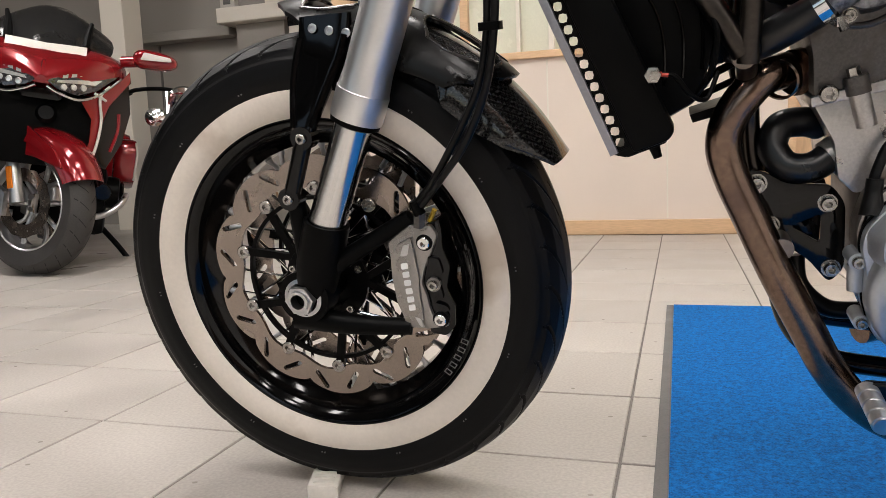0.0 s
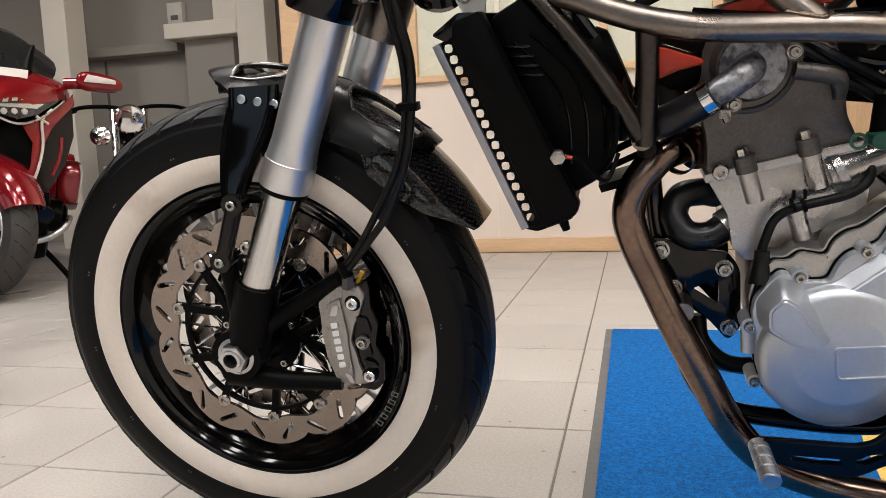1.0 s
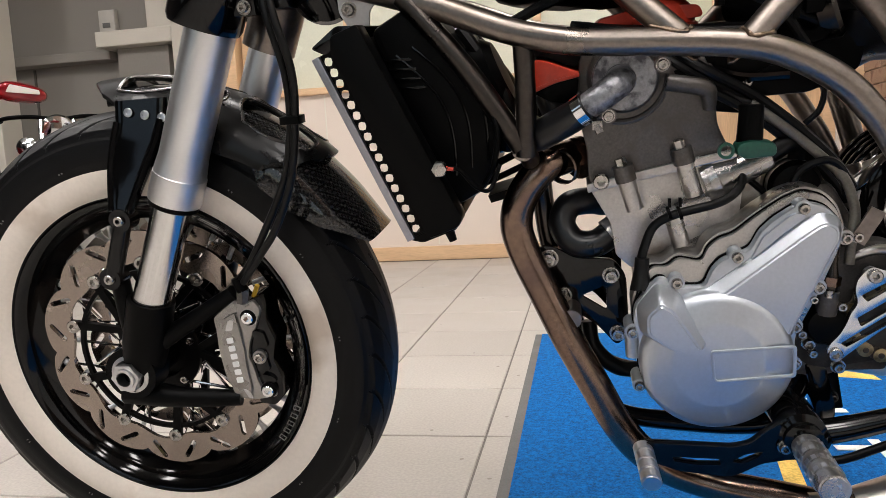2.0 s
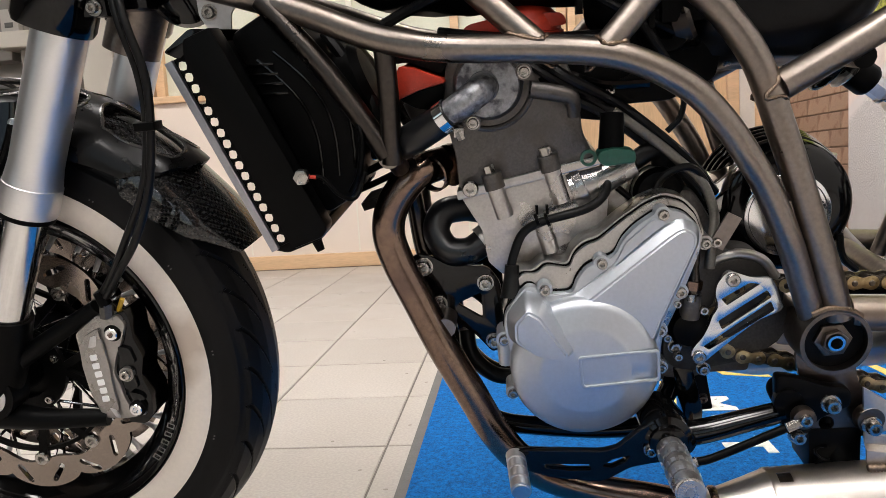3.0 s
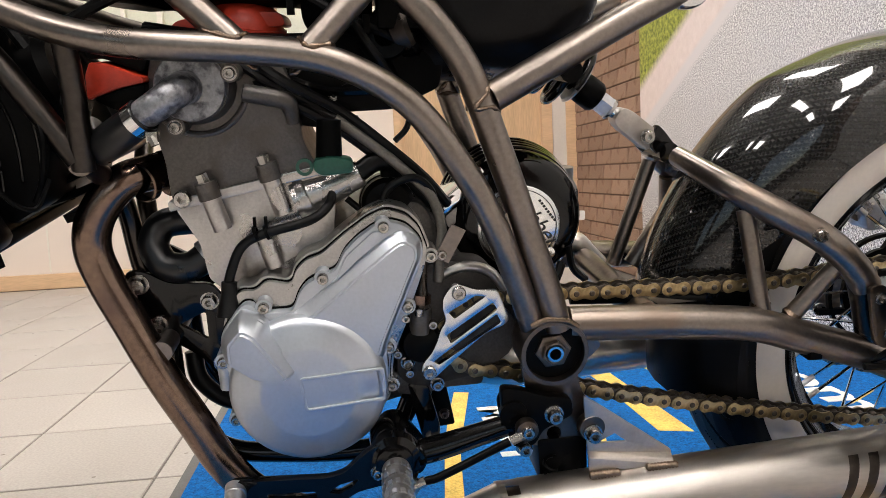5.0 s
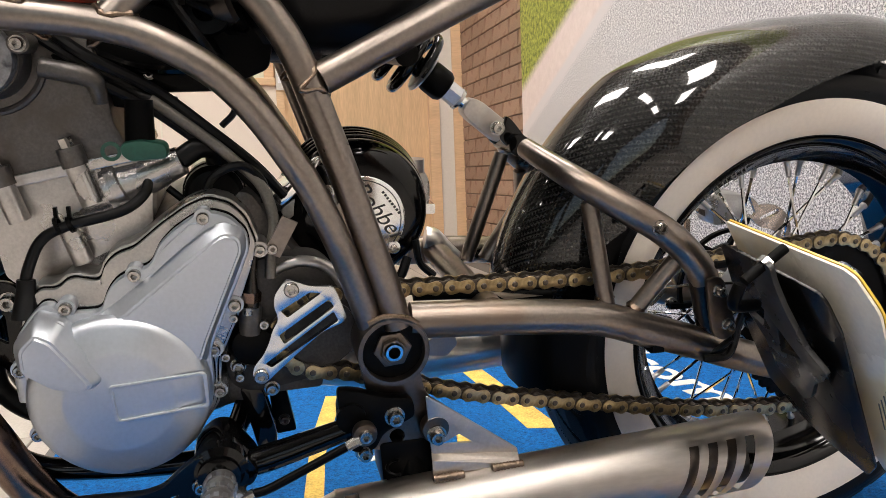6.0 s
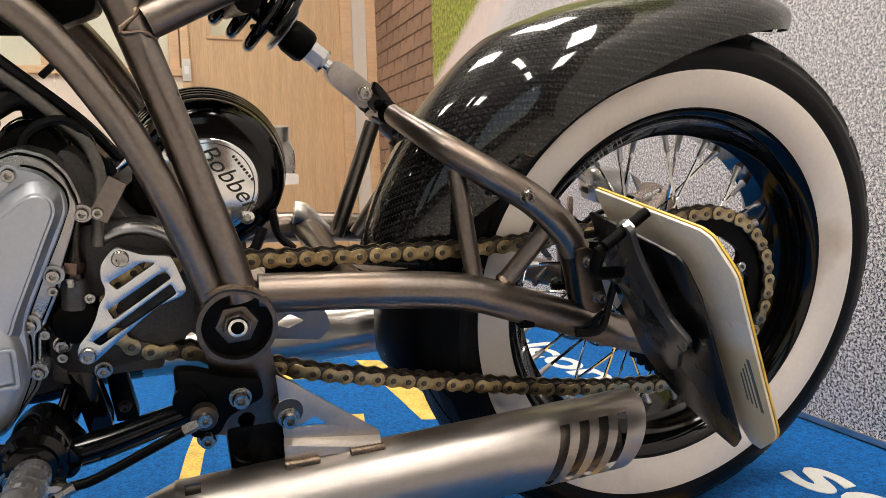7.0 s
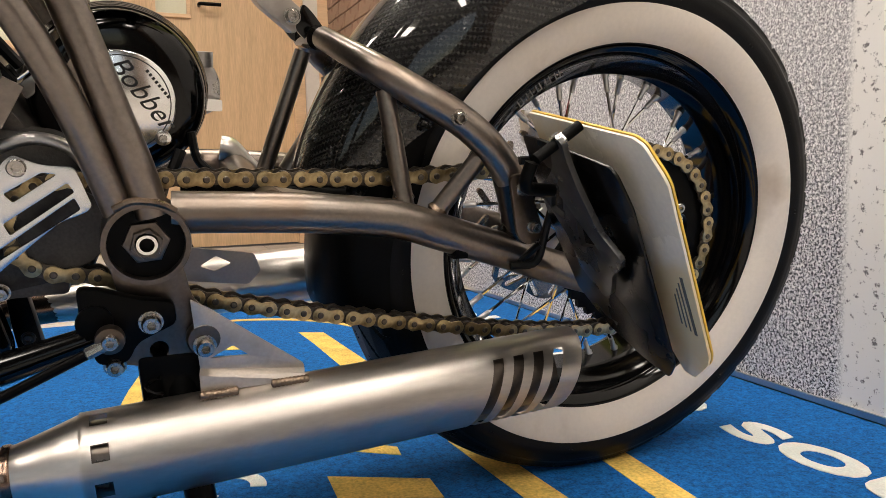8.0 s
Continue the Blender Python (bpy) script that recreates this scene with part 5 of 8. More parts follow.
part("head_arch", tube([(-0.316 + 0.0435 * math.cos(radians(a)), -0.0735, 0.612 + 0.0435 * math.sin(radians(a))) for a in range(-165, 1, 15)], 0.0030, 8, 2), CAST, head)
part("oil_gallery", tube([(-0.275, -0.079, 0.6045), (-0.241, -0.079, 0.597), (-0.235, -0.076, 0.588), (-0.234, -0.072, 0.576)], [0.0082, 0.0085, 0.0075, 0.006], 14), CAST, head, "cast boss")
# black disc stands for the shade inside the boss's open end
part("gallery_mouth", tube([(-0.2752, -0.079, 0.6046), (-0.2760, -0.079, 0.6048)], 0.0055, 14, 1), BLACK_SATIN, head)
for x, w, ln in ((-0.3174, 0.5234, 0.045), (-0.2614, 0.5384, 0.048), (-0.270, 0.476, 0.036)):
    d = Vector((0.27, 0, -0.96))
    boss = part("stud_boss", tube([(x, -0.079, w), (x + d.x * ln, -0.079, w + d.z * ln)], 0.0088, 14, 1), CAST_LIGHT, barrel, "cast stud boss")
    if w > 0.5:
        part("stud_collar", tube([(x, -0.079, w + 0.002), (x + d.x * 0.014, -0.079, w - 0.0135)], 0.0104, 14, 1), CAST, boss)
        part("stud", tube([(x - d.x * 0.010, -0.079, w + 0.0096), (x, -0.079, w)], 0.0058, 6, 1), ZINC, boss, "zinc stud nut")
bolt((-0.3385, -0.078, 0.511), 0.0082, head, ZINC, 0.007, washer=False)
bolt((-0.236, -0.072, 0.585), 0.0055, head, ZINC, 0.006)
HOSE = mat("moulded_hose_rubber", (0.003, 0.0033, 0.004), 0.34, 0.0, 0.3, 25, 300, 0.0001)
lower = part("radiator_hose", tube([(-0.322, -0.045, 0.452), (-0.345, -0.050, 0.438), (-0.368, -0.048, 0.440), (-0.380, -0.040, 0.458), (-0.372, -0.030, 0.476), (-0.350, -0.020, 0.478), (-0.335, -0.005, 0.472)], 0.0148, 18), HOSE, bike, "black curled lower coolant hose")
part("hose_spigot", tube([(-0.318, -0.043, 0.455), (-0.332, -0.047, 0.446)], 0.0165, 16, 1), CAST_LIGHT, lower)
# orange-red cam cover and cap seen behind the frame
red = part("cam_cover", plate(rounded([(-0.345, 0.655), (-0.235, 0.662), (-0.240, 0.674), (-0.29, 0.676), (-0.335, 0.668)], 0.006), -0.045, 0.05, bevel=0.005), RED_PLASTIC, bike, "orange-red cam cover")
part("cover_dome", lathe([(0.036, 0.0), (0.035, 0.010), (0.029, 0.021), (0.018, 0.028), (0.006, 0.031), (0, 0.031)], (-0.276, -0.018, 0.658), (0.15, -0.10, 1), 36), RED_PLASTIC, red, "orange-red domed cap")
part("dome_seam", lathe([(0.0362, 0.0), (0.0385, 0.001), (0.0385, 0.005), (0.0362, 0.006)], (-0.276, -0.018, 0.658), (0.15, -0.10, 1), 36, closed=True), RED_PLASTIC, red)
# exhaust header: up out of the head, round, and down under the engine
flange = part("exhaust_port", tube([(-0.338, -0.015, 0.532), (-0.361, -0.034, 0.528)], 0.020, 20, 1), CAST_LIGHT, bike, "exhaust port clamp")
part("port_ring", tube([(-0.356, -0.030, 0.529), (-0.362, -0.036, 0.528)], 0.0225, 20, 1), HEADER, flange)
HEAD_PIPE = [(-0.358, -0.020, 0.531), (-0.375, -0.045, 0.531), (-0.397, -0.064, 0.5245), (-0.4195, -0.070, 0.4965), (-0.427, -0.070, 0.4673), (-0.4195, -0.072, 0.436), (-0.401, -0.077, 0.394), (-0.3775, -0.084, 0.342), (-0.3495, -0.087, 0.286), (-0.329, -0.089, 0.245), (-0.305, -0.090, 0.213), (-0.273, -0.092, 0.189), (-0.223, -0.100, 0.176), (-0.163, -0.122, 0.177), (-0.118, -0.144, 0.180)]
header = part("exhaust_header", tube(HEAD_PIPE, 0.0172, 24, 6), HEADER, bike, "heat-browned exhaust header pipe")
part("pipe_ring", lathe([(0.0172, -0.004), (0.0190, -0.003), (0.0190, 0.004), (0.0172, 0.005)], (-0.376, -0.059, 0.525), Vector((-0.018, -0.028, -0.005)).normalized(), 24), HEADER, header)
wire = part("ignition_wire", tube([(-0.304, -0.104, 0.410), (-0.303, -0.102, 0.428), (-0.298, -0.098, 0.447), (-0.288, -0.092, 0.466), (-0.268, -0.093, 0.477), (-0.225, -0.090, 0.487), (-0.206, -0.082, 0.500), (-0.203, -0.07, 0.515)], 0.0046, 12), RUBBER, bike, "black rubber-sleeved ignition lead")
part("boot", tube([(-0.304, -0.110, 0.404), (-0.302, -0.104, 0.424), (-0.301, -0.102, 0.436)], [0.0105, 0.0075, 0.0072], 12), RUBBER, wire, "black rubber grommet boot")
for k in (-0.274, -0.264):
    part("cable_clip", lathe([(0.0054, -0.0016), (0.0072, -0.0016), (0.0072, 0.0016), (0.0054, 0.0016)], (k, -0.0925, 0.4785), (0.95, 0, 0.3), 14, closed=True), BLACK_PLASTIC, wire)
    part("clip_tail", box((k - 0.0014, -0.097, 0.485), (k + 0.0014, -0.093, 0.494)), BLACK_PLASTIC, wire)
# front engine mount plates
for sg in (-1, 1):
    vv = 0.052 * sg
    mount = part("engine_mount", plate(rounded([(-0.407, 0.438), (-0.390, 0.437), (-0.367, 0.423), (-0.327, 0.421), (-0.314, 0.402), (-0.312, 0.335), (-0.325, 0.320), (-0.345, 0.345), (-0.372, 0.364), (-0.385, 0.368), (-0.391, 0.390), (-0.407, 0.412)], 0.008), vv - 0.003, vv + 0.003, [list(reversed(rounded([(-0.362, 0.380), (-0.335, 0.392), (-0.335, 0.362)], 0.004)))], 0.001), BLACK_GLOSS, bike, "gloss black front engine mount plate")
    if sg < 0:
        for x, w, r in ((-0.395, 0.424, 0.0095), (-0.330, 0.403, 0.0085), (-0.381, 0.3815, 0.0085), (-0.324, 0.336, 0.0085)):
            bolt((x, -0.055, w), r, mount, ZINC, 0.009)
part("oil_line", tube([(-0.355, -0.04, 0.345), (-0.350, -0.045, 0.315), (-0.325, -0.045, 0.290), (-0.29, -0.04, 0.285)], 0.009, 12), RUBBER, bike, "black oil line")
# intake side: injector, green cap, throttle body, hoses
mark_inj = since()
inj = part("injector_body", tube([(-0.204, -0.062, 0.572), (-0.206, -0.064, 0.535)], [0.011, 0.012], 14, 2), BLACK_PLASTIC, bike, "black injector plug")
part("green_cap", plate(rounded([(-0.219, 0.539), (-0.205, 0.542), (-0.185, 0.538), (-0.184, 0.526), (-0.213, 0.524), (-0.220, 0.53)], 0.005), -0.080, -0.054, bevel=0.005), GREEN, inj, "dark green rubber cap")
part("green_loop", lathe([(0.0050, -0.0016), (0.0078, -0.0016), (0.0078, 0.0016), (0.0050, 0.0016)], (-0.2275, -0.070, 0.532), (0, 1, 0), 18, closed=True), GREEN, inj, "dark green pull loop")
nudge(mark_inj, 0.003, -0.038, 0.008)
neck = part("thermostat_neck", tube([(-0.236, -0.060, 0.500), (-0.205, -0.062, 0.512), (-0.175, -0.064, 0.525)], [0.022, 0.0165, 0.0125], 18), CAST_LIGHT, bike, "cast coolant neck")
part("neck_flange", lathe([(0.024, -0.004), (0.024, 0.004), (0.018, 0.006)], (-0.228, -0.060, 0.503), (0.9, 0, 0.4), 20), CAST_LIGHT, neck)
part("neck_hose", tube([(-0.176, -0.064, 0.526), (-0.160, -0.062, 0.535), (-0.148, -0.055, 0.530), (-0.146, -0.045, 0.505)], 0.0095, 12), RUBBER, neck, "black rubber elbow")
thr = part("throttle_body", lathe([(0.0, -0.03), (0.034, -0.03), (0.036, -0.02), (0.030, -0.012), (0.030, 0.03), (0.034, 0.04), (0.0, 0.04)], (-0.168, -0.02, 0.630), (0.75, -0.55, 0.35), 28), BLACK_PLASTIC, bike, "black throttle body with linkage")
part("throttle_wheel", lathe([(0.010, 0), (0.021, 0), (0.023, 0.006), (0.021, 0.012), (0.010, 0.012)], (-0.150, -0.062, 0.648), (0.3, -0.9, 0.2), 24), BLACK_SATIN, thr)
part("intake_trumpet", lathe([(0.022, 0), (0.027, 0.004), (0.029, 0.018), (0.026, 0.022)], (-0.138, -0.050, 0.655), (0.9, -0.3, 0.3), 28), DARK_STEEL, thr, "dark clamp ring")
part("linkage_plate", plate(rounded([(-0.205, 0.600), (-0.175, 0.612), (-0.12, 0.600), (-0.122, 0.588), (-0.17, 0.585)], 0.004), -0.060, -0.052), BLACK_SATIN, thr)
bm = bmesh.new()
for k, (dx, dw) in enumerate(((0, 0), (0.006, -0.008), (-0.006, 0.008), (0.012, 0.006))):
    tube([(-0.29 + dx, -0.06, 0.635 + dw), (-0.252 + dx, -0.07 - 0.004 * k, 0.608 + dw), (-0.205 + dx, -0.066, 0.580 + dw), (-0.162 + dx, -0.056 - 0.003 * k, 0.545 + dw), (-0.125 + dx, -0.05, 0.510 + dw), (-0.10 + dx, -0.035, 0.478 + dw)], 0.0042 + 0.0008 * (k % 2), 8, 6, bm)
tube([(-0.138, -0.05, 0.600), (-0.125, -0.05, 0.585), (-0.128, -0.05, 0.565), (-0.14, -0.048, 0.552)], 0.003, 8, 6, bm)
tube([(-0.19, -0.05, 0.498), (-0.172, -0.052, 0.482), (-0.155, -0.05, 0.468)], 0.0035, 8, 4, bm)
tube([(-0.30, -0.05, 0.648), (-0.27, -0.055, 0.625), (-0.24, -0.058, 0.60), (-0.22, -0.05, 0.585)], 0.006, 8, 4, bm)
part("wiring_loom", bm, RUBBER, bike, "black wiring loom and cables")
box_ = part("throttle_housing", plate(rounded([(-0.268, 0.655), (-0.085, 0.655), (-0.096, 0.602), (-0.124, 0.590), (-0.140, 0.583), (-0.188, 0.582), (-0.194, 0.566), (-0.230, 0.571), (-0.247, 0.592)], 0.006), -0.056, 0.03, bevel=0.005), BLACK_PLASTIC, bike, "black throttle housing under the tank")
bolt((-0.196, -0.058, 0.598), 0.0045, box_, ZINC, 0.004)
bolt((-0.238, -0.058, 0.578), 0.0040, box_, CAST, 0.004)
part("housing_pipe", tube([(-0.262, -0.060, 0.630), (-0.236, -0.064, 0.602), (-0.205, -0.064, 0.580), (-0.176, -0.060, 0.572)], 0.0072, 10), RUBBER, box_)
part("housing_rib", tube([(-0.250, -0.060, 0.622), (-0.205, -0.062, 0.604), (-0.160, -0.060, 0.602)], 0.005, 8, 5), BLACK_GLOSS, box_)
part("braided_line", tube([(-0.196, -0.068, 0.578), (-0.159, -0.068, 0.549), (-0.132, -0.068, 0.525), (-0.109, -0.072, 0.501), (-0.100, -0.080, 0.471), (-0.104, -0.088, 0.445), (-0.106, -0.092, 0.420)], 0.0050, 12), mat("grey_braided_hose", (0.16, 0.15, 0.13), 0.45, 0.6, 0.25, 60, 500, 0.0004), bike, "grey braided breather hose")
# starter motor and bracketry behind the cover
st = part("starter_motor", tube([(-0.150, -0.060, 0.493), (-0.150, 0.05, 0.493)], 0.026, 26, 1), CAST_LIGHT, bike, "bright starter motor")
part("starter_band", lathe([(0.0265, -0.006), (0.028, -0.006), (0.028, 0.006), (0.0265, 0.006)], (-0.150, -0.045, 0.493), (0, 1, 0), 26, closed=True), BLACK_SATIN, st)
part("starter_end", lathe([(0.026, 0), (0.022, -0.008), (0.008, -0.012), (0, -0.012)], (-0.150, -0.060, 0.493), (0, 1, 0), 26), BLACK_SATIN, st)
part("hose_loop", tube([(-0.160, -0.07, 0.480), (-0.150, -0.075, 0.510), (-0.125, -0.075, 0.520), (-0.108, -0.07, 0.505), (-0.106, -0.07, 0.485)], 0.004, 8), RUBBER, bike, "black hose loop")
clampb = part("filter_clamp", plate(rounded([(-0.100, 0.482), (-0.052, 0.520), (-0.044, 0.508), (-0.092, 0.470)], 0.003), -0.03, 0.03, bevel=0.002), CHROME, bike, "bright clamp plates")
part("clamp_plate", plate(rounded([(-0.092, 0.468), (-0.046, 0.502), (-0.040, 0.492), (-0.086, 0.456)], 0.003), -0.028, 0.028, bevel=0.002), CAST_LIGHT, clampb)
tabp = part("steel_tab", plate([(-0.110, 0.448), (-0.093, 0.479), (-0.080, 0.472), (-0.097, 0.441)], -0.102, -0.099), RAW, bike, "bare steel tab")
bolt((-0.103, -0.101, 0.450), 0.0055, tabp, ZINC, 0.005)
# front sprocket guard
part("case_wall", plate(rounded([(-0.15, 0.43), (-0.10, 0.440), (-0.06, 0.435), (-0.030, 0.40), (-0.036, 0.34), (-0.06, 0.318), (-0.13, 0.305), (-0.15, 0.32)], 0.010), -0.088, -0.05, bevel=0.004), CASE_DARK, eng, "dark crankcase wall by the sprocket")
part("sprocket_hump", tube([(-0.105, -0.085, 0.424), (-0.080, -0.086, 0.432), (-0.055, -0.085, 0.425), (-0.040, -0.084, 0.405)], 0.0055, 12), CAST_LIGHT, bike, "cast rim round the sprocket")
GUARD = [(-0.0939, 0.4128), (-0.0882, 0.4167), (-0.0809, 0.4139), (-0.0693, 0.4093), (-0.0479, 0.4070), (-0.0440, 0.3980), (-0.0368, 0.3767), (-0.0411, 0.3721), (-0.0601, 0.3648), (-0.0786, 0.3497), (-0.0970, 0.3337), (-0.1117, 0.3203), (-0.1192, 0.3217), (-0.1241, 0.3283), (-0.1216, 0.3374), (-0.1128, 0.3478), (-0.1073, 0.3594), (-0.1043, 0.3698), (-0.0991, 0.3781), (-0.0990, 0.3838), (-0.1017, 0.3917), (-0.1008, 0.4030)]
guard = part("sprocket_guard", plate([(x - 0.003, w + 0.006) for x, w in rounded(GUARD, 0.004, 3)], -0.110, -0.103, [list(reversed([(x - 0.003, w + 0.006) for x, w in q])) for q in (rounded([(-0.0962, 0.3880), (-0.0700, 0.4035), (-0.0598, 0.4020), (-0.0905, 0.3812)], 0.002), rounded([(-0.0985, 0.3650), (-0.0530, 0.3955), (-0.0485, 0.3880), (-0.0945, 0.3560)], 0.002), rounded([(-0.1120, 0.3385), (-0.0490, 0.3835), (-0.0450, 0.3745), (-0.1065, 0.3345)], 0.002))], 0.0014), mat("milled_aluminium", (0.62, 0.64, 0.67), 0.20, 1.0, 0.06, 30, 300), bike, "milled aluminium sprocket guard with three slots")
bolt((-0.0889, -0.110, 0.4136), 0.0068, guard, ZINC, 0.004, washer=False)
bolt((-0.1192, -0.110, 0.3334), 0.0068, guard, ZINC, 0.004, washer=False)
part("output_sprocket", lathe([(0.0, -0.004), (0.034, -0.004), (0.034, 0.004), (0, 0.004)], (-0.062, -0.087, 0.362), (0, 1, 0), 17), CASE_DARK, bike, "dark output sprocket")
sump = part("sump", plate(rounded([(-0.150, 0.332), (-0.060, 0.322), (-0.062, 0.304), (-0.105, 0.303), (-0.125, 0.296), (-0.150, 0.300)], 0.005), -0.085, 0.06, bevel=0.004), CAST, bike, "cast sump edge")
for x, w in ((-0.110, 0.312), (-0.139, 0.338)):
    bolt((x, -0.092, w), 0.0068, sump, ZINC, 0.007)

nudge(mark, 0.003, 0.0, -0.006)

# -- water pump cover, its elbow and hose, and the red cap in front of the head --
PC = (-0.3125, 0.6065)
pump = part("pump_cover", lathe([(0.0296, -0.096), (0.0300, -0.099), (0.0300, -0.1060), (0.0288, -0.1080), (0, -0.1085)], (PC[0], 0, PC[1]), (0, 1, 0), 40), OXIDE, bike, "oxidised water pump cover")
part("pump_boss", lathe([(0.0345, -0.070), (0.0335, -0.090), (0.0305, -0.0955), (0.0, -0.0955)], (PC[0], 0, PC[1]), (0, 1, 0), 40), CAST, pump, "cast pump housing")
for x, w in ((-0.2784, 0.6168), (-0.3279, 0.5732)):
    part("cover_lug", tube([(x, -0.078, w), (x, -0.1085, w)], 0.0078, 16, 1), CAST, pump)
    bolt((x, -0.1085, w), 0.0058, pump, ZINC, 0.006)
part("elbow", tube([(-0.3165, -0.106, 0.6060), (-0.3170, -0.120, 0.6057), (-0.3220, -0.130, 0.6025), (-0.3340, -0.1345, 0.5945), (-0.3485, -0.1325, 0.5855), (-0.3560, -0.129, 0.5805)], [0.0150, 0.0138, 0.0134, 0.0128, 0.0124, 0.0124], 24), OXIDE, pump, "oxidised water elbow")
part("radiator_hose", tube([(-0.3455, -0.1325, 0.5870), (-0.3580, -0.1270, 0.5785), (-0.3750, -0.1140, 0.5685), (-0.3940, -0.0960, 0.5575), (-0.4080, -0.0680, 0.5520), (-0.4220, -0.0330, 0.5530), (-0.4350, 0.0, 0.5620)], [0.0142, 0.0145, 0.0152, 0.0155, 0.0155, 0.0155, 0.0155], 20), HOSE, bike, "black moulded radiator hose")
clamp_d = (Vector((-0.3560, -0.129, 0.5805)) - Vector((-0.3455, -0.1325, 0.5870))).normalized()
part("hose_clamp", lathe([(0.0140, -0.0048), (0.0152, -0.0048), (0.0152, 0.0048), (0.0140, 0.0048)], (-0.3515, -0.1307, 0.5832), clamp_d, 28, closed=True), CHROME, pump, "bright hose clamp")
part("clamp_housing", box((-0.3440, -0.1460, 0.5655), (-0.3345, -0.1340, 0.5740), 0.0015), ZINC, pump)
part("clamp_screw", tube([(-0.3400, -0.1440, 0.5700), (-0.3372, -0.1455, 0.5628)], 0.0038, 6, 1), ZINC, pump, "hose clamp screw")
cap = part("coil_cover", plate(rounded([(-0.4015, 0.5965), (-0.4010, 0.6180), (-0.3960, 0.6290), (-0.3860, 0.6275), (-0.3540, 0.6150), (-0.3530, 0.6105), (-0.3760, 0.6060)], 0.003), -0.092, 0.030, bevel=0.005), RED_PLASTIC, bike, "orange-red plastic cap")
part("cap_seam", plate(rounded([(-0.4010, 0.6010), (-0.3780, 0.6090), (-0.3560, 0.6135), (-0.3560, 0.6120), (-0.3780, 0.6072), (-0.4005, 0.5988)], 0.0005), -0.0932, -0.090), RED_PLASTIC, cap)
part("cap_base", plate(rounded([(-0.3990, 0.5975), (-0.3760, 0.6055), (-0.3540, 0.6100), (-0.3560, 0.5930), (-0.3680, 0.5850), (-0.3830, 0.5880)], 0.004), -0.086, 0.028, bevel=0.004), BLACK_PLASTIC, cap)
part("cap_neck", tube([(-0.388, -0.045, 0.595), (-0.376, -0.045, 0.566)], 0.014, 14, 1), CAST, cap)
part("cable_shroud", plate(rounded([(-0.4020, 0.6300), (-0.3900, 0.6320), (-0.3560, 0.6180), (-0.3500, 0.6300), (-0.3450, 0.6520), (-0.4000, 0.6560)], 0.005), -0.080, 0.040, bevel=0.006), BLACK_PLASTIC, bike, "black cover between cap and rail")

# -- silver ignition cover on its two flanges --
FLANGE = [(-0.306, 0.383), (-0.298, 0.412), (-0.289, 0.423), (-0.276, 0.421), (-0.265, 0.431), (-0.242, 0.426), (-0.237, 0.440), (-0.227, 0.449), (-0.213, 0.453), (-0.191, 0.471), (-0.169, 0.486), (-0.152, 0.493), (-0.133, 0.487), (-0.121, 0.474), (-0.113, 0.451), (-0.117, 0.434), (-0.135, 0.384), (-0.152, 0.347), (-0.156, 0.303), (-0.185, 0.262), (-0.235, 0.256), (-0.285, 0.275), (-0.303, 0.32)]
COVER = [(-0.309, 0.371), (-0.307, 0.386), (-0.293, 0.406), (-0.284, 0.414), (-0.276, 0.413), (-0.272, 0.404), (-0.241, 0.404), (-0.235, 0.420), (-0.227, 0.430), (-0.216, 0.435), (-0.200, 0.440), (-0.192, 0.457), (-0.180, 0.469), (-0.162, 0.481), (-0.149, 0.484), (-0.134, 0.479), (-0.121, 0.465), (-0.119, 0.451), (-0.128, 0.428), (-0.142, 0.397), (-0.157, 0.361), (-0.156, 0.335), (-0.159, 0.311), (-0.172, 0.280), (-0.199, 0.260), (-0.233, 0.254), (-0.268, 0.263), (-0.295, 0.287), (-0.304, 0.319), (-0.304, 0.350)]


def swell(outline, by, about):
    """Push an outline out from a point by a length."""
    out = []
    for x, w in outline:
        d = Vector((x - about[0], w - about[1]))
        d *= 1 + by / max(d.length, 0.01)
        out.append((about[0] + d.x, about[1] + d.y))
    return out


MID = (-0.215, 0.375)
cov = part("ignition_cover", plate(rounded(COVER, 0.006), -0.122, -0.1085, bevel=0.003), SILVER, bike, "silver painted ignition cover")
part("gasket", plate(rounded(swell(COVER, 0.0012, MID), 0.006), -0.1085, -0.1068), BLACK_PLASTIC, cov, "dark gasket line")
part("cover_flange", plate(rounded(swell(FLANGE, -0.001, MID), 0.006), -0.1068, -0.1005, bevel=0.0012), CAST_LIGHT, cov, "cast spacer flange")
part("gasket", plate(rounded(swell(FLANGE, 0.0005, MID), 0.006), -0.1005, -0.0988), BLACK_PLASTIC, cov, "dark gasket line")
part("case_flange", plate(rounded(swell(FLANGE, 0.003, MID), 0.006), -0.0988, -0.066, bevel=0.0015), CAST_LIGHT, cov, "cast crankcase flange")
part("cover_dome", lathe([(0.0735, 0), (0.073, -0.010), (0.070, -0.015), (0.064, -0.0185), (0.050, -0.0195), (0.046, -0.0215), (0.042, -0.0220), (0, -0.0220)], (-0.231, -0.119, 0.330), (0, 1, 0), 64), SILVER, cov)
wing = bmesh.new()
low = rounded([(-0.250, 0.399), (-0.235, 0.408), (-0.153, 0.471), (-0.139, 0.477), (-0.1225, 0.469), (-0.1205, 0.452), (-0.1555, 0.371), (-0.160, 0.350), (-0.20, 0.370)], 0.007)
top = rounded([(-0.236, 0.396), (-0.225, 0.400), (-0.151, 0.459), (-0.139, 0.467), (-0.128, 0.462), (-0.1265, 0.452), (-0.161, 0.371), (-0.166, 0.356), (-0.20, 0.372)], 0.007)
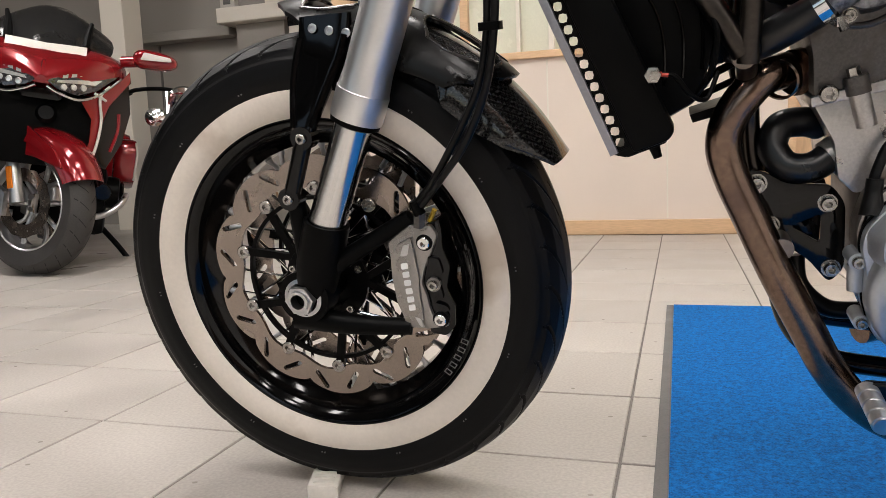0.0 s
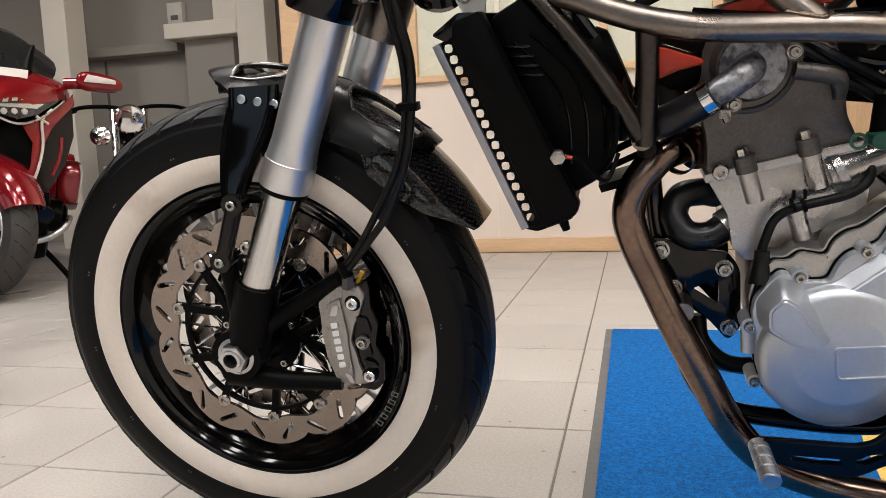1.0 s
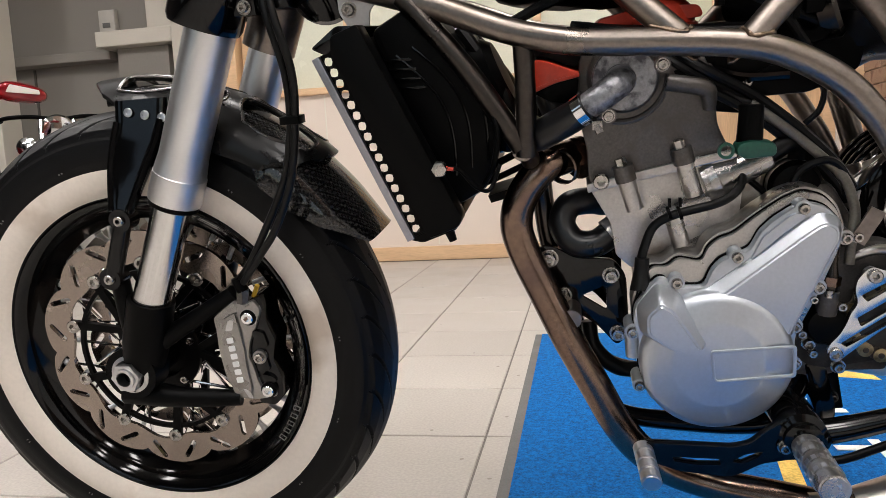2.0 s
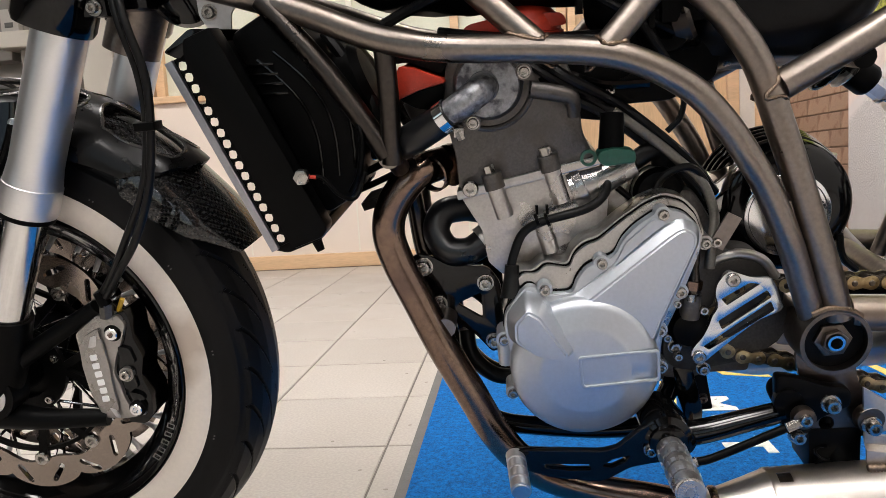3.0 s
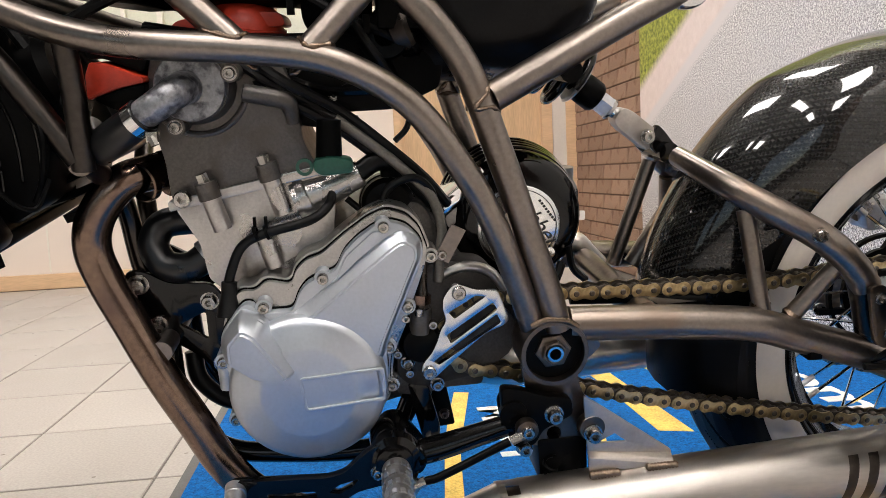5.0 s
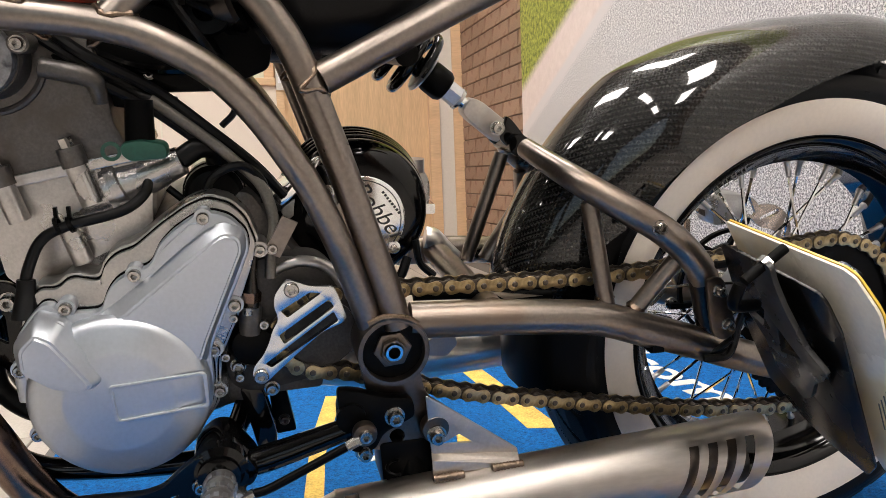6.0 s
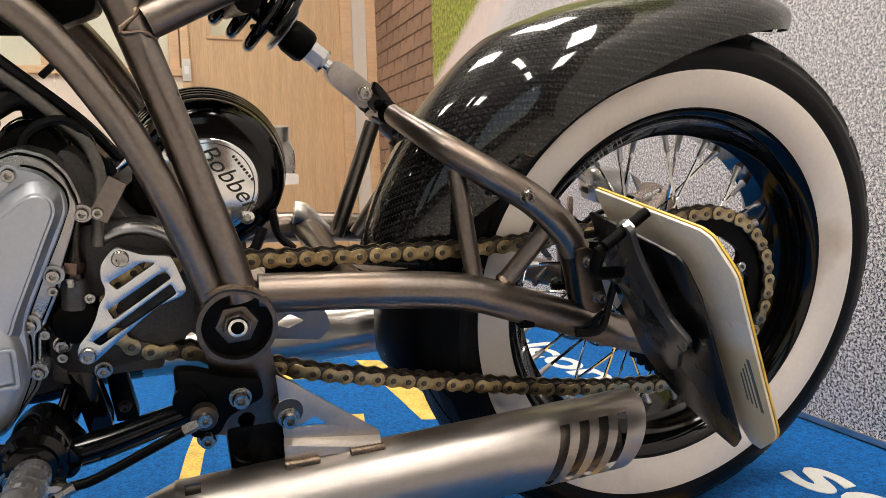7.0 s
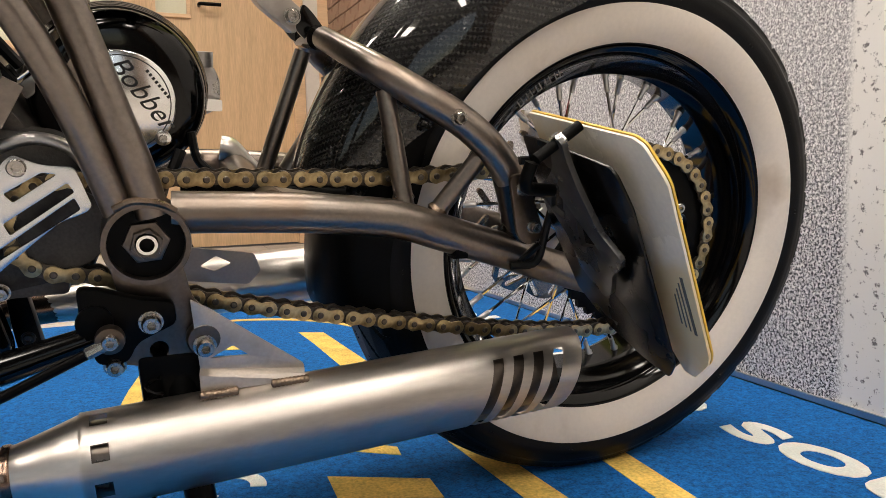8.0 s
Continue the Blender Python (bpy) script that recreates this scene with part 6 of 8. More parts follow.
rows = [[wing.verts.new((x, v, w)) for x, w in line] for line, v in ((low, -0.117), (low, -0.1225), (top, -0.1335))]
for a, b in zip(rows, rows[1:]):
    for k in range(len(a)):
        wing.faces.new((a[k], a[(k + 1) % len(a)], b[(k + 1) % len(a)], b[k]))
wing.faces.new(rows[-1])
bmesh.ops.recalc_face_normals(wing, faces=wing.faces[:])
bmesh.ops.bevel(wing, geom=[e for e in wing.edges if len(e.link_faces) == 2 and e.calc_face_angle(0) > 0.35 and abs(e.verts[0].co.y - e.verts[1].co.y) < 1e-6], offset=0.002, segments=2, affect="EDGES", clamp_overlap=True)
part("cover_wing", wing, SILVER, cov)
part("cover_facet", plate(rounded([(-0.201, 0.431), (-0.190, 0.454), (-0.164, 0.476), (-0.153, 0.474), (-0.180, 0.450)], 0.004), -0.1265, -0.118, bevel=0.003), SILVER, cov)
knee = bmesh.new()
low = rounded([(-0.306, 0.386), (-0.286, 0.411), (-0.266, 0.402), (-0.238, 0.352), (-0.252, 0.341), (-0.278, 0.348), (-0.304, 0.364)], 0.006)
top = rounded([(-0.297, 0.386), (-0.285, 0.398), (-0.274, 0.391), (-0.248, 0.351), (-0.256, 0.347), (-0.277, 0.352), (-0.297, 0.368)], 0.004)
rows = [[knee.verts.new((x, v, w)) for x, w in line] for line, v in ((low, -0.117), (low, -0.136), (top, -0.1520))]
for a, b in zip(rows, rows[1:]):
    for k in range(len(a)):
        knee.faces.new((a[k], a[(k + 1) % len(a)], b[(k + 1) % len(a)], b[k]))
knee.faces.new(rows[-1])
bmesh.ops.recalc_face_normals(knee, faces=knee.faces[:])
bmesh.ops.bevel(knee, geom=[e for e in knee.edges if len(e.link_faces) == 2 and e.calc_face_angle(0) > 0.35 and abs(e.verts[0].co.y - e.verts[1].co.y) < 1e-6], offset=0.002, segments=2, affect="EDGES", clamp_overlap=True)
part("cover_knee", knee, SILVER, cov)
part("badge_frame", plate(rounded([(-0.2385, 0.3465), (-0.1605, 0.3515), (-0.1600, 0.3185), (-0.2355, 0.3120)], 0.004), -0.1432, -0.1400, [list(reversed(rounded([(-0.2355, 0.3437), (-0.1635, 0.3485), (-0.1630, 0.3215), (-0.2330, 0.3150)], 0.003)))], 0.0008), SILVER, cov, "raised blank badge panel")
for x, v, w, r in ((-0.267, -0.121, 0.409, 0.0052), (-0.212, -0.1225, 0.434, 0.0052), (-0.155, -0.1225, 0.479, 0.0052), (-0.309, -0.113, 0.355, 0.0056), (-0.303, -0.113, 0.295, 0.005), (-0.153, -0.110, 0.317, 0.005), (-0.155, -0.112, 0.358, 0.0055), (-0.135, -0.110, 0.397, 0.0055), (-0.111, -0.104, 0.444, 0.005)):
    part("bolt_boss", tube([(x, v + 0.001, w), (x, v + 0.03, w)], r * 1.45, 14, 1), SILVER if v < -0.105 else CAST_LIGHT, cov)
    bolt((x, v + 0.001, w), r, cov, ZINC, 0.006, washer=False)
part("cover_lug", tube([(-0.309, -0.104, 0.350), (-0.308, -0.104, 0.325)], 0.008, 10, 1), SILVER, cov)
# clutch slave beside it
slave = part("clutch_slave", lathe([(0.022, 0), (0.022, -0.010), (0.018, -0.017), (0.008, -0.020), (0, -0.020)], (-0.122, -0.086, 0.354), (0, 1, 0), 28), BLACK_SATIN, bike, "dark clutch slave cylinder")
part("union_body", tube([(-0.1235, -0.098, 0.366), (-0.1215, -0.099, 0.391)], [0.0105, 0.0095], 14, 1), CAST, slave, "dark hydraulic union body")
part("union", tube([(-0.1215, -0.099, 0.388), (-0.1205, -0.099, 0.402), (-0.1190, -0.097, 0.418), (-0.1165, -0.095, 0.438)], [0.0080, 0.0070, 0.0042, 0.0040], 10, 3), DARK_STEEL, slave, "hydraulic union")
part("union_collar", tube([(-0.1212, -0.099, 0.396), (-0.1203, -0.099, 0.405)], 0.0092, 6, 1), HEADER, slave, "brown banjo collar")
part("bleed_cap", tube([(-0.1240, -0.1065, 0.386), (-0.1235, -0.1065, 0.393)], 0.0045, 10, 1), ZINC, slave)
for x, w, r in ((-0.137, 0.383, 0.0042), (-0.111, 0.375, 0.0046), (-0.146, 0.347, 0.0044), (-0.135, 0.326, 0.0044)):
    bolt((x, -0.102, w), r, slave, ZINC, 0.006, washer=False)

# -- air filter with round badge --
AFC = (-0.011, 0.456)
af = part("air_filter", lathe([(0.0, -0.034), (0.050, -0.034), (0.062, -0.031), (0.069, -0.024), (0.0715, -0.012), (0.0715, -0.006), (0.060, -0.005)], (AFC[0], 0, AFC[1]), (0, 1, 0), 72), BLACK_GLOSS, bike, "gloss black round air filter housing")
for k in range(4):
    r = 0.0735 + 0.0015 * k
    part("filter_fin", lathe([(0.055, -0.002 + 0.0105 * k), (r, -0.002 + 0.0105 * k), (r + 0.001, 0.001 + 0.0105 * k), (r, 0.0045 + 0.0105 * k), (0.055, 0.0045 + 0.0105 * k)], (AFC[0], 0, AFC[1]), (0, 1, 0), 72), BLACK_GLOSS, af, "black filter fin")
part("filter_core", lathe([(0.068, -0.010), (0.070, 0.045), (0.0, 0.045)], (AFC[0], 0, AFC[1]), (0, 1, 0), 56), BLACK_PLASTIC, af)
DC = (-0.011, 0.450)
disc = part("badge_disc", lathe([(0.0440, 0), (0.0440, -0.003), (0.0425, -0.004), (0, -0.004)], (DC[0], -0.0335, DC[1]), (0, 1, 0), 56), BADGE, af, "bright round badge with black script")
for x, w in ((0.0210, 0.420), (-0.043, 0.480)):
    part("badge_lug", plate(circle(x, w, 0.0070, 18), -0.0380, -0.0335, bevel=0.001), BADGE, disc)
    bolt((x, -0.0380, w), 0.0034, disc, ZINC, 0.002, washer=False)
TILTED = Matrix.Translation((0.0060, -0.0378, 0.4585)) @ Matrix.Rotation(radians(90), 4, "X") @ Matrix.Rotation(radians(-53), 4, "Z")
writing("Bobber", 0.0235, BADGE_BLACK, "script", disc, TILTED, "black script lettering", 0.0003, 0.35)
for k in range(8):
    part("print_bar", box((-0.0130 + 0.0038 * k, 0.0140, 0), (-0.0108 + 0.0038 * k, 0.0164, 0.0003), m=TILTED), BADGE_BLACK, disc, "", False)
part("badge_line", lathe([(0.0395, 0), (0.0402, 0), (0.0402, -0.0003), (0.0395, -0.0003)], (DC[0], -0.0376, DC[1]), (0, 1, 0), 56, closed=True), BADGE_BLACK, disc)
carb = part("carburettor", plate(rounded([(0.050, 0.481), (0.076, 0.481), (0.083, 0.466), (0.083, 0.440), (0.070, 0.431), (0.050, 0.431)], 0.005), 0.060, 0.110, bevel=0.004), CAST_LIGHT, bike, "bright cast unit behind the air filter")
part("carb_top", tube([(0.064, 0.068, 0.478), (0.064, 0.068, 0.493)], 0.0135, 16, 1), CAST_LIGHT, carb)
part("carb_clamp", plate(rounded([(0.060, 0.450), (0.080, 0.449), (0.080, 0.438), (0.060, 0.438)], 0.002), 0.026, 0.070), CHROME, carb)
bm = bmesh.new()
tube([(0.045, -0.03, 0.425), (0.05, -0.03, 0.40), (0.065, -0.03, 0.385)], 0.004, 8, 4, bm)
tube([(0.035, -0.04, 0.41), (0.025, -0.045, 0.39), (0.01, -0.04, 0.385)], 0.005, 8, 4, bm)
part("drain_hose", bm, RUBBER, bike, "black drain hoses")

# -- seat underside, dark wrapped box --
bm = bmesh.new()
bmesh.ops.create_uvsphere(bm, u_segments=48, v_segments=28, radius=1)
for v in bm.verts:
    x, y, z = v.co
    sq = lambda a, p: math.copysign(abs(a) ** p, a)
    v.co = Vector((-0.030 + 0.098 * sq(x, 0.55), 0.0 + 0.085 * sq(y, 0.6), 0.690 + 0.088 * sq(z, 0.55) + (0.030 * min(1, max(0, x)) if z < 0 else 0)))
    n = noise.noise(v.co * 22) * 0.007 + noise.noise(v.co * 60) * 0.003
    v.co += Vector((n, n * 0.6, n))
part("wrapped_box", bm, mat("crumpled_black_film", (0.003, 0.003, 0.0033), 0.33, 0.0, 0.3, 30, 300, 0.0003, spec=0.15), bike, "black film-wrapped box under the seat")
tank = bmesh.new()
bmesh.ops.create_uvsphere(tank, u_segments=40, v_segments=20, radius=1)
for v in tank.verts:
    v.co = Vector((-0.43 + 0.26 * v.co.x, 0.11 * v.co.y, 0.835 + 0.10 * v.co.z))
part("fuel_tank", tank, BLACK_GLOSS, bike, "gloss black fuel tank")
bm = bmesh.new()
bmesh.ops.create_uvsphere(bm, u_segments=32, v_segments=16, radius=1)
for v in bm.verts:
    sq = lambda a: math.copysign(abs(a) ** 0.6, a)
    v.co = Vector((-0.26 + 0.20 * sq(v.co.x), 0.075 * sq(v.co.y), 0.735 + 0.062 * sq(v.co.z)))
    v.co += Vector((0, 1, 1)) * noise.noise(v.co * 25) * 0.008
part("airbox", bm, BLACK_PLASTIC, bike, "black plastic airbox under the tank")

# black clutter under the tank: cables, clips and hoses
for k, pts in enumerate(([(-0.40, -0.075, 0.70), (-0.33, -0.070, 0.706), (-0.25, -0.070, 0.703), (-0.19, -0.078, 0.668), (-0.13, -0.07, 0.640)], [(-0.42, -0.05, 0.665), (-0.385, -0.06, 0.680), (-0.33, -0.075, 0.700), (-0.28, -0.080, 0.712)], [(-0.47, -0.06, 0.665), (-0.44, -0.07, 0.62), (-0.425, -0.075, 0.585), (-0.43, -0.06, 0.54)], [(-0.185, -0.075, 0.70), (-0.172, -0.085, 0.66), (-0.150, -0.085, 0.625), (-0.135, -0.07, 0.60)], [(-0.45, -0.02, 0.64), (-0.43, -0.03, 0.60), (-0.44, -0.03, 0.56), (-0.455, -0.02, 0.50)], [(-0.36, -0.04, 0.656), (-0.31, -0.05, 0.648), (-0.25, -0.055, 0.643), (-0.20, -0.06, 0.640)])):
    part("cable", tube(pts, 0.0042 + 0.0012 * (k % 3), 8, 6), RUBBER, bike, "black cable")
for x, w in ((-0.335, 0.694), (-0.225, 0.672), (-0.160, 0.655)):
    part("cable_tie", box((x - 0.003, -0.090, w - 0.008), (x + 0.003, -0.072, w + 0.008), 0.001), BLACK_PLASTIC, bike)
part("relay_box", box((-0.150, -0.080, 0.650), (-0.095, -0.030, 0.700), 0.005), BLACK_PLASTIC, bike, "black relay box")
part("connector", box((-0.240, -0.088, 0.690), (-0.205, -0.070, 0.712), 0.003), BLACK_PLASTIC, bike)
part("coil_pack", tube([(-0.205, -0.03, 0.672), (-0.165, -0.055, 0.668)], 0.024, 20, 1), BLACK_PLASTIC, bike, "black coil")

# -- swingarm --
for sg in (-1, 1):
    mir = lambda pts: [(x, -v if sg > 0 else v, w) for x, v, w in pts]
    arm = part("swingarm_tube", tube(mir([(0.020, -0.118, 0.3715), (0.108, -0.123, 0.3690), (0.190, -0.125, 0.3625), (0.222, -0.126, 0.3560), (0.253, -0.126, 0.3455), (0.316, -0.126, 0.3250), (0.3635, -0.126, 0.3080), (0.42, -0.126, 0.290), (0.470, -0.126, 0.276)]), 0.0172, 22, 6), RAW, bike, "bare brushed steel swingarm tube")
    part("upper_arm", tube([(0.1695, 0.024 + 0.034 * sg, 0.5125), (0.179, 0.014 + 0.062 * sg, 0.5030), (0.197, 0.090 * sg, 0.489), (0.2285, 0.114 * sg, 0.4695), (0.264, 0.124 * sg, 0.4495), (0.287, 0.131 * sg, 0.4315), (0.305, 0.134 * sg, 0.4125), (0.316, 0.134 * sg, 0.396)], [0.0108, 0.0118, 0.0132, 0.0143, 0.0146, 0.0146, 0.0146, 0.0146], 20, 6), RAW, bike, "bare brushed steel upper swingarm tube")
    # lower end of the same tube, its shade put into a darker steel
    part("arm_end", tube([(0.311, 0.132 * sg, 0.404), (0.322, 0.128 * sg, 0.374), (0.336, 0.124 * sg, 0.330)], [0.0138, 0.0125, 0.0125], 18, 4), DARK_STEEL, bike, "joint below the upper swingarm tube, coloured dark for shade")
    part("arm_strut", tube(mir([(0.2045, -0.096, 0.470), (0.220, -0.120, 0.364)]), 0.0088, 14, 1), RAW, bike, "bare steel strut")
    part("arm_strut", tube(mir([(0.291, -0.126, 0.419), (0.2480, -0.118, 0.3600)]), 0.0088, 14, 1), RAW, bike, "bare steel strut")
    for p, q in (((0.2182, -0.1138, 0.3775), (0.2186, -0.117, 0.373)), ((0.2525, -0.1186, 0.3655), (0.2505, -0.1182, 0.3628))):
        a, b = Vector(mir([p])[0]), Vector(mir([q])[0])
        part("weld", lathe([(0.0085, -0.003), (0.0098, 0.0), (0.0106, 0.003), (0.009, 0.005)], a, (b - a).normalized(), 18), WELD, arm, "browned weld bead")
    if sg < 0:
        bolt((0.260, -0.135, 0.451), 0.0072, arm, ZINC, 0.008)
    # axle plate
    ap = part("axle_plate", plate(rounded([(0.304, 0.402), (0.322, 0.404), (0.346, 0.345), (0.332, 0.335), (0.318, 0.343)], 0.008), -0.155 if sg < 0 else 0.150, -0.150 if sg < 0 else 0.155, bevel=0.001), HANGER_STEEL, bike, "bare steel bracket plate")
    if sg < 0:
        bolt((0.318, -0.155, 0.390), 0.0058, ap, ZINC, 0.009)
        bolt((0.332, -0.155, 0.354), 0.0058, ap, ZINC, 0.009)
    drop = part("dropout", plate(rounded([(0.44, 0.335), (0.53, 0.330), (0.54, 0.290), (0.45, 0.280)], 0.012), 0.118 * sg, 0.126 * sg), RAW, bike, "bare steel axle dropout")
part("rear_axle", tube([(RW[0], -0.135, RW[2]), (RW[0], 0.135, RW[2])], 0.010, 16, 1), ZINC, bike)
part("arm_bridge", tube([(0.10, -0.115, 0.372), (0.10, 0.115, 0.372)], 0.015, 18, 1), RAW, bike, "bare steel swingarm bridge")
part("inner_brace", tube([(0.166, 0.056, 0.498), (0.1245, 0.052, 0.375)], 0.0085, 14, 1), RAW, bike, "bare steel inner brace")
part("inner_brace", tube([(0.2190, 0.058, 0.478), (0.1500, 0.055, 0.372)], 0.0115, 14, 1), RAW, bike, "bare steel inner brace")
part("bent_stub", tube([(0.086, 0.100, 0.392), (0.095, 0.099, 0.390), (0.107, 0.098, 0.376), (0.123, 0.10, 0.360)], 0.0135, 16), STEEL, bike, "bright bent pipe stub")
slider = part("chain_slider", tube([(0.03, -0.088, 0.386), (0.10, -0.090, 0.383), (0.17, -0.092, 0.378)], 0.006, 10), BLACK_PLASTIC, bike, "black chain slider")
part("slider_tab", plate([(0.105, 0.386), (0.160, 0.378), (0.120, 0.377)], -0.098, -0.094), STEEL, slider, "", False)
bm = bmesh.new()
tube([(0.10, -0.11, 0.352), (0.17, -0.115, 0.348), (0.25, -0.12, 0.336), (0.30, -0.125, 0.318), (0.328, -0.14, 0.318), (0.345, -0.15, 0.335)], 0.0035, 8, 6, bm)
tube([(0.315, -0.152, 0.415), (0.345, -0.156, 0.415), (0.352, -0.156, 0.385), (0.350, -0.15, 0.350), (0.342, -0.15, 0.318), (0.318, -0.145, 0.314)], 0.004, 8, 6, bm)
part("light_cable", bm, RUBBER, bike, "black cable along the swingarm")
part("cable_clip", box((0.262, -0.140, 0.322), (0.276, -0.120, 0.338), 0.003), BLACK_PLASTIC, bike)

# -- shock absorber --
SA, SB = Vector((0.147, 0.035, 0.531)), Vector((0.028, 0.035, 0.6219))
sd = (SB - SA).normalized()
shock = part("shock_eye", plate(rounded([(-0.013, -0.0125), (0.030, -0.0125), (0.042, -0.009), (0.042, 0.009), (0.030, 0.0125), (-0.013, 0.0125)], 0.006), -0.012, 0.012, bevel=0.003, m=Matrix.Translation(SA) @ Vector((1, 0, 0)).rotation_difference(sd).to_matrix().to_4x4()), BRACKET, bike, "satin aluminium shock absorber end")
bolt(tuple(SA + Vector((0, -0.016, 0))), 0.0078, shock, ZINC, 0.006)
part("lock_nut", tube([SA + sd * 0.048, SA + sd * 0.0515], 0.0125, 16, 1), ZINC, shock)
part("shaft", tube([SA + sd * 0.040, SA + sd * 0.12], 0.0065, 14, 1), CHROME, shock, "chromed shock shaft")
part("spacer", tube([SA + sd * 0.0515, SA + sd * 0.067], 0.0118, 6, 1), SATIN_ALU, shock)
part("bump_rubber", lathe([(0.008, 0.067), (0.015, 0.068), (0.0178, 0.073), (0.0178, 0.089), (0.015, 0.095), (0.008, 0.096)], SA, sd, 12), BLACK_PLASTIC, shock, "knurled black collar")
part("spring_plate", lathe([(0.010, 0.096), (0.023, 0.096), (0.025, 0.098), (0.023, 0.101), (0.010, 0.101)], SA, sd, 30), SATIN_ALU, shock)
u1 = sd.orthogonal().normalized()
u2 = sd.cross(u1)
helix = []
for k in range(110):
    a = k * 0.35
    h = 0.1065 + 0.0195 * max(0.0, a / (2 * math.pi) - 0.35)
    helix.append(SA + sd * h + 0.0345 * (math.cos(a + 0.6) * u1 + math.sin(a + 0.6) * u2))
part("coil_spring", tube(helix, 0.0056, 12, 1), BLACK_GLOSS, shock, "gloss black coil spring")
part("damper", tube([SA + sd * 0.101, SA + sd * 0.30], 0.0110, 20, 1), BLACK_GLOSS, shock, "black damper body")
link = part("shock_link", plate(rounded([(0.152, 0.543), (0.166, 0.537), (0.190, 0.516), (0.182, 0.500), (0.156, 0.508), (0.146, 0.520)], 0.006), 0.060, 0.066, bevel=0.001), BLACK_GLOSS, bike, "gloss black shock clevis")
part("clevis_side", plate(rounded([(0.158, 0.545), (0.168, 0.536), (0.184, 0.516), (0.176, 0.502), (0.160, 0.510), (0.150, 0.520)], 0.006), 0.022, 0.030, bevel=0.001), BLACK_GLOSS, link)
part("clevis_tube", tube([(0.172, 0.016, 0.512), (0.170, 0.070, 0.512)], 0.012, 14, 1), BLACK_GLOSS, link)

# -- rear fender in carbon --
RF = (0.501, 0.292)
rf = part("rear_fender", shell(RF[0], RF[1], 0.365, 0.088, 172, 65.6, 72, 0.085, 0.003, edge=lambda q: (0.80 + 0.20 * min(1, q * 2.5)) * (1 if q < 0.74 else max(0.04, math.sqrt(max(0, 1 - ((q - 0.74) / 0.26) ** 2.3)))), nv=25, fall=lambda q: 1 if q < 0.55 else 1 - 0.80 * ((q - 0.55) / 0.45) ** 1.5, bow=lambda q: float(np.interp(q, [0, 0.2, 0.42, 0.50, 0.58, 0.66, 0.76, 0.83, 0.92, 0.97, 1], [0, 0.003, 0.006, -0.002, -0.0065, -0.0100, -0.0084, -0.003, 0.003, 0.006, 0.005]))), CARBON, bike, "glossy lacquered carbon rear fender")
part("inner_guard", shell(RF[0], RF[1], 0.340, 0.080, 188, 140, 20, 0.06, 0.002), BLACK_SATIN, rf, "black inner mudguard")
part("fender_mount", plate(rounded([(0.235, 0.455), (0.26, 0.44), (0.25, 0.39), (0.215, 0.39)], 0.01), -0.074, -0.070), BLACK_SATIN, rf, "black fender mount")

# -- chain and rear sprocket --
SP = (RW[0] + 0.003, 0.316)
sprocket = part("rear_sprocket", plate([((0.098 if k % 2 else 0.092) * math.cos(2 * math.pi * k / 80) + SP[0], (0.098 if k % 2 else 0.092) * math.sin(2 * math.pi * k / 80) + SP[1]) for k in range(80)], -0.090, -0.083, [list(reversed(circle(SP[0], SP[1], 0.035, 24)))] + [list(reversed(slot(SP[0] + 0.060 * math.cos(a - 0.22), SP[1] + 0.060 * math.sin(a - 0.22), SP[0] + 0.060 * math.cos(a + 0.22), SP[1] + 0.060 * math.sin(a + 0.22), 0.014))) for a in [k * math.pi / 3 for k in range(6)]]), BLACK_SATIN, bike, "black rear sprocket")
for k in range(6):
    a = k * math.pi / 3 + math.pi / 6
    bolt((SP[0] + 0.066 * math.cos(a), -0.090, SP[1] + 0.066 * math.sin(a)), 0.006, sprocket, ZINC, 0.004, washer=False)
# the loop of the chain: top run, round the sprocket, bottom run, round the front sprocket
FS, fr_, rr_ = (-0.062, 0.356), 0.038, 0.099
loop = []
top_a, top_b = Vector((FS[0], FS[1] + fr_)), Vector((SP[0] - 0.006, SP[1] + rr_ - 0.001))
for p in spline([(FS[0], FS[1] + fr_, 0), (0.03, 0.3935, 0), (0.12, 0.3918, 0), (0.21, 0.3908, 0), (0.296, 0.3942, 0), (0.40, 0.4045, 0), (top_b.x, top_b.y, 0)], 8)[:-1]:
    loop.append((p.x, p.y))
for k in range(30):
    a = math.pi / 2 - math.pi * k / 30 - 0.02
    loop.append((SP[0] + rr_ * math.cos(a), SP[1] + rr_ * math.sin(a)))
bot_a, bot_b = Vector((SP[0], SP[1] - rr_)), Vector((FS[0] + 0.012, FS[1] - fr_))
for p in spline([(bot_a.x, bot_a.y, 0), (0.45, 0.2155, 0), (0.36, 0.2245, 0), (0.25, 0.2432, 0), (0.125, 0.2682, 0), (0.052, 0.2858, 0), (bot_b.x, bot_b.y, 0)], 8)[:-1]:
    loop.append((p.x, p.y))
for k in range(14):
    a = -math.pi / 2 - math.pi * k / 14
    loop.append((FS[0] + fr_ * math.cos(a), FS[1] + fr_ * math.sin(a)))
pts = [Vector(p) for p in loop]
pts.append(pts[0])
length = sum((b - a).length for a, b in zip(pts, pts[1:]))
count = int(length / 0.015875) // 2 * 2
step = length / count
pins, acc, target = [], 0.0, 0.0
for a, b in zip(pts, pts[1:]):
    seg = (b - a).length
    while target <= acc + seg and len(pins) < count:
        pins.append(a + (b - a) * ((target - acc) / max(seg, 1e-9)))
        target += step
    acc += seg


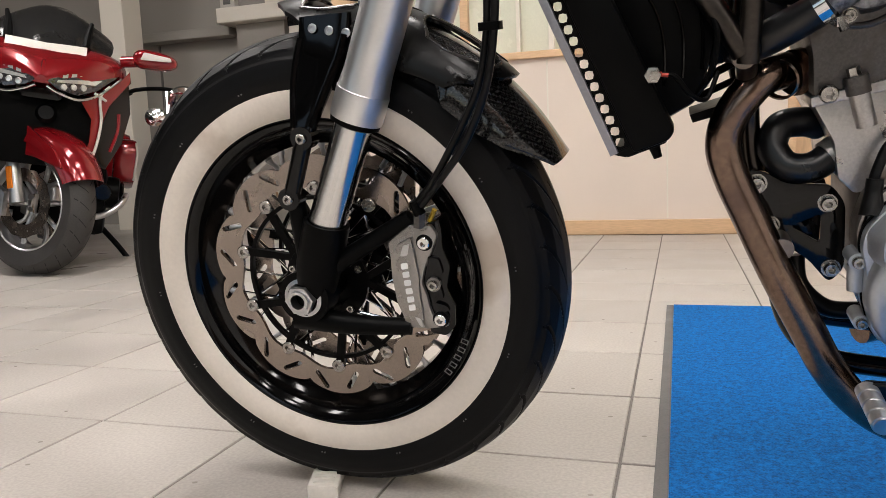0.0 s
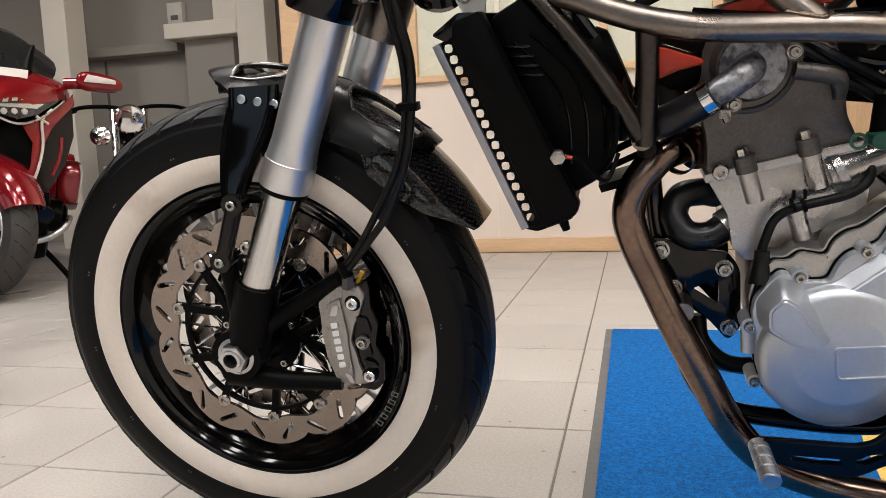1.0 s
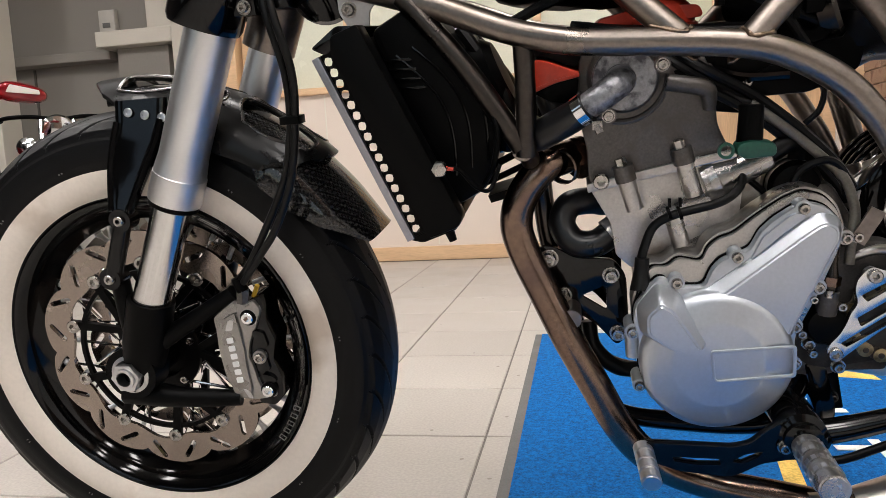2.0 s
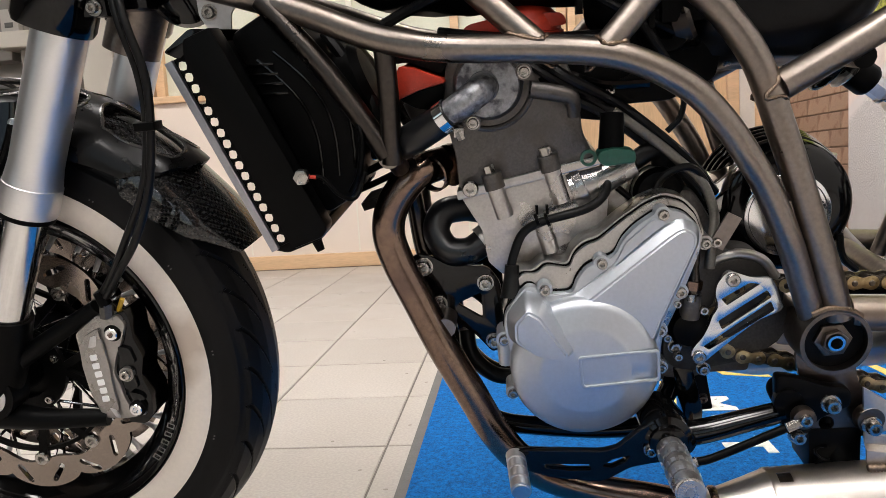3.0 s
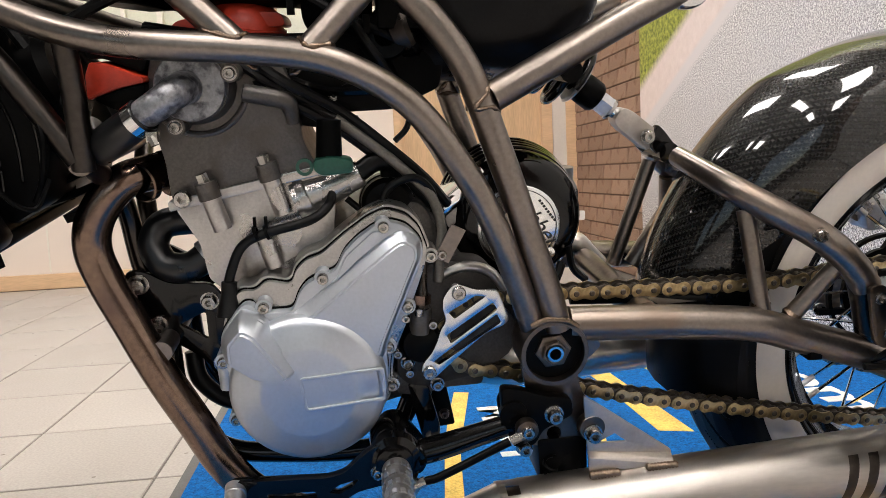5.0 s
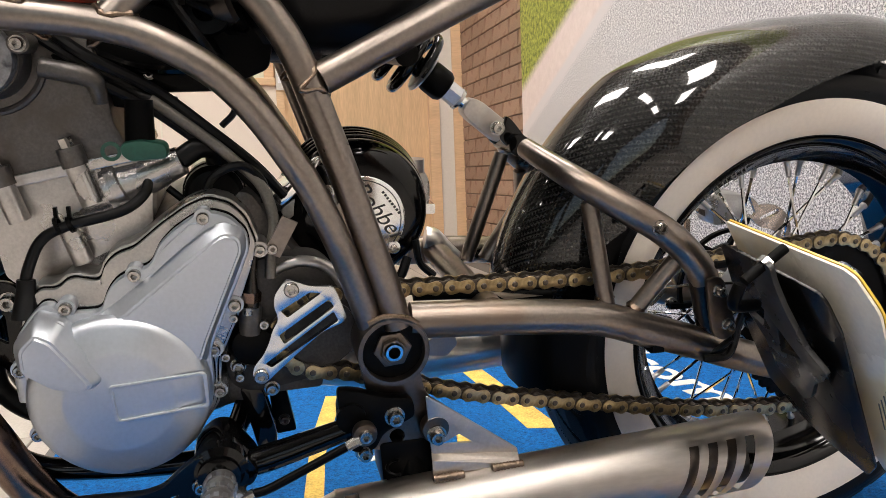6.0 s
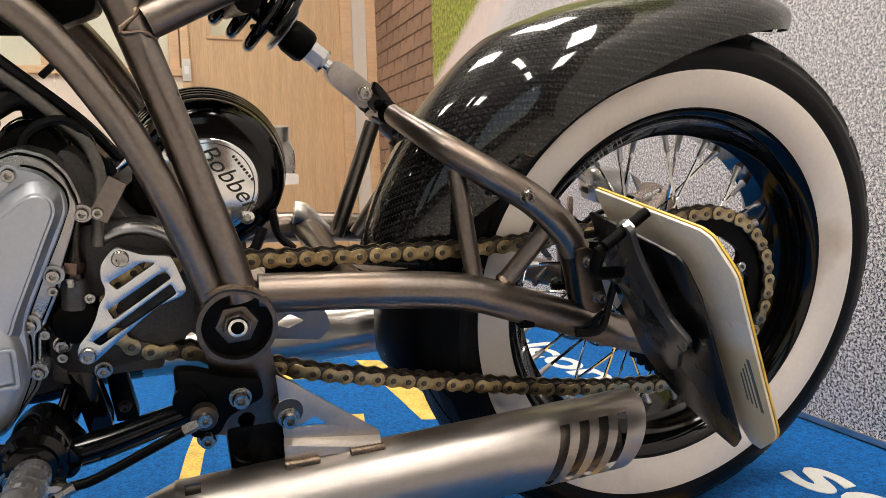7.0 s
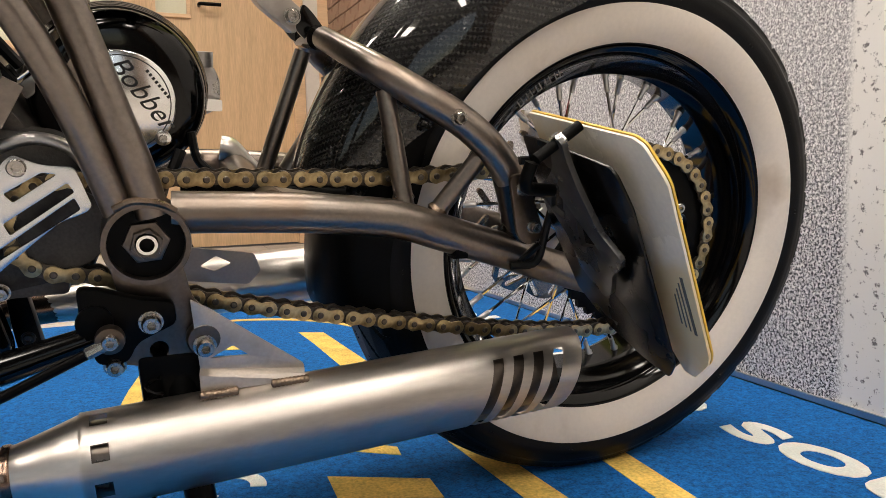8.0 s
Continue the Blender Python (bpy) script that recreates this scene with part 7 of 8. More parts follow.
def link_outline(h, waist):
    out = []
    for sx, c in ((1, step), (-1, 0.0)):
        for k in range(9):
            a = (-math.pi / 2 + math.pi * k / 8) if sx > 0 else (math.pi / 2 + math.pi * k / 8)
            out.append((c + h * math.cos(a) * 0.98, h * math.sin(a)))
        out.append((step / 2, waist if sx > 0 else -waist))
    return out


bm = plate(link_outline(0.0074, 0.0052), -0.0095, -0.0077, bevel=0.0004)
plate(link_outline(0.0074, 0.0052), 0.0077, 0.0095, bm=bm)
outer_me = bpy.data.meshes.new("outer_link")
bm.to_mesh(outer_me)
bm.free()
bm = plate(link_outline(0.0078, 0.0058), -0.0068, -0.0050, bevel=0.0004)
plate(link_outline(0.0078, 0.0058), 0.0050, 0.0068, bm=bm)
for c in (0, step):
    tube([(c, -0.005, 0), (c, 0.005, 0)], 0.0050, 12, 1, bm)
inner_me = bpy.data.meshes.new("inner_link")
bm.to_mesh(inner_me)
bm.free()
bm = lathe([(0.0030, 0.0102), (0.0030, -0.0102), (0.0022, -0.0110), (0, -0.0110)], (0, 0, 0), (0, 1, 0), 12)
pin_me = bpy.data.meshes.new("chain_pin")
bm.to_mesh(pin_me)
bm.free()
chain = new("drive_chain")
chain.parent = bike
chain["label"] = "gold-plated drive chain"
CHAIN_V = -0.0868
for k in range(count):
    a, b = pins[k], pins[(k + 1) % count]
    ang = math.atan2(b.y - a.y, b.x - a.x)
    put("chain_link", outer_me if k % 2 == 0 else inner_me, GOLD if k % 2 == 0 else CHAIN_DARK, chain, "", True, pose(a.x, CHAIN_V, a.y, 0, -math.degrees(ang), 0))
    put("chain_pin", pin_me, CHAIN_DARK, chain, "", True, pose(a.x, CHAIN_V, a.y))

# -- exhaust silencer --
MA, MB = Vector((-0.112, -0.146, 0.1745)), Vector((0.398, -0.154, 0.2095))
md = (MB - MA).normalized()
muf = bmesh.new()
N, body0, body1 = 72, 0.058, (MB - MA).length
u1 = Vector((0, 1, 0))
u1 = (u1 - md * u1.dot(md)).normalized()
u2 = md.cross(u1)


def muf_pt(h, r, k):
    """The shell's rings lean back towards its rear, where slots and end are cut on the slant."""
    a = 2 * math.pi * k / N
    q = min(max((h - body1 + 0.19) / 0.06, 0), 1)
    return MA + md * (h + 0.0165 * math.sin(a) * q * q * (3 - 2 * q)) + r * (math.cos(a) * u1 + math.sin(a) * u2)


# outer shell as a grid with slots left open near its rear and a ring of windows at its front
ROWS = 123
cols = [body0 + (body1 - body0) * i / 130 for i in range(ROWS + 1)]


def is_open(i, k):
    a = (360 * k / N) % 360
    if 0.066 < (cols[i] + cols[i + 1]) / 2 < 0.080 and (a % 45) < 17.6:
        return True
    return any(96 + 6 * j <= i < 99 + 6 * j and 124 <= a <= 262 for j in range(4))


grid = [[muf.verts.new(muf_pt(h, 0.0385, k)) for k in range(N)] for i, h in enumerate(cols)]
for i in range(ROWS):
    for k in range(N):
        if not is_open(i, k + 0.5):
            muf.faces.new((grid[i][k], grid[i][(k + 1) % N], grid[i + 1][(k + 1) % N], grid[i + 1][k]))
bmesh.ops.solidify(muf, geom=muf.faces[:], thickness=0.0016)
silencer = part("silencer", muf, STEEL, bike, "brushed stainless exhaust silencer with slotted rear end")
# the inner pipe's dark colour carries the shade inside the slots
part("inner_pipe", tube([MA + md * 0.05, MA + md * (cols[-1] - 0.016)], 0.0310, 40, 1, bore=0.93), mat("slot_shade_inner_steel", (0.13, 0.11, 0.095), 0.34, 1.0, 0.2, 12, 200), silencer, "inner pipe coloured dark for the shade in the slots")
part("inlet_cone", lathe([(0.0185, -0.03), (0.0190, 0.0), (0.0225, 0.002), (0.0235, 0.012), (0.031, 0.038), (0.0380, 0.060), (0.0380, 0.066)], MA, md, 56), STEEL, silencer, "conical silencer inlet")
part("inlet_seam", lathe([(0.0228, 0.001), (0.0245, 0.003), (0.0245, 0.0075), (0.0236, 0.009)], MA, md, 48), HEADER, silencer, "browned weld seam")
hang2 = part("silencer_bracket", plate(rounded([(0.0300, 0.3040), (0.0464, 0.2935), (0.1224, 0.2372), (0.1228, 0.2330), (0.0360, 0.2432)], 0.002), -0.140, -0.1370, [list(reversed(rounded([(0.0441, 0.2517), (0.0627, 0.2610), (0.0763, 0.2505)], 0.001)))], 0.0006), BRACKET, bike, "folded stainless silencer bracket")
fold = bmesh.new()
rows = [[fold.verts.new((x, v + d, w)) for x, v, w in line] for d in (0.0, 0.0025) for line in ([(0.0360, -0.1405, 0.2434), (0.1228, -0.1405, 0.2333)], [(0.0346, -0.1480, 0.2405), (0.1212, -0.1480, 0.2318)], [(0.0351, -0.1500, 0.2262), (0.1208, -0.1510, 0.2270)])]
for a, b in ((0, 1), (1, 2), (4, 3), (5, 4), (3, 0), (2, 5)):
    fold.faces.new((rows[a][0], rows[a][1], rows[b][1], rows[b][0]))
part("bracket_fold", fold, BRACKET, hang2, "", False)
boss = part("bracket_boss", lathe([(0.0, 0.0), (0.0125, 0.0), (0.0140, 0.002), (0.0140, 0.010), (0.0, 0.010)], (0.0400, -0.1405, 0.2685), (0, 1, 0), 28), HANGER_STEEL, hang2, "bare steel boss")
for a, b in (((0.036, -0.1545, 0.2255), (0.062, -0.1545, 0.2262)), ((0.094, -0.1545, 0.2285), (0.121, -0.1545, 0.2290))):
    bead = bmesh.new()
    for k in range(9):
        q = k / 8
        p = Vector(a).lerp(Vector(b), q)
        lathe([(0, -0.003), (0.0035, -0.002), (0.0042, 0), (0.0035, 0.002), (0, 0.003)], p, Vector(b) - Vector(a), 10, bead)
    part("weld", bead, WELD, hang2, "rippled copper-toned weld")["kind"] = "stuff"
# second silencer on the right side
MC, MD_ = Vector((-0.04, 0.135, 0.218)), Vector((0.385, 0.148, 0.238))
sil2 = part("silencer", lathe([(0.018, -0.06), (0.022, 0), (0.033, 0.05), (0.0345, 0.06), (0.0345, (MD_ - MC).length), (0.032, (MD_ - MC).length), (0.032, (MD_ - MC).length - 0.06)], MC, (MD_ - MC).normalized(), 48), STEEL, bike, "brushed stainless right-hand silencer")
part("inlet_pipe", tube([(-0.075, 0.134, 0.216), (-0.13, 0.130, 0.213), (-0.20, 0.118, 0.208), (-0.26, 0.09, 0.205)], 0.0185, 20), HEADER, sil2, "heat-browned inlet pipe")
part("silencer_bracket", plate(rounded([(0.0300, 0.300), (0.0470, 0.2850), (0.1190, 0.2740), (0.1263, 0.2530), (0.1122, 0.2378), (0.0300, 0.2484)], 0.004), 0.090, 0.093, [list(reversed(rounded([(0.0594, 0.2624), (0.0771, 0.2736), (0.0940, 0.2639), (0.0754, 0.2560)], 0.003)))]), BRACKET, sil2)

# -- footrest, gear lever, rearset --
LEVER = [(-0.3130, 0.2440), (-0.3055, 0.2541), (-0.2184, 0.2500), (-0.2028, 0.2540), (-0.1875, 0.2680), (-0.1763, 0.2766), (-0.1626, 0.2820), (-0.1436, 0.2748), (-0.1311, 0.2555), (-0.1367, 0.2382), (-0.1661, 0.2374), (-0.1912, 0.2325), (-0.2111, 0.2208), (-0.2224, 0.2170), (-0.2697, 0.2229), (-0.3024, 0.2350)]
rs = part("gear_lever", plate(rounded(LEVER, 0.005), -0.156, -0.147, [list(reversed(rounded(q, 0.002))) for q in ([(-0.2760, 0.2385), (-0.2310, 0.2370), (-0.2290, 0.2300), (-0.2500, 0.2300), (-0.2740, 0.2335)], [(-0.2190, 0.2345), (-0.2077, 0.2420), (-0.1900, 0.2460), (-0.1960, 0.2385), (-0.2090, 0.2320)])], 0.002), BLACK_GLOSS, bike, "black slotted gear lever")


def knurled(p0, p1, r, name, parent, mat_, label, rings):
    d = (Vector(p1) - Vector(p0))
    ln = d.length
    prof = [(0, 0)]
    for k in range(rings):
        a, b = ln * k / rings, ln * (k + 1) / rings
        prof += [(r, a + 0.0008), (r, b - 0.0022), (r * 0.88, b - 0.0018), (r * 0.88, b)]
    prof.append((0, ln))
    return part(name, lathe(prof, p0, d.normalized(), 28), mat_, parent, label)


toe = knurled((-0.3035, -0.150, 0.2455), (-0.2990, -0.200, 0.2360), 0.0098, "toe_peg", rs, SATIN_ALU, "ribbed aluminium toe peg", 4)
peg = knurled((-0.1552, -0.165, 0.2590), (-0.1568, -0.255, 0.2700), 0.0130, "footrest", bike, CAST_LIGHT, "knurled aluminium footrest", 5)
bm = bmesh.new()
for i in range(4):
    for k in range(12):
        a = 2 * math.pi * k / 12 + (0.26 if i % 2 else 0)
        c0 = Vector((-0.1554 - 0.0003 * i, -0.178 - 0.018 * i, 0.2606 + 0.0022 * i))
        box((-0.0020, -0.0030, 0.0120), (0.0020, 0.0030, 0.0142), bm=bm, m=Matrix.Translation(c0) @ Matrix.Rotation(a, 4, "Y"))
part("knurl_studs", bm, SATIN_ALU, peg, "", False)["kind"] = "stuff"
hub_ = part("lever_pivot", lathe([(0.024, 0), (0.024, -0.012), (0.018, -0.016), (0.018, -0.022), (0.008, -0.026), (0, -0.026)], (-0.1560, -0.142, 0.2620), (0, 1, 0), 32), BLACK_GLOSS, bike, "black lever pivot boss")
bolt((-0.1720, -0.158, 0.2530), 0.0065, hub_, ZINC, 0.007)
part("pivot_block", plate(rounded([(-0.1800, 0.2650), (-0.1700, 0.2770), (-0.1596, 0.2850), (-0.1459, 0.2845), (-0.1350, 0.2700), (-0.1220, 0.2500), (-0.1300, 0.2360), (-0.1700, 0.2400)], 0.008), -0.144, -0.095, bevel=0.004), BLACK_GLOSS, hub_)
bar = part("rearset_bar", tube([(-0.150, -0.124, 0.246), (-0.112, -0.128, 0.2550), (-0.075, -0.130, 0.2660), (-0.040, -0.132, 0.2765)], [0.0130, 0.0126, 0.0115, 0.0105], 18, 4), BLACK_GLOSS, bike, "black rearset bar")
rsp = part("rearset_plate", plate(rounded([(-0.052, 0.320), (-0.036, 0.318), (-0.008, 0.308), (0.018, 0.304), (0.020, 0.286), (-0.010, 0.272), (-0.018, 0.256), (-0.040, 0.256), (-0.050, 0.285)], 0.006), -0.142, -0.130, bevel=0.002), BLACK_SATIN, bike, "black rearset plate")
part("rearset_spool", lathe([(0.0135, 0), (0.0135, -0.016), (0.011, -0.02), (0.0135, -0.024), (0.0135, -0.034), (0, -0.036)], (-0.037, -0.112, 0.293), (0.1, 1, 0), 24), BLACK_PLASTIC, rsp)
rod = part("shift_rod", tube([(-0.128, -0.160, 0.240), (-0.112, -0.160, 0.244), (-0.060, -0.160, 0.268), (-0.047, -0.160, 0.274)], 0.0042, 10, 3), BLACK_SATIN, bike, "black shift rod with rod ends")
for p, q in (((-0.142, -0.160, 0.234), (-0.128, -0.160, 0.240)), ((-0.046, -0.160, 0.2745), (-0.032, -0.160, 0.281))):
    part("rod_end", tube([p, q], 0.0050, 8, 1), ZINC, rod, "zinc rod end")
part("rod_eye", lathe([(0.006, -0.006), (0.0105, -0.005), (0.0112, 0), (0.0105, 0.005), (0.006, 0.006)], (-0.030, -0.156, 0.283), (0, 1, 0), 20, closed=True), HANGER_STEEL, rod, "dull rod eye")
part("rod_eye", lathe([(0.005, -0.005), (0.010, -0.004), (0.011, 0), (0.010, 0.004), (0.005, 0.005)], (-0.143, -0.158, 0.234), (0.3, 1, 0), 20, closed=True), ZINC, rod, "zinc rod eye")
bolt((-0.030, -0.158, 0.283), 0.0075, rod, ZINC, 0.008)
# lower loop tube under the engine and the side stand
for sg in (-1, 1):
    part("lower_loop", tube([(-0.371, 0.050 * sg, 0.365), (-0.368, 0.056 * sg, 0.305), (-0.352, 0.060 * sg, 0.262), (-0.320, 0.062 * sg, 0.236), (-0.270, 0.062 * sg, 0.227), (-0.20, 0.062 * sg, 0.222), (-0.16, 0.062 * sg, 0.228), (-0.14, 0.065 * sg, 0.26), (-0.128, 0.07 * sg, 0.295)], 0.0105, 16, 6), BLACK_GLOSS, bike, "gloss black lower frame loop")
part("stand_hanger", plate(rounded([(-0.137, 0.307), (-0.116, 0.304), (-0.104, 0.255), (-0.106, 0.230), (-0.122, 0.235)], 0.006), -0.088, -0.062, bevel=0.004), BLACK_GLOSS, bike, "black hanger")
lug = part("loop_lug", plate(rounded([(-0.112, 0.312), (-0.098, 0.310), (-0.090, 0.268), (-0.084, 0.236), (-0.104, 0.234), (-0.108, 0.262)], 0.003), -0.050, -0.032, bevel=0.002), BLACK_SATIN, bike, "black lug below the sump")
bolt((-0.096, -0.050, 0.250), 0.0055, lug, DARK_STEEL, 0.006)
stand = part("side_stand", tube([(0.020, -0.095, 0.26), (0.028, -0.14, 0.16), (0.045, -0.215, 0.048)], [0.020, 0.013, 0.011], 14, 6), BLACK_SATIN, bike, "black side stand")
part("stand_foot", tube([(0.045, -0.215, 0.048), (0.050, -0.236, 0.0415)], 0.026, 18, 1), BLACK_SATIN, stand)
part("stand_block", plate(rounded([(-0.012, 0.252), (0.040, 0.252), (0.042, 0.205), (-0.008, 0.20)], 0.006), -0.125, -0.075, bevel=0.004), BLACK_SATIN, stand)
part("stand_spring", tube([(0.0 + 0.0062 * math.cos(k * 0.8), -0.13 - 0.0010 * k * 0.5 + 0.0062 * math.sin(k * 0.8), 0.235 - 0.0016 * k) for k in range(80)], 0.0016, 6, 1), BLACK_SATIN, stand, "coiled stand spring")

# -- number plate across the left side, leaning forward at its top --
def frame_of(origin, along, down):
    """A plate's own axes: x along its top edge, z up it, y to its back."""
    e1 = Vector(along).normalized()
    e2 = Vector(down)
    e2 = (e2 - e1 * e2.dot(e1)).normalized()
    n = e1.cross(e2)
    m = Matrix.Identity(4)
    for i in range(3):
        m[i][0], m[i][1], m[i][2], m[i][3] = e1[i], n[i], -e2[i], origin[i]
    return m


PDOWN = (0.462, 0.0, -0.887)
NM = frame_of((0.3205, -0.1469, 0.4547), (0, -1, 0), PDOWN)
BM = frame_of((0.3100, -0.1621, 0.4385), (0, -1, 0), PDOWN)
flip = lambda pts: [(x, -z) for x, z in pts]
part("plate_backing", plate(rounded(flip([(0.0, -0.0008), (0.0304, 0.0), (0.0774, 0.0043), (0.1241, 0.0087), (0.1300, 0.0166), (0.1360, 0.0428), (0.1240, 0.2000), (0.1104, 0.2194), (0.0753, 0.2126), (0.0338, 0.1963), (-0.0010, 0.1632), (-0.0072, 0.1080), (-0.0056, 0.0468)]), 0.004), 0.0, 0.003, bevel=0.0006, m=BM), mat("smoked_black_sheet", (0.004, 0.0035, 0.003), 0.26, 0.0, 0.3, 14, 300, spec=0.3), bike, "smooth black plate backing")
NPO = flip([(0.0062, -0.0038), (0.1530, 0.0005), (0.1636, 0.0050), (0.1690, 0.0149), (0.1764, 0.0283), (0.1787, 0.0360), (0.1669, 0.1972), (0.1615, 0.2092), (0.1382, 0.2343), (0.1252, 0.2344), (0.09, 0.16), (0.02, 0.08)])
npl = part("number_plate", plate(rounded(NPO, 0.003), 0.0, 0.0026, bevel=0.0005, m=NM), PLATE_WHITE, bike, "pale back of a yellow number plate")
part("yellow_face", plate(rounded([(x * 1.004 + 0.0002, z + 0.0010) for x, z in NPO], 0.004), 0.0028, 0.0046, m=NM), PLATE_YELLOW, npl, "yellow front sheet")
for k in range(4):
    x0, z0, z1, wd = 0.1600 - 0.0046 * k, 0.120 + 0.007 * k, 0.178 - 0.002 * k, 0.0030 if k == 0 else 0.0012
    part("print_bar", plate(flip([(x0, z0), (x0 + wd, z0), (x0 + wd - 0.0025, z1), (x0 - 0.0025, z1)]), -0.0005, 0.0, m=NM), MAT_EDGE, npl, "small illegible print", False)
ARM = [(0.0758, -0.0104), (0.0887, -0.0173), (0.0940, -0.0134), (0.0915, 0.0002), (0.0933, 0.0246), (0.1038, 0.0649), (0.1228, 0.0836), (0.1167, 0.0942), (0.1006, 0.1062), (0.0881, 0.1292), (0.0758, 0.1375), (0.0507, 0.1142), (0.0469, 0.0802), (0.0342, 0.0572), (0.0295, 0.0396), (0.0630, 0.0139)]
part("plate_arm", plate(rounded(flip(ARM), 0.005), -0.0145, -0.0095, [list(reversed(rounded(flip(q), 0.002))) for q in ([(0.0485, 0.0364), (0.0631, 0.0414), (0.0518, 0.0648), (0.0357, 0.0570)], [(0.0734, 0.0565), (0.0791, 0.0651), (0.0930, 0.0830), (0.0657, 0.0870)])], 0.0014, m=BM), mat("worn_satin_black", (0.05, 0.05, 0.05), 0.30, 0.5, 0.3, 30), bike, "worn black slotted plate arm")
PN = Vector((0.83, 0.06, 0.56)).normalized()
PV = Vector((0.2950, -0.2450, 0.4446))
pin = part("plate_pivot", tube([PV - PN * 0.024, PV + PN * 0.022], 0.0046, 14, 1), BLACK_SATIN, bike, "black pivot bolt")
part("pivot_collar", lathe([(0.0052, -0.0035), (0.0074, -0.0035), (0.0074, 0.0035), (0.0052, 0.0035)], PV, PN, 6, closed=True), ALU, pin, "bright collar")
part("pivot_stalk", tube([PV - PN * 0.028, PV - PN * 0.034 + Vector((0.004, 0.004, -0.016)), PV + Vector((0.004, 0.010, -0.040))], 0.0055, 12, 4), BLACK_SATIN, pin)
# rear brake calliper glimpsed through the spokes
part("rear_calliper", plate(rounded([(0.445, 0.44), (0.50, 0.435), (0.50, 0.40), (0.455, 0.395)], 0.008), 0.055, 0.095, bevel=0.005), CAST_LIGHT, bike, "silver rear brake calliper")
part("tensioner", tube([(0.455, -0.126, 0.300), (0.50, -0.126, 0.29)], 0.012, 12, 1), BLACK_SATIN, bike, "black chain tensioner")


# ---- the wheel chock under the front tyre ----
chock = thing("wheel_block", "off-white ribbed plastic wheel block on the tiles", "wheel block", pose(-0.925, 0.0, 0, 0, 0, 18))
part("block", plate(rounded([(-0.02, 0.0), (0.02, 0.0), (0.02, 0.018), (-0.02, 0.022)], 0.003), -0.045, 0.030, bevel=0.003), BEIGE_PLASTIC, chock)
for k in range(4):
    part("rib", box((-0.014, -0.036 + 0.015 * k, 0.0195), (0.014, -0.032 + 0.015 * k, 0.0225), 0.001), BEIGE_PLASTIC, chock)


# ---- red touring motorcycle; its own x runs forward, y to its left ----
def tourer():
    g = thing("touring_motorcycle", "large red touring motorcycle with twin headlamps on its side stand", "motorcycle", pose(-3.20, 1.69, 0.008, -9, 0, -48))
    steer = pose(0, 0, 0.31, 0, 0, 44)
    tyre = lathe([(0.205, -0.05), (0.235, -0.062), (0.272, -0.066), (0.298, -0.046), (0.310, -0.018), (0.312, 0), (0.310, 0.018), (0.298, 0.046), (0.272, 0.066), (0.235, 0.062), (0.205, 0.05)], (0, 0, 0), (0, 1, 0), 64)
    w = part("front_wheel", lathe([(0.20, -0.05), (0.206, -0.055), (0.212, -0.05), (0.20, -0.03), (0.185, 0), (0.20, 0.03), (0.212, 0.05), (0.206, 0.055), (0.20, 0.05), (0.19, 0.0)], (0, 0, 0), (0, 1, 0), 56, closed=True), SATIN_ALU, g, "silver cast front wheel", True, steer)
    part("tyre", tyre, GREY_TYRE, w, "dusty black tyre")
    # flat dark strips on the tyre put the grooves' shade into colour
    bm = bmesh.new()
    for k in range(26):
        for sg in (-1, 1):
            rows = []
            for j in range(7):
                q = j / 6
                v = sg * (0.006 + 0.052 * q)
                r = float(np.interp(abs(v), [0, 0.018, 0.046, 0.066], [0.3125, 0.3105, 0.2985, 0.2725]))
                a = 2 * math.pi * k / 26 + 0.16 * q + (0.1 if sg > 0 else 0)
                rows.append([bm.verts.new((r * math.cos(a + d), v, r * math.sin(a + d))) for d in (-0.008, 0.008)])
            for p0, p1 in zip(rows, rows[1:]):
                bm.faces.new((p0[0], p0[1], p1[1], p1[0]))
    part("tread_groove", bm, GROOVE, w)["kind"] = "stuff"
    for k in range(10):
        a = 2 * math.pi * k / 10
        part("wheel_spoke", tube([(0.045 * math.cos(a), 0.0, 0.045 * math.sin(a)), (0.12 * math.cos(a + 0.10), -0.02 if k % 2 else 0.02, 0.12 * math.sin(a + 0.10)), (0.198 * math.cos(a), 0, 0.198 * math.sin(a))], [0.014, 0.010, 0.012], 8, 4), SATIN_ALU, w)
    for sg in (-1, 1):
        part("brake_disc", plate(wave(0.150, 0.003, 12, 72), 0.062 * sg - 0.002, 0.062 * sg + 0.002, [list(reversed(circle(0, 0, 0.095, 40)))] + [list(reversed(circle((0.123 + 0.012 * (k % 3 - 1)) * math.cos(k * 0.2618), (0.123 + 0.012 * (k % 3 - 1)) * math.sin(k * 0.2618), 0.004, 6))) for k in range(24)]), bpy.data.materials["ground_disc_steel"], w, "drilled brake disc")
        cal = part("brake_calliper", plate(rounded([(-0.17, -0.05), (-0.10, -0.07), (-0.09, 0.04), (-0.15, 0.07)], 0.015), 0.052 * sg, 0.090 * sg, bevel=0.006), SATIN_ALU, w, "silver calliper")
        part("fork_leg", tube([(0.0, 0.095 * sg, 0.0), (-0.03, 0.10 * sg, 0.15), (-0.12, 0.095 * sg, 0.42)], [0.030, 0.026, 0.03], 16, 4), SATIN_ALU, w, "silver fork leg")
        part("reflector", box((-0.012, 0.126 * sg - 0.004, 0.06), (0.018, 0.126 * sg + 0.004, 0.155), 0.004, m=pose(0, 0, 0, 0, -12, 0)), AMBER, w, "amber side reflector")
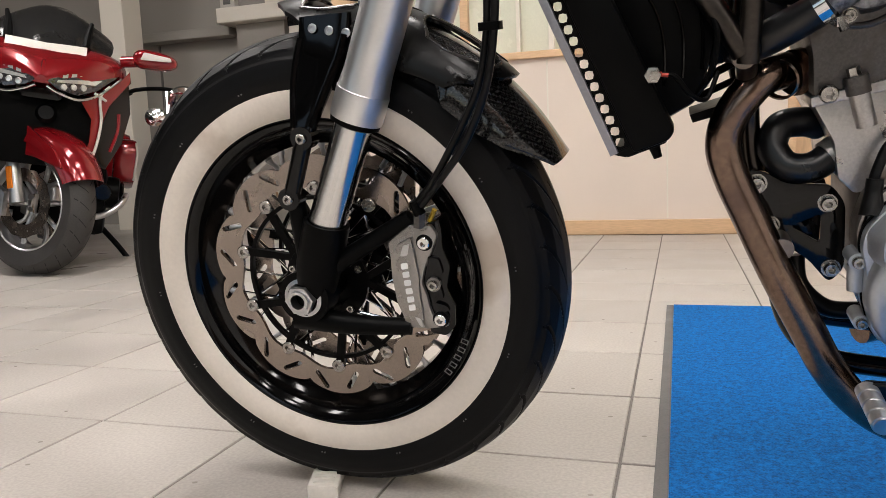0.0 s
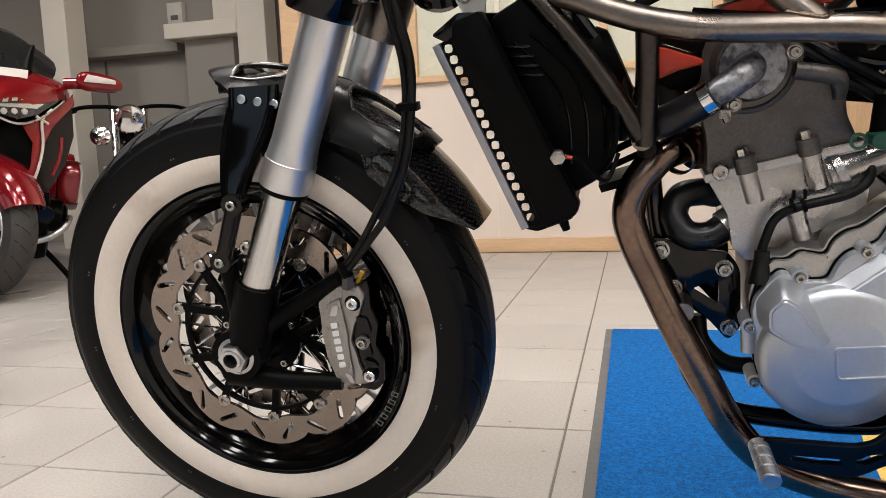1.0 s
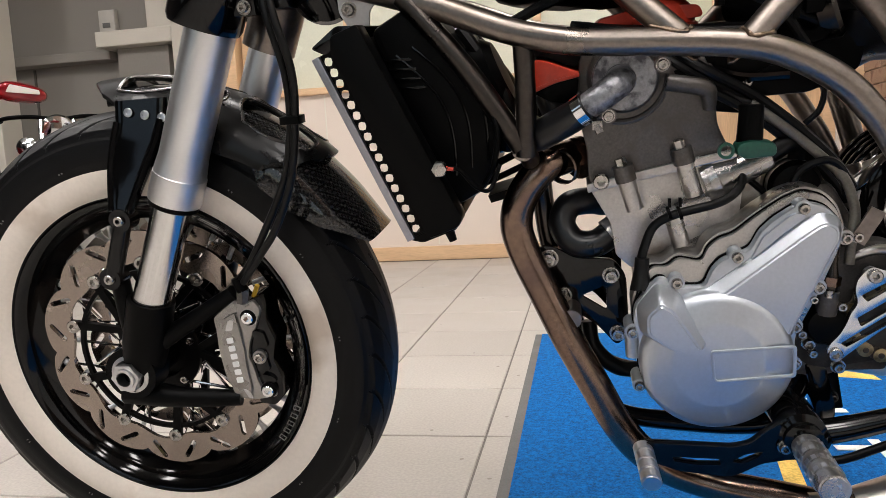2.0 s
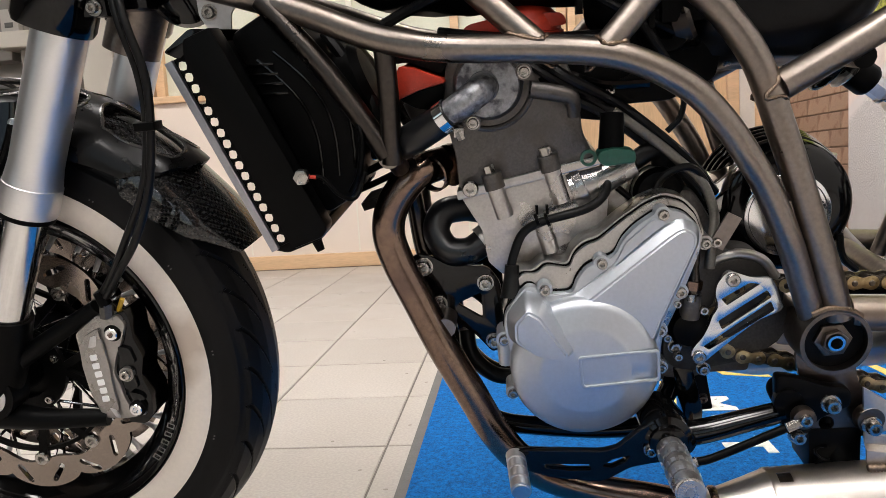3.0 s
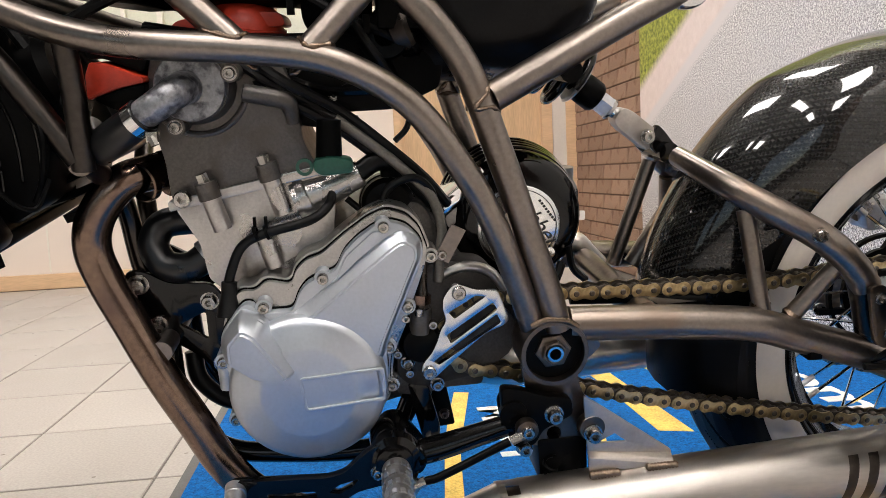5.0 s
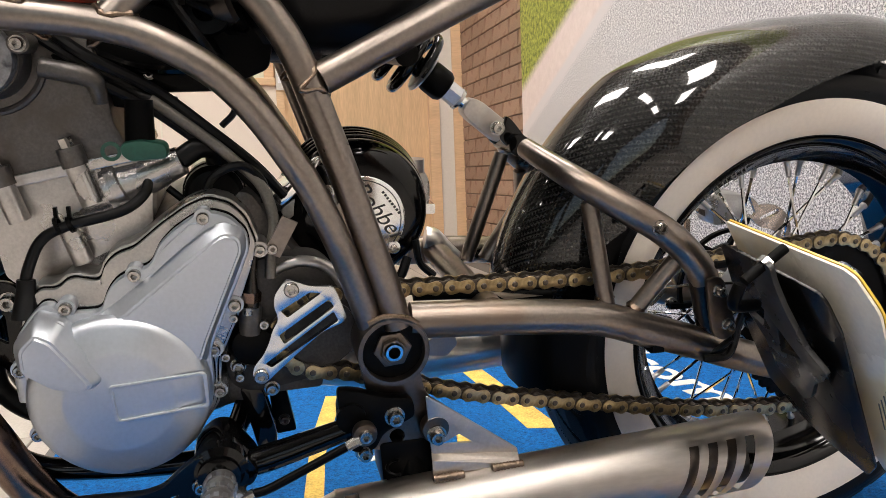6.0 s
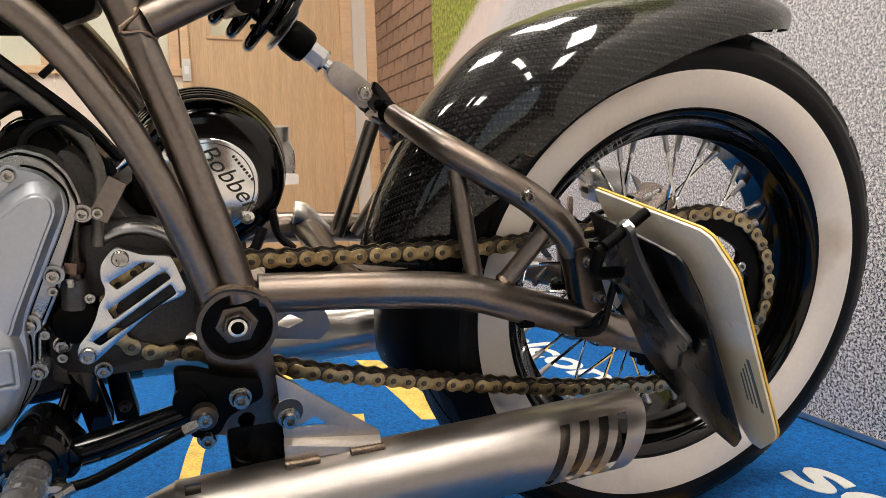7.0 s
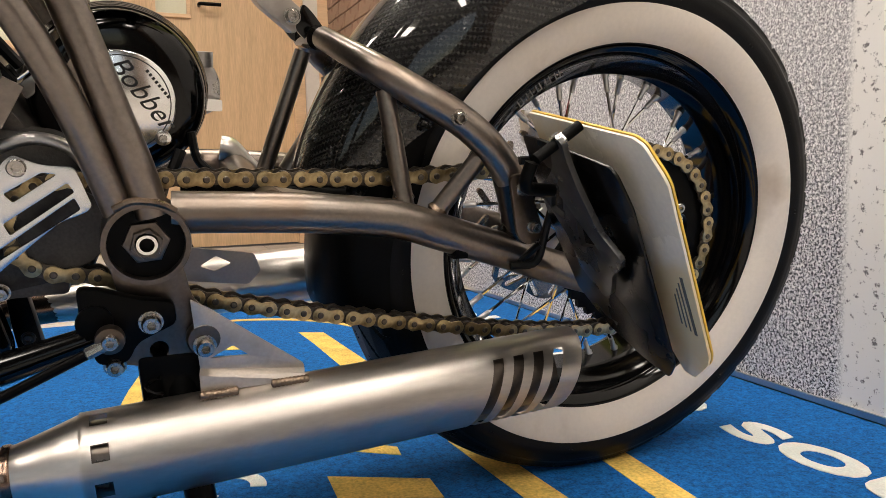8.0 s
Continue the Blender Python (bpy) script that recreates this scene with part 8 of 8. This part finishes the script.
    fd = shell(0, 0, 0.350, 0.115, 135, 22, 28, 0.085, 0.004, edge=lambda q: 0.80 + 0.20 * math.sin(math.pi * q))
    fp = part("front_fender", fd, RED_PAINT, w, "candy red front fender")
    for sg in (-1, 1):
        part("fender_side", plate(rounded([(-0.20, 0.30), (0.02, 0.345), (0.20, 0.24), (0.25, 0.16), (0.10, 0.20), (-0.05, 0.22), (-0.22, 0.18)], 0.02), 0.092 * sg, 0.108 * sg, bevel=0.006), RED_PAINT, fp, "red fender side cover")
    # nose: swept panels cut in front view and laid back along the fairing's sweep
    def swept(outline, thick, back, sign, lift=0.0, bevel=0.003):
        bm = plate([(y, z) for y, z in outline], 0.0, thick, bevel=bevel)
        for k in range(1, 7):
            bmesh.ops.bisect_plane(bm, geom=bm.verts[:] + bm.edges[:] + bm.faces[:], plane_co=(0.055 * k, 0, 0), plane_no=(1, 0, 0))
        for vert in bm.verts:
            y, d, z = vert.co
            vert.co = Vector((0.25 - 0.30 * y - 1.45 * y * y - 0.22 * max(0.0, z - 0.82) - back - d + lift, y * sign, z))
        return bm

    rows = []
    bm = bmesh.new()
    secs = [(0.235, 0.02, 0.815, 0.845), (0.20, 0.09, 0.830, 0.885), (0.13, 0.20, 0.865, 0.950), (0.03, 0.29, 0.910, 1.005), (-0.08, 0.325, 0.900, 1.030), (-0.25, 0.335, 0.80, 1.035), (-0.5, 0.33, 0.62, 1.0)]
    for x, hw, zl, zh in secs:
        row = []
        for k in range(17):
            a = math.pi * k / 16
            row.append(bm.verts.new((x + 0.02 * math.sin(a), hw * math.copysign(abs(math.cos(a)) ** 0.7, math.cos(a)), zl + (zh - zl) * math.sin(a) ** 0.6)))
        rows.append(row)
    for a, b in zip(rows, rows[1:]):
        for k in range(16):
            bm.faces.new((a[k], a[k + 1], b[k + 1], b[k]))
    bm.faces.new(rows[0])
    bm.faces.new(rows[-1])
    part("fairing", bm, RED_PAINT, g, "candy red upper fairing")
    part("nose_crease", tube([(0.250, 0.0, 0.838), (0.20, 0.0, 0.892), (0.12, 0.0, 0.957), (0.05, 0.0, 1.0)], [0.010, 0.012, 0.010, 0.006], 8, 5), RED_PAINT, g)
    lens = mat("dark_headlamp_glass", (0.045, 0.045, 0.05), 0.06, 0.3, 0.6, 40, 120, coat=0.9)
    led = mat("bright_lamp_reflector", (0.80, 0.80, 0.78), 0.12, 0.7, 0.2, 60, 200)
    for sg in (-1, 1):
        lamp = part("headlamp", swept([(0.022, 0.826), (0.060, 0.800), (0.135, 0.787), (0.205, 0.822), (0.290, 0.908), (0.278, 0.926), (0.120, 0.872), (0.040, 0.850)], 0.05, 0.0, sg), lens, g, "clear twin headlamp with bright reflectors")
        for k in range(6):
            y0 = 0.075 + 0.032 * k
            z0 = 0.845 + 0.34 * (y0 - 0.075) + 0.002
            part("lamp_cell", swept([(y0, z0), (y0 + 0.020, z0 + 0.006), (y0 + 0.021, z0 + 0.024), (y0 + 0.002, z0 + 0.018)], 0.006, 0.0, sg, 0.003, 0.001), led, lamp)
        part("lamp_bar", swept([(0.055, 0.826), (0.200, 0.845), (0.225, 0.872), (0.060, 0.838)], 0.006, 0.0, sg, 0.003, 0.001), led, lamp)
        for k in range(3):
            y0 = 0.085 + 0.036 * k
            part("projector", lathe([(0, 0.002), (0.011, 0.001), (0.014, -0.004)], (0.254 - 0.30 * y0 - 1.45 * y0 * y0, y0 * sg, 0.812 + 0.006 * k), (0.9, 0.4 * sg, 0), 14), led, lamp)
        part("lamp_surround", tube([(0.252 - 0.30 * y - 1.45 * y * y - 0.22 * max(0.0, z - 0.82), y * sg, z) for y, z in ((0.020, 0.806), (0.062, 0.785), (0.135, 0.770), (0.212, 0.806), (0.300, 0.905))], 0.0065, 8, 6), CHROME, lamp, "bright headlamp trim")
        side = part("side_cowl", swept([(0.150, 0.765), (0.215, 0.800), (0.305, 0.902), (0.335, 0.950), (0.345, 0.900), (0.262, 0.775), (0.230, 0.680), (0.215, 0.560), (0.190, 0.500), (0.160, 0.500), (0.190, 0.600), (0.192, 0.700)], 0.03, 0.012, sg), RED_PAINT, g, "red side cowl")
        part("cowl_trim", tube([(0.250 - 0.30 * y - 1.45 * y * y - 0.22 * max(0.0, z - 0.82), y * sg, z) for y, z in ((0.255, 0.855), (0.222, 0.800), (0.232, 0.700), (0.222, 0.600), (0.198, 0.500))], 0.006, 8, 6), BEIGE_PLASTIC, side, "pale cowl trim")
        part("cowl_trim", tube([(0.250 - 0.30 * y - 1.45 * y * y, y * sg, z) for y, z in ((0.200, 0.812), (0.225, 0.800), (0.245, 0.790))], 0.006, 8, 4), BEIGE_PLASTIC, side)
        part("side_panel", swept([(0.258, 0.765), (0.335, 0.895), (0.352, 0.760), (0.325, 0.620), (0.262, 0.490), (0.215, 0.505), (0.236, 0.680)], 0.04, 0.035, sg), BLACK_GLOSS, g, "gloss black side panel")
        part("vent_fin", tube([(0.10, 0.300 * sg, 0.74), (0.085, 0.300 * sg, 0.66), (0.09, 0.275 * sg, 0.57)], 0.008, 8, 4), RED_PAINT, g, "red vent fin")
        mir_ = bmesh.new()
        bmesh.ops.create_uvsphere(mir_, u_segments=28, v_segments=16, radius=1)
        for v in mir_.verts:
            y = math.copysign(abs(v.co.y) ** 0.7, v.co.y)
            v.co = Vector((-0.02 + 0.050 * v.co.x, (0.440 + 0.098 * y) * sg, 1.012 + (0.043 - 0.008 * y) * math.copysign(abs(v.co.z) ** 0.75, v.co.z)))
        mm = part("mirror", mir_, RED_PAINT, g, "red mirror housing")
        part("indicator", plate(rounded([(0.372 * sg, 1.000), (0.505 * sg, 1.010), (0.500 * sg, 1.028), (0.385 * sg, 1.036)], 0.006), 0.0, 0.006, bevel=0.001, m=Matrix.Translation((0.036, 0, 0)) @ Matrix.Rotation(radians(90), 4, "Z") @ Matrix.Scale(-1, 4, (0, 1, 0))), BEIGE_PLASTIC, mm, "pale indicator lens")
        part("mirror_stem", tube([(-0.06, 0.30 * sg, 0.990), (-0.03, 0.37 * sg, 1.000)], 0.026, 12, 1), RED_PAINT, mm)
        head_ = part("engine_head", plate(rounded([(-0.42, 0.46), (-0.20, 0.46), (-0.15, 0.40), (-0.18, 0.31), (-0.42, 0.30)], 0.03), 0.18 * sg, 0.335 * sg, bevel=0.02), BLACK_SATIN, g, "black flat-six cylinder head")
        part("head_cap", lathe([(0.040, 0.0), (0.044, 0.012), (0.036, 0.020), (0.0, 0.020)], (-0.145, 0.255 * sg, 0.385), (1, 0.25 * sg, 0), 28), BLACK_GLOSS, head_)
        part("head_cap", lathe([(0.055, 0), (0.06, 0.012), (0.05, 0.02), (0, 0.02)], (-0.29, 0.335 * sg, 0.38), (0, sg, 0), 28), BLACK_GLOSS, head_)
        part("crash_bar", tube([(-0.13, 0.10 * sg, 0.255), (-0.12, 0.25 * sg, 0.270), (-0.15, 0.335 * sg, 0.325), (-0.22, 0.365 * sg, 0.375), (-0.40, 0.36 * sg, 0.36)], 0.015, 12), SATIN_ALU, g, "silver engine guard")
        part("saddlebag", plate(rounded([(-1.55, 0.74), (-1.05, 0.72), (-1.0, 0.44), (-1.5, 0.40), (-1.6, 0.52)], 0.08), 0.24 * sg, 0.40 * sg, bevel=0.05), RED_PAINT, g, "red pannier")
        low_ = part("lower_fairing", plate(rounded([(-0.62, 0.64), (-0.40, 0.66), (-0.36, 0.60), (-0.38, 0.44), (-0.60, 0.40)], 0.03), 0.30 * sg, 0.405 * sg, bevel=0.02), RED_PAINT, g, "red lower side fairing")
        part("fairing_edge", tube([(-0.375, 0.400 * sg, 0.64), (-0.365, 0.408 * sg, 0.58), (-0.385, 0.400 * sg, 0.45)], 0.006, 8, 5), BEIGE_PLASTIC, low_, "pale edge strip")
    part("nose_grille", plate(rounded([(-0.20, 0.80), (0.20, 0.80), (0.215, 0.70), (0.18, 0.48), (-0.18, 0.48), (-0.215, 0.70)], 0.03), -0.03, 0.03, bevel=0.01, m=Matrix.Translation((0.075, 0, 0)) @ Matrix.Rotation(radians(90), 4, "Z")), BLACK_PLASTIC, g, "black radiator intake")
    part("chin", plate(rounded([(-0.10, 0.80), (0.10, 0.80), (0.07, 0.755), (-0.07, 0.755)], 0.01), -0.02, 0.06, bevel=0.008, m=Matrix.Translation((0.17, 0, 0)) @ Matrix.Rotation(radians(90), 4, "Z")), BLACK_GLOSS, g, "gloss black chin")
    part("horn", lathe([(0, 0.02), (0.03, 0.02), (0.042, 0.0), (0.03, -0.03), (0, -0.03)], (0.13, 0.02, 0.70), (1, 0, 0.2), 24), BLACK_SATIN, g, "black horn")
    for w_, hw0, hw1, top, name_, m_ in ((0.0, 0.225, 0.150, 0.235, "windscreen", SMOKE),):
        bm = bmesh.new()
        rows = []
        for i in range(9):
            q = i / 8
            row = []
            for k in range(15):
                u = -1 + k / 7
                hw = hw0 + 0.045 * math.sin(math.pi * min(q * 1.2, 1)) - (hw0 - hw1) * q ** 2.2
                row.append(bm.verts.new((0.06 - 0.30 * q - 0.16 * u * u, hw * u, 0.985 + top * math.sin(q * 1.35) / math.sin(1.35) - 0.02 * u * u * (1 - q) - 0.05 * abs(u) ** 3 * q)))
            rows.append(row)
        for a, b in zip(rows, rows[1:]):
            for k in range(14):
                bm.faces.new((a[k], a[k + 1], b[k + 1], b[k]))
        bmesh.ops.solidify(bm, geom=bm.faces[:], thickness=0.005)
        part(name_, bm, m_, g, "smoked windscreen")
    garnish = bmesh.new()
    rows = []
    for i in range(13):
        y = -0.155 + 0.31 * i / 12
        x = 0.105 - 0.9 * y * y
        rows.append([garnish.verts.new(p) for p in ((x + 0.02, y, 0.968 - 0.06 * abs(y)), (x - 0.015, y, 1.000 + 0.06 * abs(y)), (x - 0.03, y, 0.992 + 0.06 * abs(y)), (x - 0.01, y, 0.955 - 0.06 * abs(y)))])
    for a, b in zip(rows, rows[1:]):
        for k in range(4):
            garnish.faces.new((a[k], a[(k + 1) % 4], b[(k + 1) % 4], b[k]))
    part("screen_garnish", garnish, BEIGE_PLASTIC, g, "pale screen garnish")
    for sg in (-1, 1):
        part("wiper_fin", tube([(0.03, 0.150 * sg, 1.010), (0.0, 0.155 * sg, 1.075), (-0.02, 0.165 * sg, 1.130)], [0.020, 0.015, 0.008], 8), BLACK_PLASTIC, g, "black screen fin")
    bm = bmesh.new()
    bmesh.ops.create_uvsphere(bm, u_segments=32, v_segments=16, radius=1)
    for v in bm.verts:
        v.co = Vector((-0.85 + 0.55 * math.copysign(abs(v.co.x) ** 0.7, v.co.x), 0.27 * math.copysign(abs(v.co.y) ** 0.7, v.co.y), 0.66 + 0.22 * math.copysign(abs(v.co.z) ** 0.7, v.co.z)))
    part("body", bm, RED_PAINT, g, "red tank and seat body")
    part("engine", box((-0.65, -0.28, 0.18), (-0.15, 0.28, 0.50), 0.04), BLACK_SATIN, g, "black engine")
    rw = part("rear_wheel", lathe([(0.0, -0.05), (0.20, -0.05), (0.22, -0.08), (0.29, -0.085), (0.31, 0), (0.29, 0.085), (0.22, 0.08), (0.20, 0.05), (0.0, 0.05)], (-1.69, 0, 0.31), (0, 1, 0), 48), GREY_TYRE, g, "rear wheel")
    part("side_stand", tube([(-0.55, 0.24, 0.22), (-0.50, 0.36, 0.10), (-0.47, 0.43, 0.015)], 0.014, 10, 4), BLACK_SATIN, g, "black side stand")
    part("stand_foot", box((-0.50, 0.40, 0.001), (-0.42, 0.47, 0.013), 0.003), BLACK_SATIN, g)
    return g


tourer()


# ---- chromed cruiser behind it ----
def cruiser():
    g = thing("cruiser_motorcycle", "black and chrome cruiser motorcycle parked by the grey wall", "motorcycle", pose(-3.30, 3.0, 0, 0, 0, -55))
    w = part("front_wheel", lathe([(0.215, -0.03), (0.24, -0.045), (0.29, -0.05), (0.315, 0), (0.29, 0.05), (0.24, 0.045), (0.215, 0.03)], (0, 0, 0.315), (0, 1, 0), 48), GREY_TYRE, g, "black tyre")
    part("rim", lathe([(0.205, -0.03), (0.215, -0.034), (0.215, 0.034), (0.205, 0.03)], (0, 0, 0.315), (0, 1, 0), 48, closed=True), CHROME, w)
    for sg in (-1, 1):
        part("fork_leg", tube([(0, 0.09 * sg, 0.315), (-0.28, 0.09 * sg, 0.92)], 0.024, 14, 1), CHROME, g, "chrome fork leg")
        part("handlebar_half", tube([(-0.30, 0.02 * sg, 0.93), (-0.32, 0.14 * sg, 0.95), (-0.38, 0.28 * sg, 0.95), (-0.46, 0.36 * sg, 0.93)], 0.013, 10), BLACK_SATIN, g, "black handlebar")
        part("grip", tube([(-0.42, 0.32 * sg, 0.94), (-0.50, 0.41 * sg, 0.915)], 0.019, 12, 1), BLACK_PLASTIC, g, "black grip")
        part("spot_lamp", lathe([(0, -0.06), (0.04, -0.05), (0.06, 0), (0.055, 0.01), (0, 0.015)], (-0.14, 0.17 * sg, 0.76), (1, 0, 0.1), 20), CHROME, g, "chrome spot lamp")
    part("headlamp", lathe([(0, -0.11), (0.05, -0.10), (0.085, -0.03), (0.09, 0.02), (0.08, 0.03), (0, 0.04)], (-0.16, 0, 0.86), (1, 0, -0.1), 28), CHROME, g, "chrome headlamp")
    part("fender", shell(0, 0.315, 0.335, 0.07, 150, 30, 20, 0.03), BLACK_GLOSS, g, "black front fender")
    bm = bmesh.new()
    bmesh.ops.create_uvsphere(bm, u_segments=28, v_segments=14, radius=1)
    for v in bm.verts:
        v.co = Vector((-0.75 + 0.32 * v.co.x, 0.16 * v.co.y, 0.80 + 0.12 * v.co.z))
    part("fuel_tank", bm, BLACK_GLOSS, g, "black fuel tank")
    part("engine", lathe([(0, -0.2), (0.17, -0.2), (0.19, -0.12), (0.19, 0.12), (0.17, 0.2), (0, 0.2)], (-0.72, 0, 0.42), (0, 1, 0), 24), CHROME, g, "chrome engine")
    part("rear_wheel", lathe([(0.0, -0.05), (0.20, -0.06), (0.28, -0.075), (0.31, 0), (0.28, 0.075), (0.20, 0.06), (0.0, 0.05)], (-1.6, 0, 0.31), (0, 1, 0), 40), GREY_TYRE, g, "rear wheel")
    part("tail", plate(rounded([(-1.75, 0.62), (-1.0, 0.72), (-0.95, 0.66), (-1.5, 0.45)], 0.04), -0.12, 0.12, bevel=0.03), BLACK_GLOSS, g, "black seat and rear fender")
    return g


cruiser()


# ---- floor tiles and bricks, last ----
def slab(w, d, t, c):
    """A piece with chamfered top edges; its top lies at z = 0."""
    bm = bmesh.new()
    lo = [bm.verts.new((x * w / 2, y * d / 2, -t)) for x, y in ((-1, -1), (1, -1), (1, 1), (-1, 1))]
    mid = [bm.verts.new((x * w / 2, y * d / 2, -c)) for x, y in ((-1, -1), (1, -1), (1, 1), (-1, 1))]
    hi = [bm.verts.new((x * (w / 2 - c), y * (d / 2 - c), 0)) for x, y in ((-1, -1), (1, -1), (1, 1), (-1, 1))]
    for a, b in ((lo, mid), (mid, hi)):
        for k in range(4):
            bm.faces.new((a[k], a[(k + 1) % 4], b[(k + 1) % 4], b[k]))
    bm.faces.new(hi)
    return bm


PITCH, JOINT = 0.300, 0.0045
tile_me = bpy.data.meshes.new("tile")
bm = slab(PITCH - JOINT, PITCH - JOINT, 0.012, 0.0012)
bmesh.ops.recalc_face_normals(bm, faces=bm.faces[:])
bm.to_mesh(tile_me)
bm.free()
tile_me.materials.append(TILE)
rng = random.Random(5)
far = bmesh.new()
for i in range(-26, 6):
    for j in range(-17, 15):
        x, y = -0.546 + PITCH * (i + 0.5), 0.16 + PITCH * (j + 0.5)
        if x > EAST or y > 4.28 or (y > NORTH and x > -2.3):
            continue
        h = rng.uniform(-0.0005, 0.0003)
        near = -2.7 < x < 0.99 and -0.6 < y < 3.2
        if near:
            t = put("tile", tile_me, None, floor, "", False, pose(x, y, h, rng.uniform(-0.07, 0.07), rng.uniform(-0.07, 0.07), 90 * rng.randrange(4)))
        else:
            n0 = len(far.verts)
            far.from_mesh(tile_me)
            far.verts.ensure_lookup_table()
            bmesh.ops.translate(far, verts=far.verts[n0:], vec=(x, y, h))
rest = part("far_tiles", far, TILE, floor, "", False)
rest["kind"] = "stuff"

BL, BH, BJ = 0.219, 0.066, 0.006
brick_me = bpy.data.meshes.new("brick")
bm = slab(BL, BH, 0.02, 0.0022)
bmesh.ops.recalc_face_normals(bm, faces=bm.faces[:])
bm.to_mesh(brick_me)
bm.free()
brick_me.materials.append(BRICK)
face_west = Matrix.Rotation(radians(-90), 4, "Y") @ Matrix.Rotation(radians(90), 4, "Z")
for r in range(26):
    z = 0.036 + 0.072 * r
    for k in range(7):
        y = 1.86 + (BL + BJ) * (k + (0.5 if r % 2 else 0)) + BL / 2
        if y - BL / 2 > NORTH - 0.01:
            continue
        put("brick", brick_me, None, east, "", False, Matrix.Translation((EAST + rng.uniform(-0.0015, 0.001), y, z)) @ face_west)
